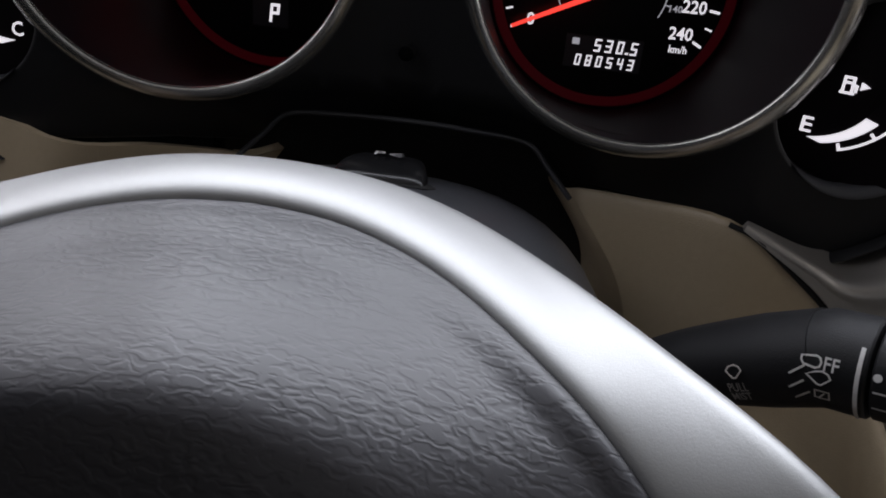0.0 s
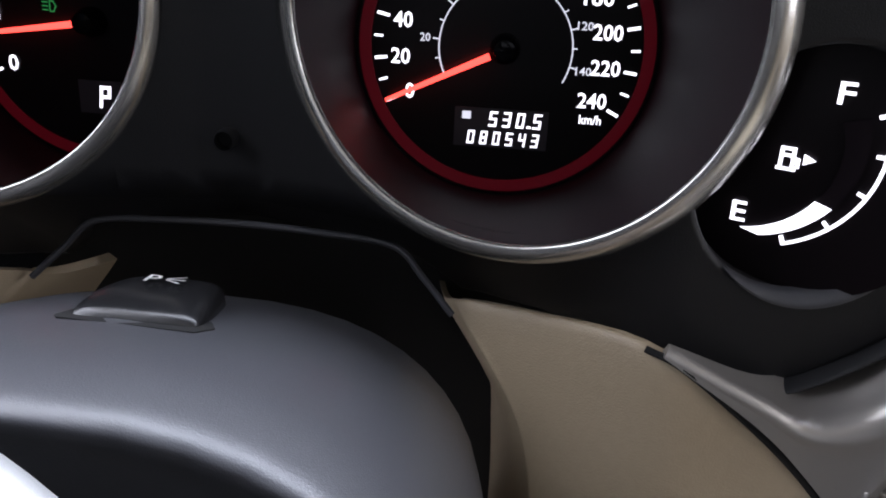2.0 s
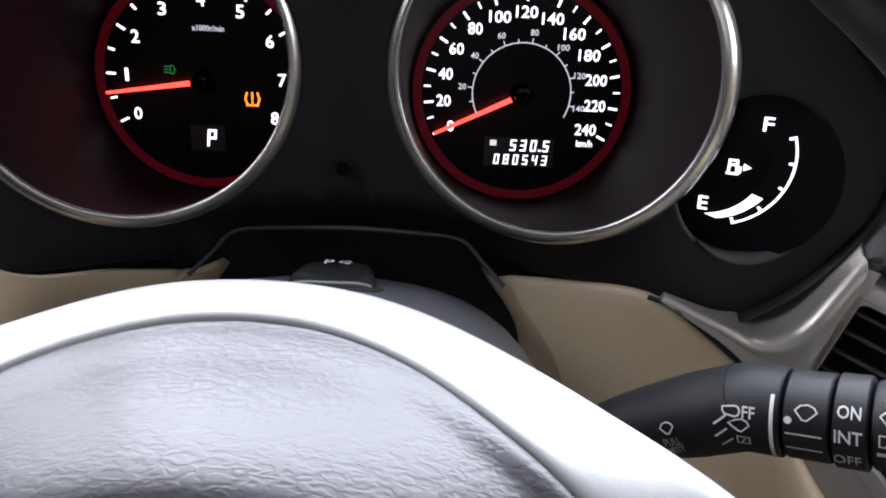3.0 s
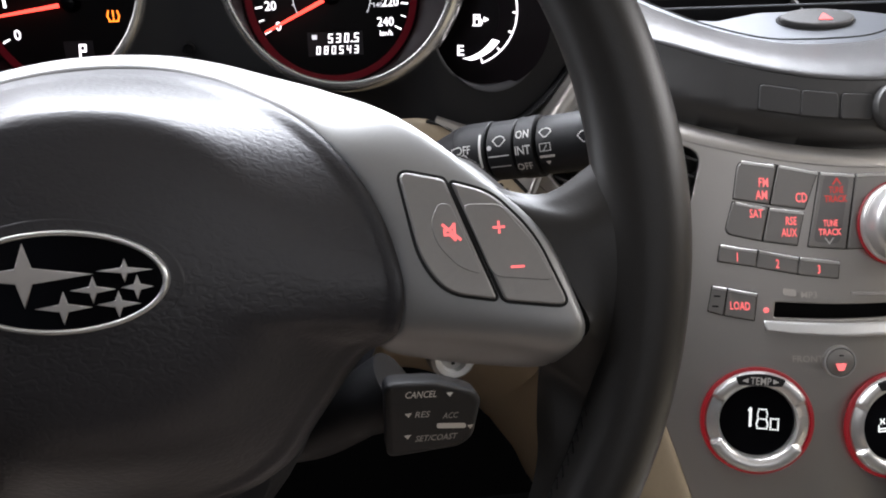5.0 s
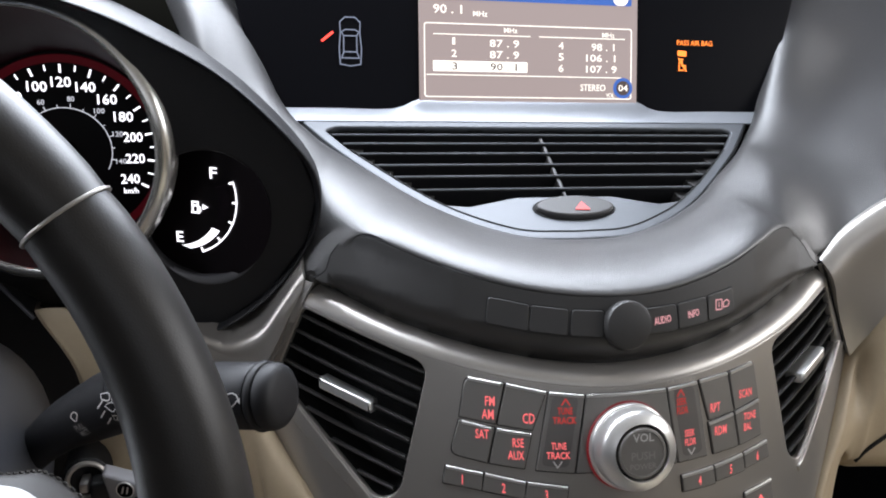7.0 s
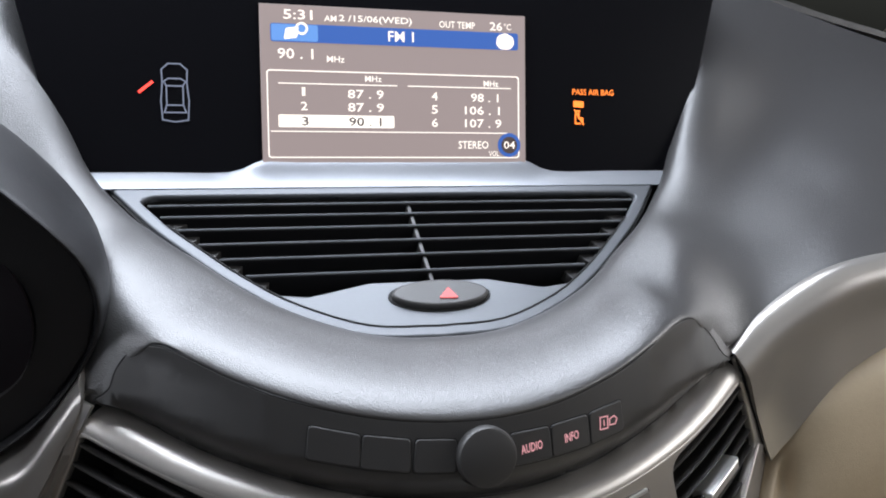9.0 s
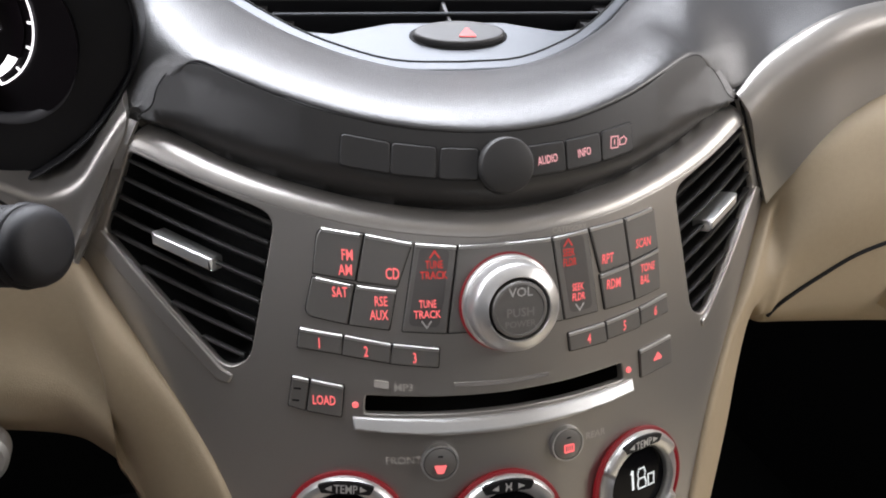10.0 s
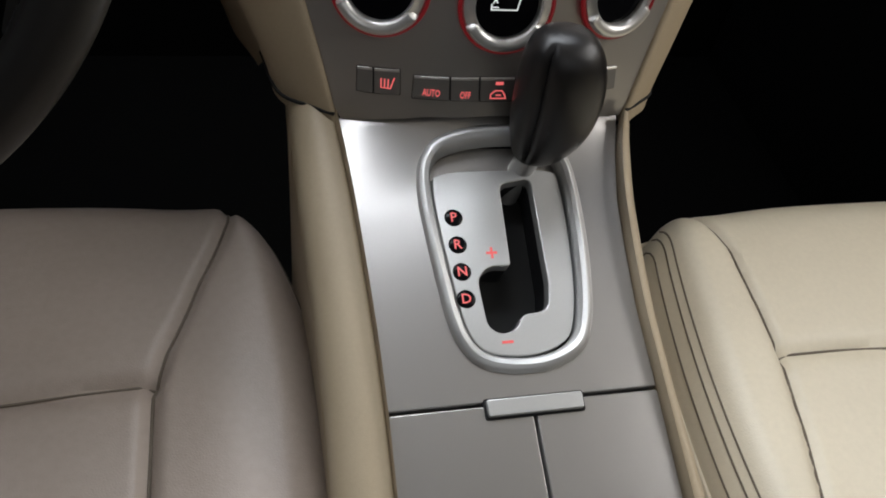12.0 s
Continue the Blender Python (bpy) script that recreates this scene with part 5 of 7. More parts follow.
part("minus_mark", strokes([[(-.5, 0), (.5, 0)]], on_console, -0.011, -0.149, 0.0055, 0.0016, -0.0013), RED, console)
RAILS = ((-1, (-0.1000, -0.0967, -0.0940, -0.0920, -0.0898, -0.0885, -0.0885, -0.0900), (-0.1290, -0.1278, -0.1258, -0.1240, -0.1225, -0.1215, -0.1215, -0.1215)),
         (1, (0.0955, 0.0870, 0.0812, 0.0785, 0.0765, 0.0775, 0.0790, 0.0790), (0.1120, 0.1020, 0.0945, 0.0920, 0.0895, 0.0900, 0.0935, 0.0980)))
for sx, xi, xo in RAILS:
    secs = []
    for k in range(21):
        y = -0.0065 - 0.4435 * (k / 20) ** 1.3
        a, b = (float(np.interp(-y, (0.0065, 0.033, 0.064, 0.096, 0.135, 0.18, 0.24, 0.45), v)) for v in (xi, xo))
        w = b - a
        z = on_console(0.2, max(y, -0.3)).z
        f = max(0.0, 1 - k / 4)
        secs.append([(a, y, 0.12), (a, y, z - 0.02), (a, y, z - 0.001), (a + w * 0.15, y + 0.002 * f, z + 0.003), (a + w * 0.5, y + 0.011 * f, z + 0.0035 + 0.003 * f), (a + w * 0.85, y + 0.024 * f, z - 0.003 + 0.006 * f), (b, y + 0.05 * f, z - 0.016 + 0.012 * f), (b - w * 0.02, y, z - 0.05), (b - w * 0.25, y, 0.1)])
    p, w = on_stack(sx * 0.0992, 0.5245), 0.040 if sx < 0 else 0.032
    line = [p + Vector((sx * 0.0012, -0.0018, 0)), p + Vector((sx * (0.002 + w * 0.35), 0.0026 + w * 0.1, 0)), p + Vector((sx * (0.003 + w * 0.8), 0.0116 + w * 0.3, -0.001)), p + Vector((sx * (0.0032 + w), 0.03 + w, -0.004))]
    part("rail_joint", tube(spline(line, 6), 0.0012, 8), DARK, console)
    part("side_rail", loft(secs, 2, 4), BEIGE, console, "beige padded console rail")
for x0, x1, x2, x3 in ((-87.5, -3.8, -2.4, -88.5), (-1.8, 75.8, 76.5, -0.4)):
    lid = part("console_lid", slab(rounded(mm([(x0, -184), (x1, -184), (x2, -330), (x3, -330)]), 0.002, 3), on_console, -0.012, 0.0003, 0.001), PANEL, console, "flat silver lid over the cup holders")
part("lid_handle", slab(rounded(mm([(-31, -181), (27, -181), (27, -190.5), (-31, -190.5)]), 0.0018, 3), on_console, -0.003, 0.0036, 0.001), SILVER_L, console, "pale silver lid catch")
part("joint", slab(rounded(mm([(-32.5, -180.2), (28.2, -180.2), (28.2, -192), (-32.5, -192)]), 0.0018, 3), on_console, -0.003, 0.0006, 0), DARK, console)
part("console_inside", block(-0.1, 0.1, -0.5, 0.02, 0.1, 0.36, 0.0), DARK, console)

# ---- gear selector ----
lever = thing("gear_selector", "black leather gear selector knob on a steel stem", "gear selector")
part("stem", tube(spline([(0.0125, -0.034, 0.462), (0.0165, -0.036, 0.49), (0.0226, -0.0392, 0.5235)], 4), [0.0082] * 9, 24), SILVER_L, lever, "brushed steel stem")
part("stem_boot", tube(spline([(0.0128, -0.035, 0.452), (0.0140, -0.0360, 0.470)], 4), [0.0125, 0.012, 0.0115, 0.011, 0.0105], 20), BLACK, lever)
kn = []
KN = [(0.5185, 0.0238, 0.0118, 0.0115), (0.520, 0.0240, 0.0140, 0.0138), (0.525, 0.0254, 0.0172, 0.0175), (0.534, 0.0270, 0.0210, 0.0214), (0.545, 0.0280, 0.0244, 0.0243), (0.563, 0.0282, 0.0264, 0.026), (0.580, 0.0270, 0.0262, 0.0255), (0.595, 0.0250, 0.0240, 0.023), (0.606, 0.0232, 0.0200, 0.0185), (0.6125, 0.0222, 0.0135, 0.012), (0.6148, 0.0218, 0.0055, 0.005)]
for z, x, a, b in KN:
    ringp = []
    for j in range(48):
        t = 2 * math.pi * j / 48
        groove = 0.0034 * math.exp(-(((t - math.radians(226)) + math.pi) % (2 * math.pi) - math.pi) ** 2 / 0.006) * (1 if 0.52 < z < 0.61 else 0)
        k = 1 - groove / a
        ringp.append((x + k * a * math.copysign(abs(math.cos(t)) ** 0.9, math.cos(t)), -0.040 - (z - 0.56) * 0.06 + k * b * math.copysign(abs(math.sin(t)) ** 0.9, math.sin(t)), z))
    kn.append(ringp)
cols = [spline([r[i] for r in kn], 4) for i in range(48)]
part("knob", grid([[c[k] for c in cols] for k in range(len(cols[0]))], close=True, caps=True), KNOBL, lever, "black leather knob with a seam", 60)
part("lock_button", block(0.0515, 0.0565, -0.046, -0.036, 0.548, 0.566, 0.002), BLACK, lever)


# ---- seats ----
def seat(sx, name, label, y_f, ext, plan, seam, cross, hide):
    th = thing(name, label, "car seat", "front seats")
    nx, ny = 150, 110
    cross += ext
    x_out, y_b = 0.60, y_f - 0.622
    y_f += 0.622 * ext

    def seam_q(v):
        return float(np.interp(v - ext, [q[0] for q in seam], [q[1] for q in seam]))

    def place(u, v):
        # the inner side swings away from the console towards the front
        x_in = plan[0] + plan[1] * max(0.0, 1 - (v - ext) / plan[2]) ** plan[3]
        x, y = x_in + (x_out - x_in) * u, y_f + (y_b - y_f) * v
        q = min(u, 1 - u)
        sm = seam_q(v)
        z = 0.4225 + 0.007 * math.exp(-((q - sm * 0.55) / 0.07) ** 2) - 0.006 * math.exp(-((u - 0.5) / 0.25) ** 2)
        z -= 0.0065 * math.exp(-((q - sm) / 0.009) ** 2)
        if q > sm - 0.01:
            z -= 0.0060 * math.exp(-((v - cross + 0.006 * math.sin(u * 9)) / 0.009) ** 2)
        ef, es = max(0, 1 - v / 0.085), max(0, 1 - q / 0.075)
        e = min(1.0, (ef ** 2.2 + es ** 2.2) ** (1 / 2.2))
        z -= 0.06 * (1 - math.sqrt(max(0, 1 - e * e)))
        bow = 0.027 * abs(2 * u - 1) ** 2
        return Vector((sx * x, y - bow * max(0, 1 - v * 2), z))

    rows = [[place(i / nx, (j / ny) ** 1.5) for i in range(nx + 1)] for j in range(ny + 1)]
    skirt = [[Vector((p.x, p.y, 0.18)) for p in rows[0]]]
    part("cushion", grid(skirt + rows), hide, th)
    for k, u in ((0, 0), (1, 1)):
        side = [[r[-1 if u else 0] for r in rows], [Vector((r[-1 if u else 0].x, r[-1 if u else 0].y, 0.18)) for r in rows]]
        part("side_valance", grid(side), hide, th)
    for u_of in (lambda v: seam_q(v), lambda v: 1 - seam_q(v)):
        pts = [place(u_of(v), v) for v in (0.03 + 0.47 * i / 40 for i in range(41))]
        part("seam", tube([p + Vector((0, 0, 0.0010)) for p in pts], 0.0010, 6), THREAD, th)
    pts = [place(u, cross - 0.006 * math.sin(u * 9)) for u in (seam_q(cross) + (1 - 2 * seam_q(cross)) * i / 30 for i in range(31))]
    part("seam", tube([p + Vector((0, 0, 0.0010)) for p in pts], 0.0010, 6), THREAD, th)
    for q in (0.004, 0.013, 0.024, 0.033) if sx > 0 else (0.012,):
        pts = [place(q, v) for v in (0.03 + 0.5 * i / 40 for i in range(41))]
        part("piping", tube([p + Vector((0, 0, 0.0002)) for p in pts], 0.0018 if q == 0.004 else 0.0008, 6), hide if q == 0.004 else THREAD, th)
    part("base", block(sx * 0.36 - 0.2, sx * 0.36 + 0.2, -0.55, -0.03, 0.03, 0.2, 0.01), BLACK, th)
    return th


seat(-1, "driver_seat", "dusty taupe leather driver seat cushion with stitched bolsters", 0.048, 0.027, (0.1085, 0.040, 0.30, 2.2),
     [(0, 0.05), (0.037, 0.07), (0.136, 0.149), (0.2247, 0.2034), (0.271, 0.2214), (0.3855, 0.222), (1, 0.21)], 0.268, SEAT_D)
seat(1, "passenger_seat", "ivory leather passenger seat cushion with stitched bolsters", 0.022, 0.016, (0.1215, 0.034, 0.45, 1.8),
     [(0, 0.085), (0.0357, 0.1036), (0.093, 0.138), (0.1867, 0.150), (0.2618, 0.152), (0.357, 0.135), (0.433, 0.112), (1, 0.11)], 0.26, SEAT)

# ---- steering wheel ----
STAR = mat("pale_badge_silver", (0.66, 0.64, 0.62), 0.34, 0.8, 0.04, 60)
WBTN = mat("silver_grey_button", (0.30, 0.29, 0.28), 0.4, 0.5, 0.06, 60, 0.1, 2500)
wheel = thing("steering_wheel", "black leather steering wheel with silver spokes", "steering wheel")
R, r = 0.178, 0.0132


def wp(x, y, n):
    return WHEEL @ Vector((x / 1000, y / 1000, n / 1000))


rows = []
NR = 160
for i in range(NR):
    a = 2 * math.pi * i / NR
    c = Vector((R * math.cos(a), R * math.sin(a), 0))
    d = c.normalized()
    deg = (math.degrees(a) + 180) % 360 - 180
    fat = 1 + 0.16 * (math.exp(-((deg - 4) / 16) ** 2) + math.exp(-(((deg - 176) + 180) % 360 - 180) ** 2 / 256))
    groove = 1 - 0.035 * sum(math.exp(-((deg - g) / 0.9) ** 2) for g in (36, 144))
    rows.append([WHEEL @ (c + d * r * fat * groove * math.cos(b) - d * r * (fat - 1) * 0.5 + Vector((0, 0, 1)) * r * 1.12 * groove * math.sin(b)) for b in (2 * math.pi * j / 24 for j in range(24))])
part("rim", grid(rows + [rows[0]], close=True), RIML, wheel, "black leather-wrapped rim", 80)
for g in (36, 144):
    a = radians(g)
    d = Vector((math.cos(a), math.sin(a), 0))
    tan = Vector((-math.sin(a), math.cos(a), 0))
    loop = [WHEEL @ (d * R + d * r * 1.0 * math.cos(b) + Vector((0, 0, 1)) * r * 1.13 * math.sin(b)) for b in (2 * math.pi * j / 24 for j in range(25))]
    part("rim_joint", tube(loop, 0.0006, 6, caps=False), SILVER, wheel)
INNER = [(0, 67, -46), (20, 65.3, -43.3), (40, 59.5, -35), (60, 49, -22), (72, 40, -13.8), (80, 31, -8), (88, 19, -4), (94, 4, -1), (97, -12, 2), (95, -25, 0), (91, -30.5, -8)]
LOW = [(80, -36, -16), (64, -57, -20), (52, -73, -25), (30, -85, -30), (0, -88, -32)]
OUTER = [(0, 72.5, -62), (20, 71.2, -60.8), (38, 67.3, -57), (57, 60.7, -47.5), (76, 52.8, -31.5), (98, 41.5, -13), (121, 22, -3.5), (139, 3, 3.2), (147.5, -18, 8.5), (149.5, -29, 9.5), (144, -36, 5)]
edge_half = spline(INNER + LOW, 4)
edge_loop = [(p.x, p.y, p.z) for p in edge_half] + [(-p.x, p.y, p.z) for p in reversed(edge_half[1:-1])]
hub_rows = []
for f, lift in ((1.035, -5), (1.02, -1.4), (1.008, 0.2), (0.99, 1.2), (0.972, 1.8), (0.95, 2.4), (0.92, 3.0), (0.89, 4.2), (0.86, 5), (0.83, 5.6), (0.8, 6.5), (0.77, 7), (0.74, 7.6), (0.71, 8.2), (0.67, 9), (0.6, 10), (0.5, 10.6), (0.34, 11.2), (0.18, 11.5), (0.04, 11.6)):
    ringp = []
    for x, y, n in edge_loop:
        # a dome: flat in the middle, turning down towards its edge
        k = max(0.0, min(1.0, (1 - f) / (0.5 - 0.19 * max(0.0, min(1.0, (y - 10) / 45)))))
        top = 10.5 - 0.0010 * (x * f) ** 2 - 0.0019 * (y * f + 4) ** 2
        s = math.sin(k * math.pi / 2) ** 0.9 if y < 10 else 1 - (1 - k) ** (1.75 - 0.25 * min(1.0, (y - 10) / 45))
        ringp.append(wp(x * f, y * f - 2 * (1 - f), n * (1 - s) + top * s + (lift if f >= 0.97 else 0)))
    hub_rows.append(ringp)
part("airbag_cover", grid(hub_rows, close=True, caps=True), HUBL, wheel, "dark grained airbag cover", 70)
secs = []
UNDER = [((90.5, -33.8, -16), (141, -40.5, -4), 0.75), ((91, -35.2, -30), (139, -42.5, -20), 1.0)]
pairs = [(p, q, 0.0) for p, q in zip(INNER, OUTER)] + UNDER
for sx, (a, b, c), (d, e, f), turn in [(-1, *q) for q in reversed(pairs[1:])] + [(1, *q) for q in pairs]:
    p0, p1 = Vector((a, b, c)), Vector((d, e, f))
    out = Vector((0, 0.8, 0.6)).lerp(Vector((0, 0.3, 0.95)), min(1, max(0, (a - 30) / 60))).lerp(Vector((0, -0.95, 0.25)), turn)
    p0 -= (p1 - p0) * 0.03
    secs.append([wp(sx * q.x, q.y, q.z) for q in (p0 - out * 6, p0 + (p1 - p0) * 0.02 - out * 1.6, p0.lerp(p1, 0.09) + out * 0.5, p0.lerp(p1, 0.35) + out * 1.7, p0.lerp(p1, 0.7) + out * 1.7, p1 + out * 0.3, p1 - out * 5 + (p1 - p0) * 0.02)])
arm = part("spoke_trim", loft(secs, 5, 4, thick=-0.0015), SPOKE, wheel, "satin silver spoke trim", 60)
half = [(sx * (a + (d - a) * 0.02), b + (e - b) * 0.03 + 0.5, c + (f - c) * 0.03 + 0.3) for sx in (-1, 1) for (a, b, c), (d, e, f) in zip(INNER[:9], OUTER[:9])]
lip = [wp(*p) for p in half[8:0:-1] + half[9:]]
# brighter metal than the spoke, standing in for the glint on its edge
part("spoke_lip", tube(spline(lip, 5), 0.0010, 10), STRIP, arm, "thin bright lip round the airbag cover")
for sx in (-1, 1):
    web = [[wp(sx * x, y, n) for x, y, n in q] for q in ([(118, 24, -9), (131, 17.5, -9), (146, 15, -5), (161, 24, -2)], [(128, 17, -3), (138, 12.5, -2), (149.5, 11, 0), (165, 19, 4)], [(141, 3, 3), (149, 2, 5), (158, 3, 7), (169, 6, 8)], [(151, -18, 8), (157, -20, 8), (163, -24, 7), (170, -30, 8)], [(154, -29, 9), (159, -34, 6), (164, -40, 3), (168, -52, 2)], [(145, -38, 1), (151, -43, 0), (159, -49, 0), (168, -60, 0)], [(140.5, -43, -4), (147, -48, -4), (155, -56, -4), (164, -68, -2)], [(139.5, -60, -8), (144, -64, -5), (150, -70, -4), (158, -80, -2)], [(139, -76, -9), (142, -80, -6), (146, -85, -4), (151, -93, -2)], [(133, -95, -8), (135, -97, -6), (138, -100, -4), (141, -106, -2)])]
    part("spoke_web", loft(web, 5, 4, thick=0.010 * sx), RIML, wheel, "black leather web joining spoke and rim", 60)

    # leather-covered back of the spoke, stitched along its rear edge
    shell = []
    for f, b in (((108, 33, -10), (110.5, 32, -20)), ((114, 27.5, -7), (120.5, 29, -28)), ((121, 21.5, -4.5), (128.5, 26, -36)), ((130, 12.5, -1), (140.5, 15, -36)), ((141, 0, 3), (153, 3, -35))):
        f, b = Vector(f), Vector(b)
        bulge = Vector((0.3, 0.5, 0.2))
        shell.append([wp(sx * q.x, q.y, q.z) for q in (f, f.lerp(b, 0.3) + bulge, f.lerp(b, 0.6) + bulge, b, b + Vector((-1, -5, -4)), b + Vector((-4, -12, -5)))])
    part("spoke_side", loft([q[:3] for q in shell], 5, 4), SPOKE, wheel, "satin silver side of the spoke", 60)
    part("spoke_back", loft([q[2:] for q in shell], 5, 4), RIML, wheel, "black leather back of the spoke", 60)
    hem = spline([q[3] for q in shell], 6)
    for k in range(len(hem) - 1):
        if sx > 0:
            part("stitch", tube([hem[k].lerp(hem[k + 1], 0.2) + Vector((0, -0.0004, 0.0006)), hem[k].lerp(hem[k + 1], 0.75) + Vector((0, -0.0004, 0.0006))], 0.0005, 5), RIML, wheel)

    def on_spoke(x, y, h=0.0, sx=sx):
        n = 5.4 - 0.285 * y - 0.0008 * (x - 120) ** 2 + 0.03 * (x - 120)
        return wp(sx * x, y, n + h)

    def rnd(p, q):
        return rounded(p, q, 6)

    LB = rnd([(97, 25), (111.5, 21.5), (124.5, -16.5), (109, -13.5), (102, -3)], [4, 1.5, 1.5, 6, 8])
    RB = rnd([(113.5, 20.5), (126, 16.5), (138.5, 2.5), (147, -20), (127, -17)], [1.5, 6, 8, 4, 1.5])
    for nm, q in (("audio_button", LB), ("volume_button", RB)):
        part("joint", slab(inset(q if area2(q) > 0 else q[::-1], -0.9), on_spoke, -4, 1.0, 0, cell=6), DARK, arm)
        bt = part(nm, slab(q, on_spoke, -4, 2.0, 0.9, cell=5), WBTN, arm, "silver grey wheel button")
        field = [(105.8, 8.5), (109, 14.2), (112.6, 13.6), (120.9, -9.0), (113.5, -6.0), (107.2, 1.5)] if nm == "audio_button" else [(116.2, 13.4), (128.5, 12.8), (138, 0), (143, -12), (124, -9.5)]
        part("field", slab(rounded(field, 3.0, 5), on_spoke, 1.0, 2.3, 0.3, cell=5), WBTN, bt)
        if sx > 0:
            if nm == "volume_button":
                part("plus_sign", strokes([[(-.5, 0), (.5, 0)], [(0, -.5), (0, .5)]], on_spoke, 127.2, 5.5, 3.2, 0.8, 2.5), RED, bt)
                part("minus_sign", strokes([[(-.5, 0), (.5, 0)]], on_spoke, 131.8, -6.9, 3.6, 0.8, 2.5), RED, bt)
            else:
                part("speaker_sign", strokes([[(-.5, .2), (-.1, .2), (.3, .6), (.3, -.6), (-.1, -.2), (-.5, -.2), (-.5, .2)], [(-.6, .6), (.7, -.6)]], on_spoke, 112, 4.9, 3.8, 0.9, 2.5), RED, bt)
# stitching along the inside of the rim
for k in range(46):
    a = radians(-34 + 68 * k / 45)
    d, tan = Vector((math.cos(a), math.sin(a), 0)), Vector((-math.sin(a), math.cos(a), 0))
    p = d * (R - r * 1.0)
    part("stitch", tube([WHEEL @ (p - tan * 0.0013 + Vector((0, 0, 0.002))), WHEEL @ (p + tan * 0.0013 - Vector((0, 0, 0.002)))], 0.0004, 5), BLACK, wheel)


def on_emblem(x, y, h=0.0):
    return WHEEL @ (Matrix.Rotation(radians(-2), 4, "Z") @ Vector((x - 0.0035, y - 0.002, 0.0102 + h)))


badge = part("badge", slab(ring_pts(0, 0, 0.0300, 0.0145, 56), on_emblem, -0.003, 0.0016, 0.0008), GLOSS, wheel, "oval black badge with a chrome ring and plain silver shapes")
part("badge_ring", slab(ring_pts(0, 0, 0.0310, 0.0152, 64), on_emblem, -0.003, 0.0026, 0.0008, [ring_pts(0, 0, 0.0292, 0.0136, 64)]), BRIGHT, badge)
part("badge_recess", slab(ring_pts(0, -0.001, 0.0355, 0.0200, 56), on_emblem, -0.006, -0.0004, 0.0012), HUBL, badge)
for x, y, a, b, w in ((-9.2, 2.2, 19, 9.4, 2.3), (18.6, 3.0, 8.0, 3.4, 0.9), (9.6, -2.4, 6.4, 3.9, 1.0), (22.0, -2.0, 4.6, 3.6, 0.9), (1.3, -7.4, 8.0, 4.8, 1.2), (16.6, -6.8, 6.2, 3.9, 1.0)):
    # plain four-cornered shapes with hollow sides
    q = []
    for k, (tip, side) in enumerate((((-a, 0), (-w, -w)), ((0, -b), (w, -w)), ((a, 0), (w, w)), ((0, b), (-w, w)))):
        q.append((x + tip[0], y + tip[1]))
        q.append((x + side[0], y + side[1]))
    part("badge_shape", slab(mm(q), on_emblem, 0.001, 0.0024, 0.0003), STAR, badge)

# ---- steering column ----
column = thing("steering_column", "dark grey steering column cowl with a parking light switch", "steering column")


def collar(stations, n=48):
    secs = []
    for y0, zt, w, zs in stations:
        ringp = []
        for j in range(n):
            a = 2 * math.pi * j / n
            cx, sy = math.cos(a), math.sin(a)
            x = -0.3733 + w * math.copysign(abs(cx) ** 0.75, cx)
            z = zs + ((zt - zs) if sy > 0 else 0.055) * math.copysign(abs(sy) ** 0.85, sy)
            ringp.append((x, y0 - (zt - z) * 0.30, z))
        secs.append(ringp)
    cols = [spline([s[i] for s in secs], 5) for i in range(n)]
    return grid([[c[k] for c in cols] for k in range(len(cols[0]))], close=True, caps=True)


cowl = part("cowl", collar([(0.0205, 0.755, 0.080, 0.70), (0.0185, 0.771, 0.0885, 0.70), (0.0170, 0.7780, 0.0922, 0.70), (0.0195, 0.7808, 0.0935, 0.70), (0.027, 0.7822, 0.0940, 0.70), (0.042, 0.7830, 0.0945, 0.70), (0.065, 0.7800, 0.0940, 0.70), (0.09, 0.7730, 0.0925, 0.70), (0.110, 0.7655, 0.0895, 0.70), (0.117, 0.7622, 0.0875, 0.70), (0.121, 0.757, 0.083, 0.70), (0.130, 0.745, 0.072, 0.70)]), COWL, column, "dark grey plastic cowl", 70)
part("sleeve", collar([(-0.075, 0.742, 0.05, 0.70), (-0.055, 0.752, 0.062, 0.70), (-0.02, 0.756, 0.070, 0.70), (0.02, 0.758, 0.076, 0.70), (0.045, 0.758, 0.076, 0.70)]), BLACK, column, "black sleeve behind the wheel", 70)
sw = []
for y, z0, w, hh in ((0.0585, 0.7770, 0.0155, 0.0035), (0.0615, 0.7770, 0.0160, 0.0058), (0.070, 0.7762, 0.0155, 0.0075), (0.083, 0.7738, 0.0130, 0.0080), (0.0885, 0.7720, 0.0115, 0.006)):
    sw.append([(-0.3695 - w, y, z0 - 0.004), (-0.3695 - w, y, z0 + hh * 0.5), (-0.3695 - w * 0.8, y, z0 + hh * 0.95), (-0.3695, y, z0 + hh), (-0.3695 + w * 0.8, y, z0 + hh * 0.95), (-0.3695 + w, y, z0 + hh * 0.5), (-0.3695 + w, y, z0 - 0.004)])
switch = part("parking_switch", loft(sw, 4, 4, caps=True), SWITCH, column, "black parking light switch", 60)
part("switch_front", block(-0.3855, -0.3545, 0.0572, 0.0592, 0.774, 0.7800, 0.0008), SWITCH, switch)
onsw = lambda a, b, h=0.0: Vector((-0.3695 + a, 0.079 + b * 0.95, 0.7836 - b * 0.10 + h))
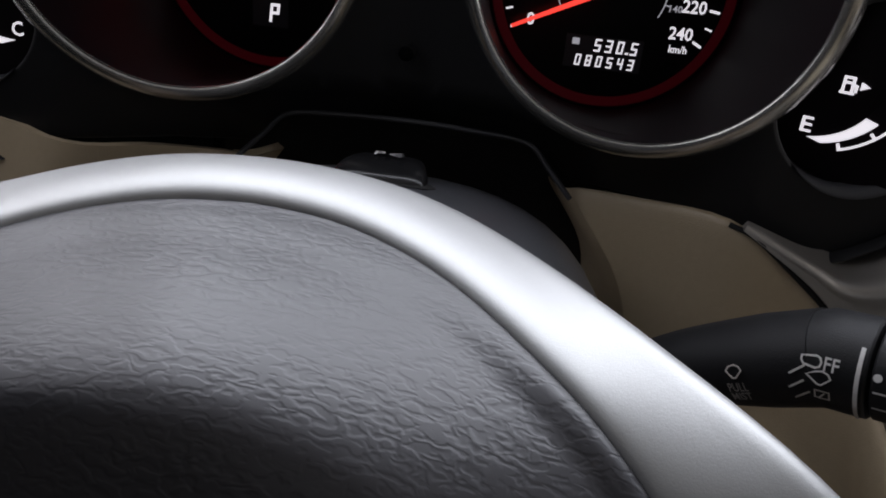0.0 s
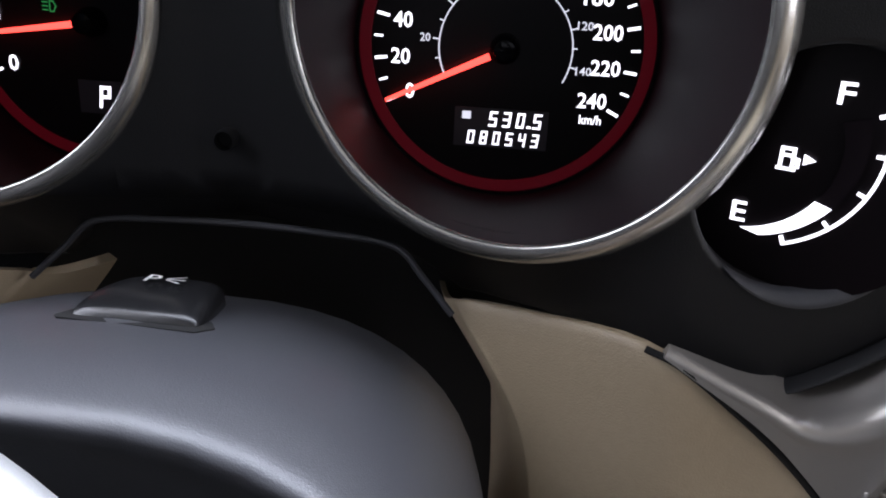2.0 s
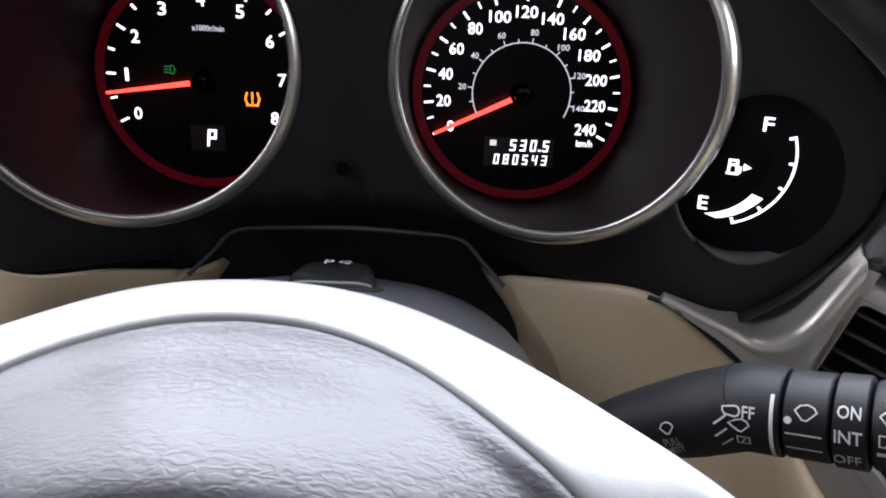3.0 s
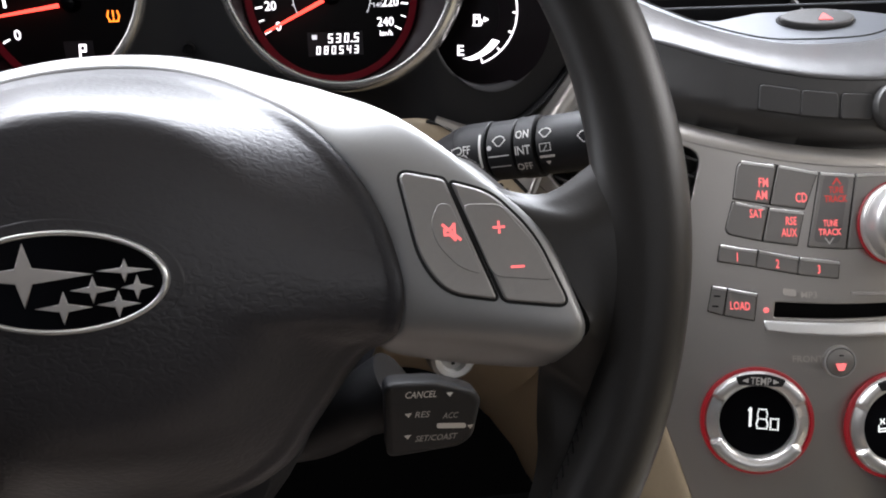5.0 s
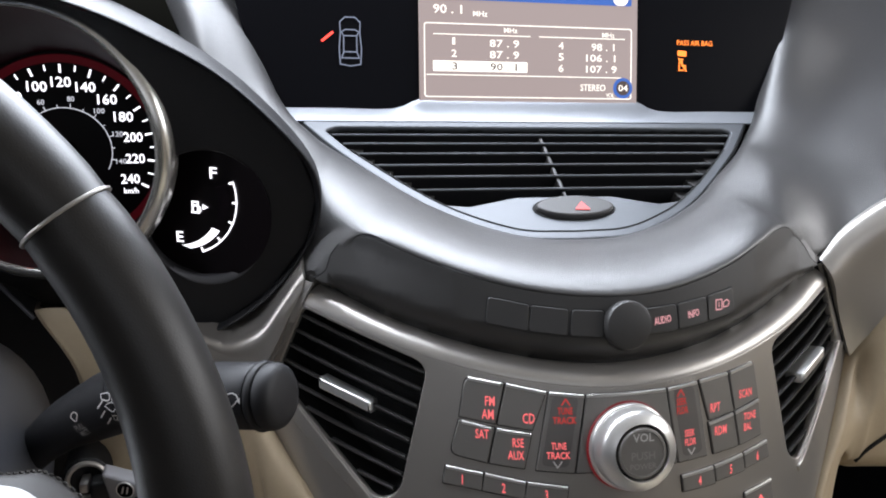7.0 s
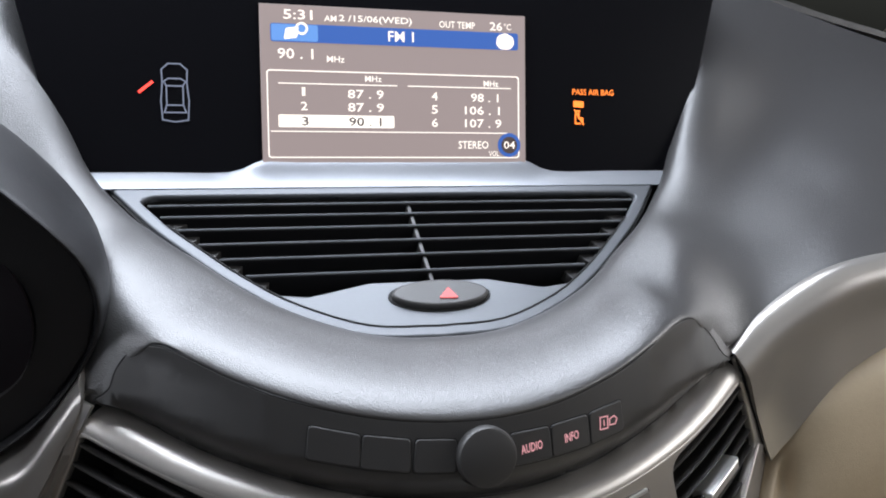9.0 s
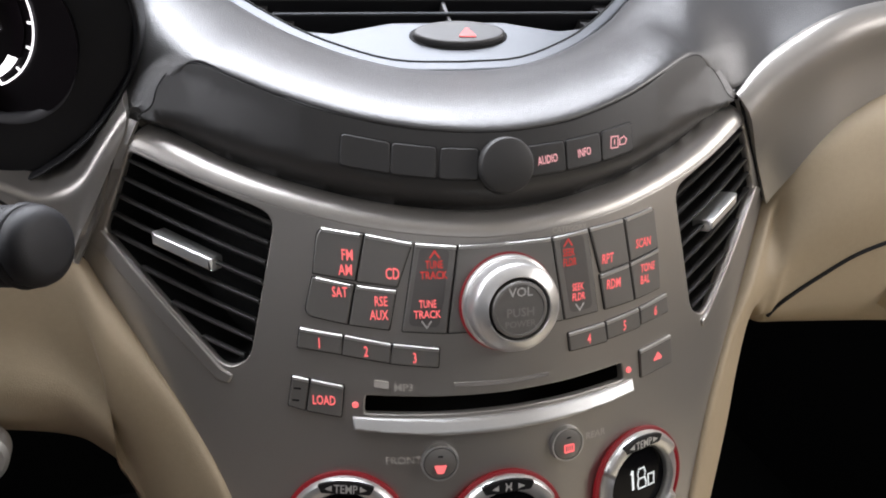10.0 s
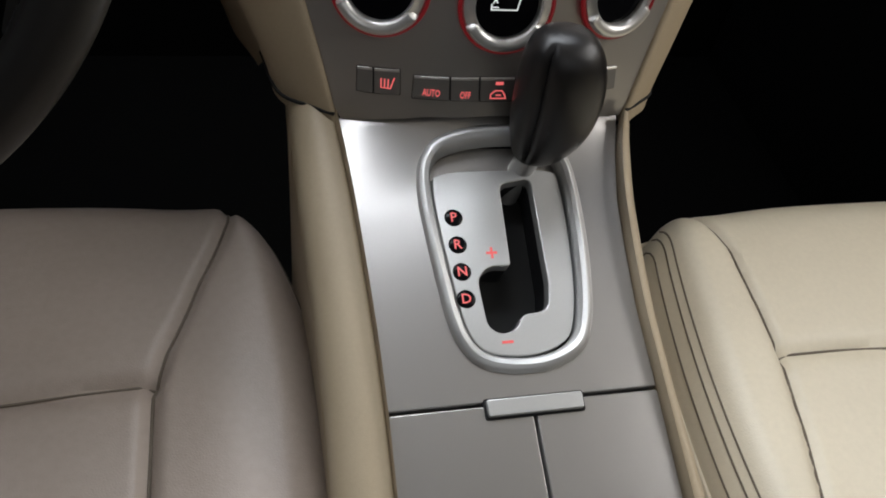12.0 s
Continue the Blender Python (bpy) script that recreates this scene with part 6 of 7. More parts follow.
part("symbol", join(word("P", onsw, -0.0026, -0.002, 0.0056, 0.0036, 0.0004), strokes([[(-.1, .1), (.6, .5)], [(0, 0), (.7, 0)], [(-.1, -.1), (.6, -.5)]], onsw, 0.0016, -0.002, 0.0056, 0.0005, 0.0004)), DIMW, switch)
rec = [(-0.3880, 0.0580), (-0.3865, 0.0562), (-0.353, 0.0556), (-0.3500, 0.0605), (-0.3525, 0.065), (-0.3865, 0.064)]
part("switch_slot", slab(rec, lambda x, y, h: Vector((x, y, 0.7806 + h - 0.19 * (y - 0.06) - 1.6 * (x + 0.3733) ** 2)), -0.003, 0.0006, 0.0), DARK, column)

# wiper stalk
stalk = thing("wiper_stalk", "black wiper control stalk with white markings", "control stalk")
SP = [(-0.306, 0.066, 0.694), (-0.291, 0.057, 0.710), (-0.276, 0.0475, 0.7275), (-0.264, 0.0395, 0.7390), (-0.250, 0.029, 0.750), (-0.232, 0.0145, 0.764)]
STALK = [Vector(p) for p in (SP[4], SP[5], (-0.208, -0.002, 0.7695), (-0.1715, -0.0263, 0.778))]


def along(a):
    """Point and direction of the stalk's axis, a metres out from the start of its sleeves."""
    k = (STALK[2] - STALK[1]).length
    i, a = (0, a + (STALK[1] - STALK[0]).length) if a < 0 else (1, a) if a < k else (2, a - k)
    d = (STALK[i + 1] - STALK[i]).normalized()
    return STALK[i] + d * a, d


part("arm", tube(spline(SP, 5), [0.006 + 0.0078 * min(1, i / 22) for i in range(26)], 28), BLACK, stalk, "black tapered arm", 60)
for a0, a1, rad in ((-0.001, 0.0128, 0.0139), (0.0133, 0.0262, 0.0134), (0.0268, 0.0358, 0.0139), (0.0363, 0.0635, 0.0130)):
    ends = [along(a0 + (a1 - a0) * k)[0] for k in (0, 0.02, 0.06, 0.35, 0.65, 0.94, 0.98, 1)]
    part("sleeve", tube(ends, [rad - 0.0022, rad - 0.0005, rad, rad, rad, rad, rad - 0.0005, rad - 0.0022], 32), BLACK, stalk, "black switch sleeve")
ends = [along(a)[0] for a in (0.0635, 0.0638, 0.0643, 0.0652, 0.0662, 0.0669, 0.0673, 0.0678, 0.0700, 0.0721, 0.0736, 0.0743)]
part("end_cap", tube(ends, [0.0114, 0.0120, 0.0134, 0.0137, 0.0135, 0.0130, 0.0118, 0.0128, 0.0130, 0.0122, 0.0106, 0.0080], 32), BLACK, stalk, "rounded end knob with a groove")


def on_stalk(a, b, h=0.0):
    """a along the stalk from its sleeves, b round it from the side that faces the driver."""
    base, d = along(a)
    side = d.cross(Vector((0, 0.25, 1))).normalized()
    up = side.cross(d).normalized()
    rr = (0.0141 if a < 0.0130 or 0.0265 < a < 0.0360 else 0.0136 if a < 0.0265 else 0.0132) + h
    return base + side * rr * math.cos(b / 0.014) + up * rr * math.sin(b / 0.014)


for s, a, b, hi, wd, m in (("OFF", 0.0024, 0.0014, 0.0038, 0.0074, DIMW), ("INT", 0.0312, -0.0015, 0.0038, 0.0070, DIMW), ("ON", 0.0312, 0.0055, 0.0038, 0.0060, DIMW), ("OFF", 0.0308, -0.0090, 0.0036, 0.0070, FAINT), ("PULL", -0.0215, -0.0060, 0.0028, 0.006, GREYP), ("MIST", -0.0215, -0.0092, 0.0028, 0.006, GREYP)):
    part("lettering", word(s, on_stalk, a, b, hi, wd, 0.0002), m, stalk)
fan = [(-.6, .12), (-.32, .44), (.08, .54), (.42, .40), (.6, .10), (.08, -.42), (-.18, -.40)]
for a, b, q, m in ((0.0020, -0.0030, 0.0046, DIMW), (0.0200, 0.0035, 0.0054, DIMW), (0.0415, 0.0050, 0.0050, DIMW), (-0.0215, -0.0015, 0.0044, FAINT), (0.0594, 0.0010, 0.0060, DIMW)):
    rim_pts = [(a + q * x, b + q * y) for x, y in reversed(fan)]
    part("symbol", slab(rim_pts, on_stalk, 0, 0.0002, 0, [inset(rim_pts, 0.0004)]), m, stalk)
square = [[(-.5, -.35), (-.5, .35), (.5, .35), (.5, -.35), (-.5, -.35)], [(-.2, -.35), (.15, .15)]]
part("symbol", strokes(square, on_stalk, 0.0412, -0.0015, 0.0048, 0.0004, 0.0002), DIMW, stalk)
part("symbol", strokes(square, on_stalk, 0.0026, -0.0078, 0.0036, 0.0004, 0.0002), FAINT, stalk)
part("print_bar", strokes([[(-.5, 0), (.5, 0)]], on_stalk, 0.0416, -0.0058, 0.0056, 0.0012, 0.0002), FAINT, stalk)
part("arrow", slab([(0.0634, 0.0022), (0.0620, 0.0010), (0.0634, -0.0002)], on_stalk, 0, 0.0002, 0), DIMW, stalk)
part("arrow", slab([(0.0404, -0.0084), (0.0426, -0.0084), (0.0415, -0.0104)], on_stalk, 0, 0.0002, 0), FAINT, stalk)
part("dot_mark", slab([(0.0152 + 0.0011 * x, 0.0010 + 0.0011 * y) for x, y in ring_pts(0, 0, 1, 1, 16)], on_stalk, 0, 0.0002, 0), DIMW, stalk)
for a, b, m in ((-0.0028, -0.0012, DIMW), (-0.0040, -0.0052, DIMW), (-0.0036, -0.0088, FAINT)):
    part("symbol", strokes([[(-.5, -.2), (.5, .2)]], on_stalk, a, b, 0.0042, 0.0006, 0.0002), m, stalk)
for b in (-0.0030, -0.0080):
    part("symbol", strokes([[(-.5, 0), (.5, 0)]], on_stalk, 0.0195, b, 0.0095, 0.0005, 0.0002), DIMW, stalk)
for k in range(10):
    part("symbol", strokes([[(0, -.45), (0, .45)]], on_stalk, 0.0107, 0.0065 - 0.0024 * k, 0.0018, 0.0011, 0.0002), DIMW if k < 7 else FAINT, stalk)

# cruise control stalk
cruise = thing("cruise_stalk", "black cruise control stalk under the wheel spoke", "control stalk")


def on_cruise(x, z, h=0.0):
    return Vector((x, -0.062 - 0.25 * (z - 0.67) - 0.28 * (-0.26 - x) - h * 0.95, z + h * 0.25))


CP = rounded(mm([(-283, 696), (-262, 691.5), (-245.5, 682), (-241.5, 676), (-245, 655), (-251, 651.5), (-283, 655.5)]), 0.005, 5)
part("paddle", slab(CP, on_cruise, -0.016, 0.0, 0.003), BLACK, cruise, "black paddle with white lettering")
part("arm", tube(spline([(-0.276, -0.034, 0.674), (-0.292, -0.030, 0.662), (-0.316, -0.016, 0.644), (-0.350, 0.010, 0.628)], 5), [0.017] * 5 + [0.0155] * 11, 20, (1, 0.9)), BLACK, cruise)
for s, x, z, hi, wd in (("CANCEL", -268, 686.5, 0.0034, 0.0135), ("RES", -267.5, 675.8, 0.0032, 0.0062), ("ACC", -255.5, 671.6, 0.0032, 0.0066), ("SET/COAST", -261.5, 661.2, 0.0033, 0.0185)):
    part("lettering", word(s, on_cruise, x / 1000, z / 1000, hi, wd, 0.0004, -13), FAINT if s == "CANCEL" else GREYP, cruise)
part("cruise_mark", slab(rounded([(-0.2615, 0.6690), (-0.2485, 0.6650), (-0.2485, 0.6622), (-0.2615, 0.6662)], 0.0013, 3), on_cruise, 0, 0.0004, 0), FAINT, cruise)
for x, z, m in ((-256, 683.2, DIMW), (-273.5, 677.2, FAINT), (-274, 665.5, FAINT), (-246.5, 662.5, FAINT)):
    part("arrow", slab([(x / 1000 - 0.0014, z / 1000 + 0.001), (x / 1000 + 0.0014, z / 1000 + 0.0006), (x / 1000, z / 1000 - 0.0014)], on_cruise, 0, 0.0004, 0), m, cruise)
socket = thing("dash_socket", "round bright-rimmed socket set in the beige lower dash", "socket")
im = Matrix.Translation((-0.2375, 0.070, 0.6345)) @ pose(0, 0, 0, 82, 0, 8)
part("ring", lathe([(0.0075, 0.006), (0.0085, 0.010), (0.0115, 0.0105), (0.0135, 0.008), (0.014, -0.004)], im, 36), SILVER_L, socket, "bright metal ring")
part("cap", lathe([(0.0078, 0.006), (0.0, 0.006)], im, 24), SILVER_L, socket)
part("slot", slab([(-0.001, -0.005), (0.001, -0.005), (0.001, 0.005), (-0.001, 0.005)], lambda a, b, h: im @ Vector((a, b, 0.0062 + h)), 0, 0.0004, 0), DARK, socket)
ign = thing("ignition_lock", "black ignition lock with a pale metal ring beside the column", "ignition lock")
im = Matrix.Translation((-0.2675, 0.080, 0.6870)) @ pose(0, 0, 0, 84, 0, 6)
part("barrel", lathe([(0.0115, -0.030), (0.0115, 0.0010), (0.0100, 0.0024), (0.0072, 0.0020), (0.0, -0.0010)], im, 36), BLACK, ign, "black lock barrel")
part("ring", lathe([(0.0078, 0.0020), (0.0080, 0.0034), (0.0092, 0.0038), (0.0102, 0.0030), (0.0104, 0.0015)], im, 40), SILVER, ign, "pale metal ring")
key = thing("car_key", "grey plastic car key with a red button, turned in the lock", "key")


def on_key(x, z, h=0.0):
    return Vector((x, 0.064 - 0.25 * (x + 0.25) - h, z))


head = part("head", slab(rounded(mm([(-258.5, 697), (-236.5, 691.5), (-234.2, 689), (-236.5, 677), (-240.4, 668.5), (-246, 672), (-254.5, 679)]), [0.003, 0.003, 0.003, 0.004, 0.004, 0.004, 0.004], 4), on_key, -0.010, 0.0, 0.0016, cell=0.006), KEYGREY, key, "grey plastic key head")
part("badge", slab(ring_pts(-0.2471, 0.6887, 0.0042, 0.0042, 28), on_key, -0.001, 0.0006, 0.0003), GLOSS, head, "round black badge with plain silver shapes")
part("badge_ring", slab(ring_pts(-0.2471, 0.6887, 0.0044, 0.0044, 28), on_key, -0.001, 0.0008, 0.0002, [ring_pts(-0.2471, 0.6887, 0.0039, 0.0039, 28)]), BRIGHT, head)
for dx in (-0.0012, 0.0010):
    part("badge_shape", slab(rounded([(-0.2478 + dx, 0.6868), (-0.2470 + dx, 0.6868), (-0.2462 + dx, 0.6906), (-0.2470 + dx, 0.6906)], 0.0003, 2), on_key, 0.0004, 0.0008, 0), STAR, head)
part("red_button", slab(rounded(mm([(-242.4, 684.4), (-239.6, 684.4), (-241.4, 674.2), (-244.4, 674.2)]), 0.0013, 4), on_key, -0.001, 0.0007, 0.0004), KEYRED, head, "pale red button in a dark slot")
part("button_slot", slab(rounded(mm([(-243, 685.2), (-239, 685.2), (-240.8, 673.4), (-245, 673.4)]), 0.0018, 4), on_key, -0.001, 0.0003, 0.0001), DARK, head)
part("neck", block(-0.264, -0.252, 0.066, 0.076, 0.682, 0.692, 0.002), BLACK, key)
part("blade", block(-0.2695, -0.2655, 0.070, 0.084, 0.6845, 0.6895, 0.0005), SILVER, key)

# ---- instrument cluster ----
cluster = thing("instrument_cluster", "black instrument cluster with two red-lit round gauges", "instrument cluster")


def on_dial(x, z, h=0.0):
    return Vector((x, 0.215 - h, z))


def on_front(x, z, h=0.0):
    d = abs(x + 0.3735)
    s = min(1.0, max(0.0, (0.1385 - d) / 0.06))
    return Vector((x, max(0.102, 0.1381 - 0.27 * d) - h - 0.08 * (z - 0.85) + s * 1.1 * max(0.0, 0.7875 - z), z))


SPEEDO, TACHO = (-0.2887, 0.8514), (-0.4583, 0.8514)
FUEL, TEMPG = (-0.2055, 0.816), (-0.5435, 0.816)
def small_hole(c, flip, rx=0.031, rz=0.034, clear=0.0671):
    """The recess of a small gauge, its inner side following the ring of the dial beside it."""
    big = SPEEDO if flip > 0 else TACHO
    out = []
    for x, z in ring_pts(0, 0, rx, rz, 56):
        p = Vector((c[0] + flip * x - big[0], c[1] + z - big[1]))
        if p.length < clear:
            p = p.normalized() * clear
        out.append((big[0] + p.x, big[1] + p.y))
    return out


half_front = [(-148.5, 826), (-154, 801), (-173, 774), (-196, 757), (-214, 751), (-236, 761), (-272, 757.5), (-299, 750), (-309, 762), (-320, 773), (-340, 774.5), (-373.5, 775)]
upper = [(-158, 851), (-192, 885), (-225, 904), (-262, 919), (-320, 932), (-373.5, 936)]
left = lambda q: [(-747 - a, b) for a, b in q]
front = mm(half_front + left(half_front[:-1])[::-1] + left(upper[:-1]) + upper[::-1])
part("housing", slab(front, on_front, -0.012, 0.0, 0.002, [ring_pts(*SPEEDO, 0.0662, None, 64), ring_pts(*TACHO, 0.0662, None, 64), small_hole(FUEL, 1), small_hole(TEMPG, -1)], 0.012), BLACK, cluster)
edge = mm(half_front[:4] + upper[:5])
edge_r = spline([(*p, 0) for p in mm([(-214, 751), (-196, 757), (-173, 774), (-154, 801), (-148.5, 826), (-158, 851), (-192, 885), (-225, 904), (-262, 919), (-320, 932), (-373.5, 936)])], 5)
for sx in (1, -1):
    hood = []
    for p in edge_r:
        x = p.x if sx > 0 else -0.747 - p.x
        cx = -0.3735
        ux, uz = (x - cx), (p.y - 0.80)
        L = math.hypot(ux, uz)
        ux, uz = ux / L, uz / L
        zz = max(0.0, min(1.0, (p.y - 0.80) / 0.06))
        hood.append([(x - ux * 0.003, 0.116, p.y - uz * 0.003), (x - ux * 0.002, 0.108 - 0.012 * zz, p.y - uz * 0.002), (x, 0.104 - 0.014 * zz, p.y), (x + ux * 0.0015, 0.107 - 0.010 * zz, p.y + uz * 0.0015), (x + ux * 0.002, 0.125, p.y + uz * 0.003), (x - ux * 0.004, 0.165, p.y + uz * 0.004), (x - ux * 0.015, 0.23, p.y + uz * 0.006)])
    part("hood", loft(hood, 1, 4), BLACK, cluster, "black brow round the gauges", 60)
arch = spline([(-0.300, 0.140, 0.752), (-0.311, 0.1445, 0.763), (-0.3215, 0.1465, 0.7725), (-0.345, 0.1475, 0.7745), (-0.3735, 0.148, 0.7752), (-0.402, 0.1475, 0.7745), (-0.4255, 0.1465, 0.7725), (-0.436, 0.1445, 0.763), (-0.447, 0.140, 0.752)], 5)
# lighter than the housing: the lip's thin highlight is put into its colour
part("column_arch", tube(arch, 0.0012, 10), COWL, cluster, "thin dark lip arching over the column")

DIALS = ((-0.2910, 0.8315), (-0.4560, 0.8315))
LENS = mat("dark_gauge_face", (0.006, 0.004, 0.005), 0.3, 0, 0.0, spec=0.2)
TUBEM = mat("dark_gauge_tube", (0.008, 0.004, 0.007), 0.5, 0, 0.0, spec=0.2)
RINGM = mat("brushed_ring_metal", (0.62, 0.61, 0.58), 0.26, 0.9, 0.0)
for (cx, cz), (dx, dz) in ((SPEEDO, DIALS[0]), (TACHO, DIALS[1])):
    ringm = Matrix.Translation(on_front(cx, cz)) @ pose(0, 0, 0, 90 + 1.5, 0, -15.3 if cx > -0.37 else 15.3)
    part("bezel_ring", lathe([(0.0640, -0.0003), (0.0640, 0.0010), (0.0642, 0.0017), (0.0650, 0.0020), (0.0662, 0.0017), (0.0674, 0.0012), (0.0692, -0.0002), (0.0706, -0.0022), (0.0714, -0.0048), (0.0716, -0.010)], ringm, 96), RINGM, cluster, "brushed silver gauge ring", 60)
    circ = lambda f, h=0.0: [f(math.cos(a), math.sin(a)) for a in (2 * math.pi * k / 64 for k in range(64))]
    ra, rb = circ(lambda c, q: ringm @ Vector((0.0640 * c, 0.0640 * q, -0.0003))), circ(lambda c, q: on_dial(dx + 0.0585 * c, dz + 0.0585 * q))
    part("gauge_tube", grid([ra, [p.lerp(q, 0.5) * 1.0 for p, q in zip(ra, rb)], rb], close=True), TUBEM, cluster, "", 60)
    part("dial_face", slab(ring_pts(dx, dz, 0.0595), on_dial, -0.003, 0.0, 0.0005), LENS, cluster)
    part("light_ring", slab(ring_pts(dx, dz, 0.0568, None, 64), on_dial, 0.0002, 0.0008, 0.0001, [ring_pts(dx, dz, 0.0522, None, 64)]), REDRING, cluster, "glowing dark red ring round the dial")
    part("needle_hub", lathe([(0, 0.011), (0.004, 0.010), (0.0058, 0.004), (0.0058, 0)], Matrix.Translation(on_dial(dx, dz)) @ pose(0, 0, 0, 90, 0, 0), 24), GLOSS, cluster)


def tick(c, ang, r0, r1, w, m, name="tick"):
    a = radians(ang)
    d, n = Vector((math.cos(a), math.sin(a))), Vector((-math.sin(a), math.cos(a))) * w / 2
    q = [(c[0] + d.x * k + s * n.x, c[1] + d.y * k + s * n.y) for k, s in ((r0, -1), (r1, -1), (r1, 1), (r0, 1))]
    part(name, slab(q, on_dial, 0.0002, 0.0006, 0), m, cluster)


def needle(c, ang):
    a = radians(ang)
    d, n = Vector((math.cos(a), math.sin(a))), Vector((-math.sin(a), math.cos(a)))
    q = [(c[0] + d.x * k + s * n.x, c[1] + d.y * k + s * n.y) for k, s in ((0.0062, -0.0013), (0.0500, -0.0007), (0.0500, 0.0007), (0.0062, 0.0013))]
    part("needle", slab(q, on_dial, 0.006, 0.0072, 0.0003), NEEDLE, cluster, "glowing red needle")


for k in range(25):
    ang = 207 - 234 * k / 24
    tick(DIALS[0], ang, 0.0462 if k % 2 == 0 else 0.0476, 0.0510, 0.0011 if k % 2 == 0 else 0.0008, WHITE)
    if k % 2 == 0:
        s = str(k * 10)
        rr = 0.0408 - (0.0018 if len(s) > 2 else 0) * abs(math.cos(radians(ang)))
        part("numeral", word(s, on_dial, DIALS[0][0] + rr * math.cos(radians(ang)), DIALS[0][1] + rr * math.sin(radians(ang)), 0.0060, 0.0037 * len(s), 0.0006), WHITE, cluster)
for k in range(15):
    ang = 207 - 234 * (k * 10 * 1.609 / 240)
    tick(DIALS[0], ang, 0.0258, 0.0274 if k % 2 else 0.0282, 0.0005, DIMLIT)
    if k % 2 == 0 and k:
        s = str(k * 10)
        part("numeral", word(s, on_dial, DIALS[0][0] + 0.0312 * math.cos(radians(ang)), DIALS[0][1] + 0.0312 * math.sin(radians(ang)), 0.0032, 0.0020 * len(s), 0.0006), DIMLIT, cluster)
part("scale_line", slab(arc(*DIALS[0], 0.0259, 0.0259, 207, -27, 60) + arc(*DIALS[0], 0.0254, 0.0254, -27, 207, 60), on_dial, 0.0002, 0.0006, 0), DIMLIT, cluster)
for k in range(17):
    ang = 207 - 234 * k / 16
    hot = k >= 13
    tick(DIALS[1], ang, 0.0462 if k % 2 == 0 else 0.0476, 0.0510, 0.0011, NEEDLE if hot else WHITE)
    if k % 2 == 0:
        part("numeral", word(str(k // 2), on_dial, DIALS[1][0] + 0.0404 * math.cos(radians(ang)), DIALS[1][1] + 0.0404 * math.sin(radians(ang)), 0.0066, 0.0018 if k == 2 else 0.0042, 0.0006), WHITE, cluster)
part("lettering", word("x1000r/min", on_dial, DIALS[1][0] + 0.003, DIALS[1][1] + 0.0265, 0.0030, 0.0165, 0.0006), DIMLIT, cluster)
part("lettering", word("km/h", on_dial, DIALS[0][0] + 0.0350, DIALS[0][1] - 0.0252, 0.0036, 0.0085, 0.0006), WHITE, cluster)
needle(DIALS[0], 206)
needle(DIALS[1], 188.5)
LCDBACK = mat("dim_lcd_window", (0.035, 0.028, 0.036), 0.4, 0, 0.0)
odo = part("odometer", slab(mm([(-309, 792.5), (-272, 792.5), (-272, 808), (-309, 808)]), on_dial, 0.0, 0.0005, 0), LCDBACK, cluster, "small lit trip and distance display")
for k, ch in enumerate("5305"):
    part("digit", segments(ch, on_dial, -0.2935 + 0.0054 * k + (0.0012 if k == 3 else 0), 0.8040, 0.0052, 0.0008, 0.0007), WHITE, odo)
part("decimal_point", strokes([[(-.3, 0), (.3, 0)]], on_dial, -0.2795, 0.8016, 0.0012, 0.0009, 0.0007), WHITE, odo)
for k, ch in enumerate("080543"):
    part("digit", segments(ch, on_dial, -0.3020 + 0.0051 * k, 0.7963, 0.0046, 0.0007, 0.0007), WHITE, odo)
part("trip_mark", slab(mm([(-306, 803.5), (-302.6, 803.5), (-302.6, 806.5), (-306, 806.5)]), on_dial, 0.0006, 0.0008, 0), DIMLIT, odo)
gear = part("gear_display", slab(mm([(-465, 794.5), (-447, 794.5), (-447, 808), (-465, 808)]), on_dial, 0.0, 0.0005, 0), LCDBACK, cluster, "small lit gear display")
part("letter", segments("P", on_dial, -0.4535, 0.8015, 0.0078, 0.0013, 0.0007), WHITE, gear)
part("tyre_lamp", strokes([[(-.4, -.5), (-.6, 0), (-.45, .5)], [(.4, -.5), (.6, 0), (.45, .5)], [(-.45, -.5), (.45, -.5)], [(0, -.25), (0, -.3)], [(0, 0), (0, .5)]], on_dial, -0.4315, 0.8228, 0.0062, 0.0010, 0.0007), AMBER, cluster, "amber tyre pressure lamp")
part("light_lamp", strokes([[(-.6, .3), (-.2, .3)], [(-.6, 0), (-.2, 0)], [(-.6, -.3), (-.2, -.3)], [(0, .4), (.3, .4), (.5, 0), (.3, -.4), (0, -.4), (0, .4)]], on_dial, -0.4735, 0.8365, 0.0050, 0.0006, 0.0007), GREENL, cluster)


def on_small(x, z, h=0.0):
    d = abs(x + 0.3735)
    return Vector((x, 0.1208 - 0.5 * (d - 0.1535) - h * 0.9, z))


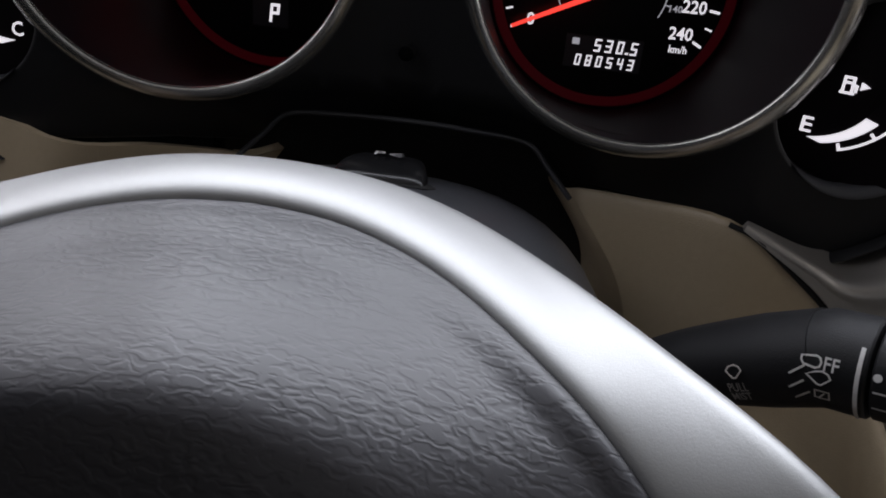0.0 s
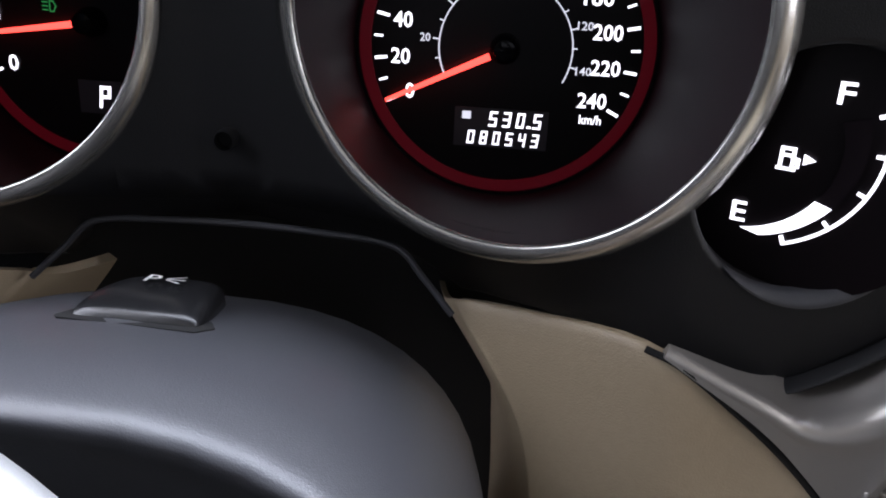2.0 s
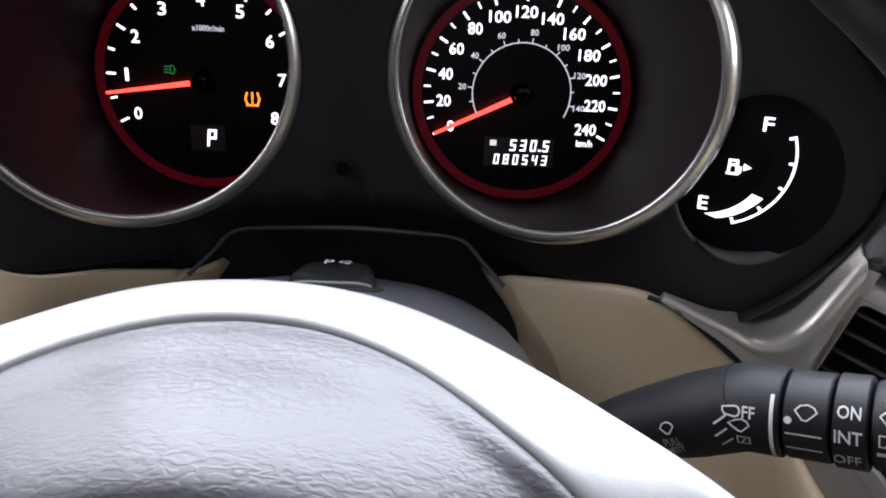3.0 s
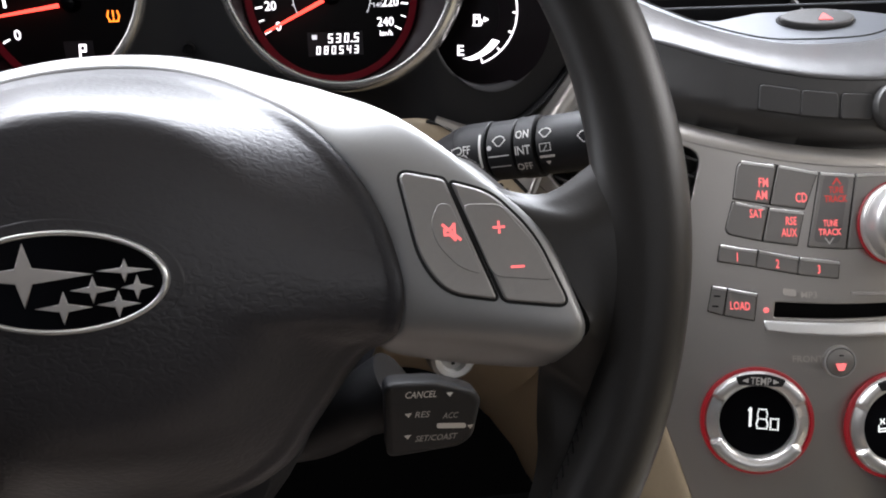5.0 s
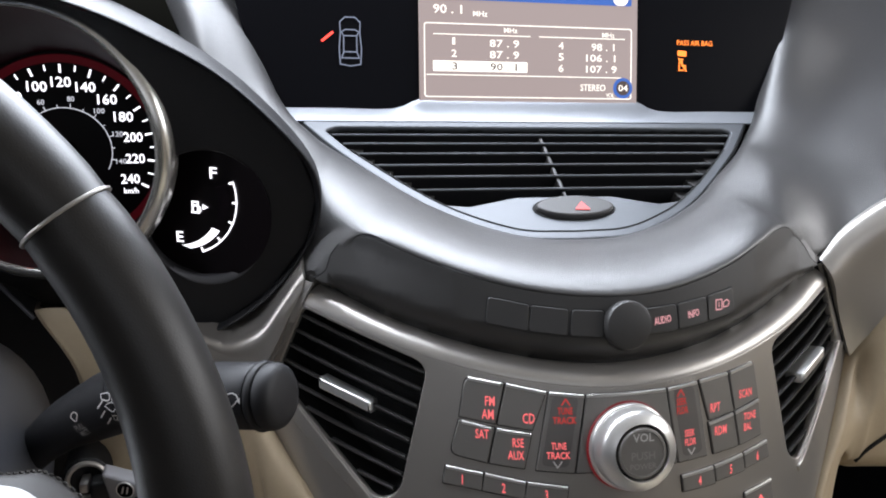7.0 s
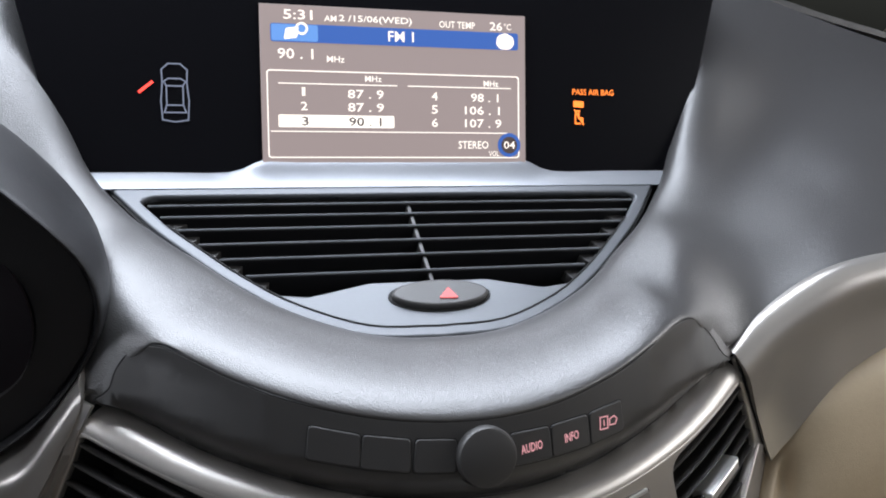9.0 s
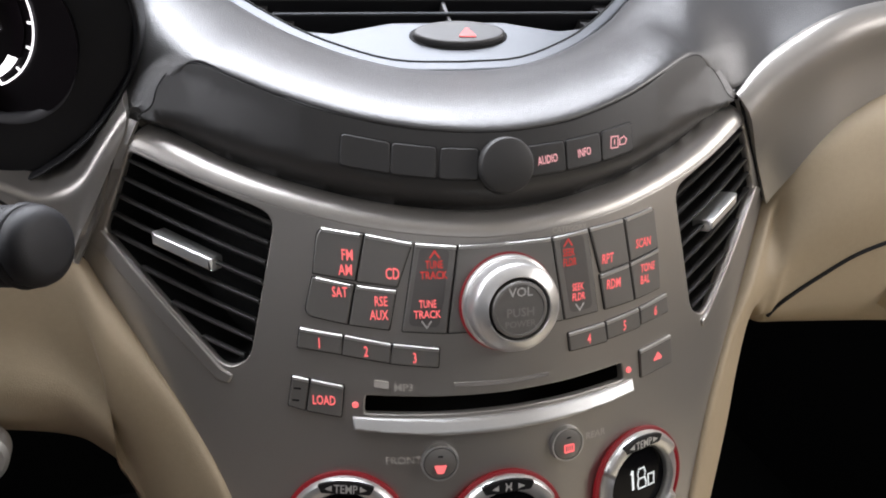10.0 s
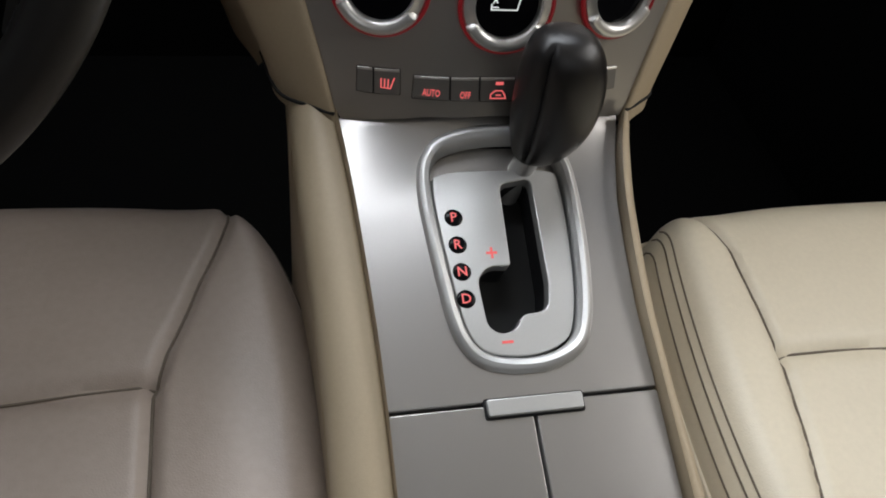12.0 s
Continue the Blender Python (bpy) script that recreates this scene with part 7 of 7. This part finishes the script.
def small_gauge(cx, flip, a, b, full):
    """The small bent bar gauge beside a dial."""
    f = lambda x: cx - flip * (x - 0.0) if flip < 0 else cx + x
    X = lambda x: cx + flip * x
    fc = cx + flip * 0.004
    part("gauge_face", slab(small_hole((cx, 0.816), flip, 0.0325, 0.036, 0.0690), on_small, -0.004, -0.0008, 0), LENS, cluster)
    lip = []
    for t in range(-128, -14, 6):
        # a chamfer that widens at the foot of the recess
        w = math.sin(math.pi * (t + 128) / 114)
        lip.append([on_front(cx + flip * (0.0311 + k * w) * math.cos(radians(t)), 0.816 + (0.0341 + k * w) * math.sin(radians(t)), hh) for k, hh in ((0.0036, -0.0006), (0.0034, 0.0007), (0.0020, 0.0009), (-0.0006, -0.0012 * w), (-0.0010, -0.006))])
    # grey on the black housing, so the crescent highlight shows in its colour
    part("gauge_rim", grid(lip), COWL, cluster, "dark chamfered lip under the small gauge", 60)
    c = (-0.0135, 0.8235)
    m2 = lambda pts: [(X(x), z) for x, z in pts]

    def bend(r0, r1, a0, a1, n=24):
        return [(c[0] + 0.029 * (r0 + (r1 - r0) * i / n) * math.cos(radians(a0 + (a1 - a0) * i / n)), c[1] + 0.031 * (r0 + (r1 - r0) * i / n) * math.sin(radians(a0 + (a1 - a0) * i / n))) for i in range(n + 1)]

    part("scale_line", slab(m2(bend(1.01, 1.01, 19, -69) + bend(0.985, 0.985, -69, 19)), on_small, 0.0, 0.0004, 0), WHITE, cluster)
    for t in (18, -2, -23, -45.5, -68):
        part("tick", slab(m2(bend(1.0, 1.0, t - 1, t + 1, 1) + bend(0.92, 0.92, t + 1, t - 1, 1)), on_small, 0.0002, 0.0006, 0), WHITE, cluster)
    part("bar_track", slab(m2(bend(0.86, 0.87, 18, -40) + bend(0.738, 0.66, -40, 18)), on_small, 0.0, 0.0003, 0), TUBEM, cluster)
    part("bar", slab(m2(bend(0.87, 0.905, full, -80) + bend(0.85, 0.738, -90, full - 4)), on_small, 0.0003, 0.0007, 0), WHITE, cluster, "lit white gauge bar")
    for s, x, z in ((a, -0.0144, 0.8016), (b, 0.0043, 0.8372)):
        part("lettering", word(s, on_small, X(x), z, 0.0058, 0.0036, 0.0004), WHITE, cluster)


small_gauge(FUEL[0], 1, "E", "F", -38)
small_gauge(TEMPG[0], -1, "C", "H", -38)
pump = [[(-.5, -.6), (-.5, .6), (.1, .6), (.1, -.6), (-.5, -.6)], [(-.4, .2), (0, .2)], [(.1, .1), (.35, .0), (.35, -.4)], [(-.6, -.6), (.2, -.6)]]
part("pump_sign", strokes(pump, on_small, -0.2102, 0.8184, 0.0046, 0.0009, 0.0005), WHITE, cluster)
part("pump_arrow", slab(mm([(-207.4, 820.3), (-207.4, 817.3), (-204.6, 818.8)]), on_small, 0.0002, 0.0006, 0), WHITE, cluster)
part("water_sign", strokes([[(0, .6), (0, -.2)], [(0, .3), (.3, .3)], [(0, 0), (.3, 0)], [(-.6, -.3), (-.3, -.2), (0, -.3), (.3, -.2), (.6, -.3)]], on_small, -0.5360, 0.818, 0.0065, 0.0008, 0.0005), WHITE, cluster)
part("trip_button", lathe([(0.003, 0.006), (0.0034, 0.005), (0.0034, -0.002)], Matrix.Translation(on_front(-0.3745, 0.8065)) @ pose(0, 0, 0, 90, 0, 0), 20), BLACK, cluster)
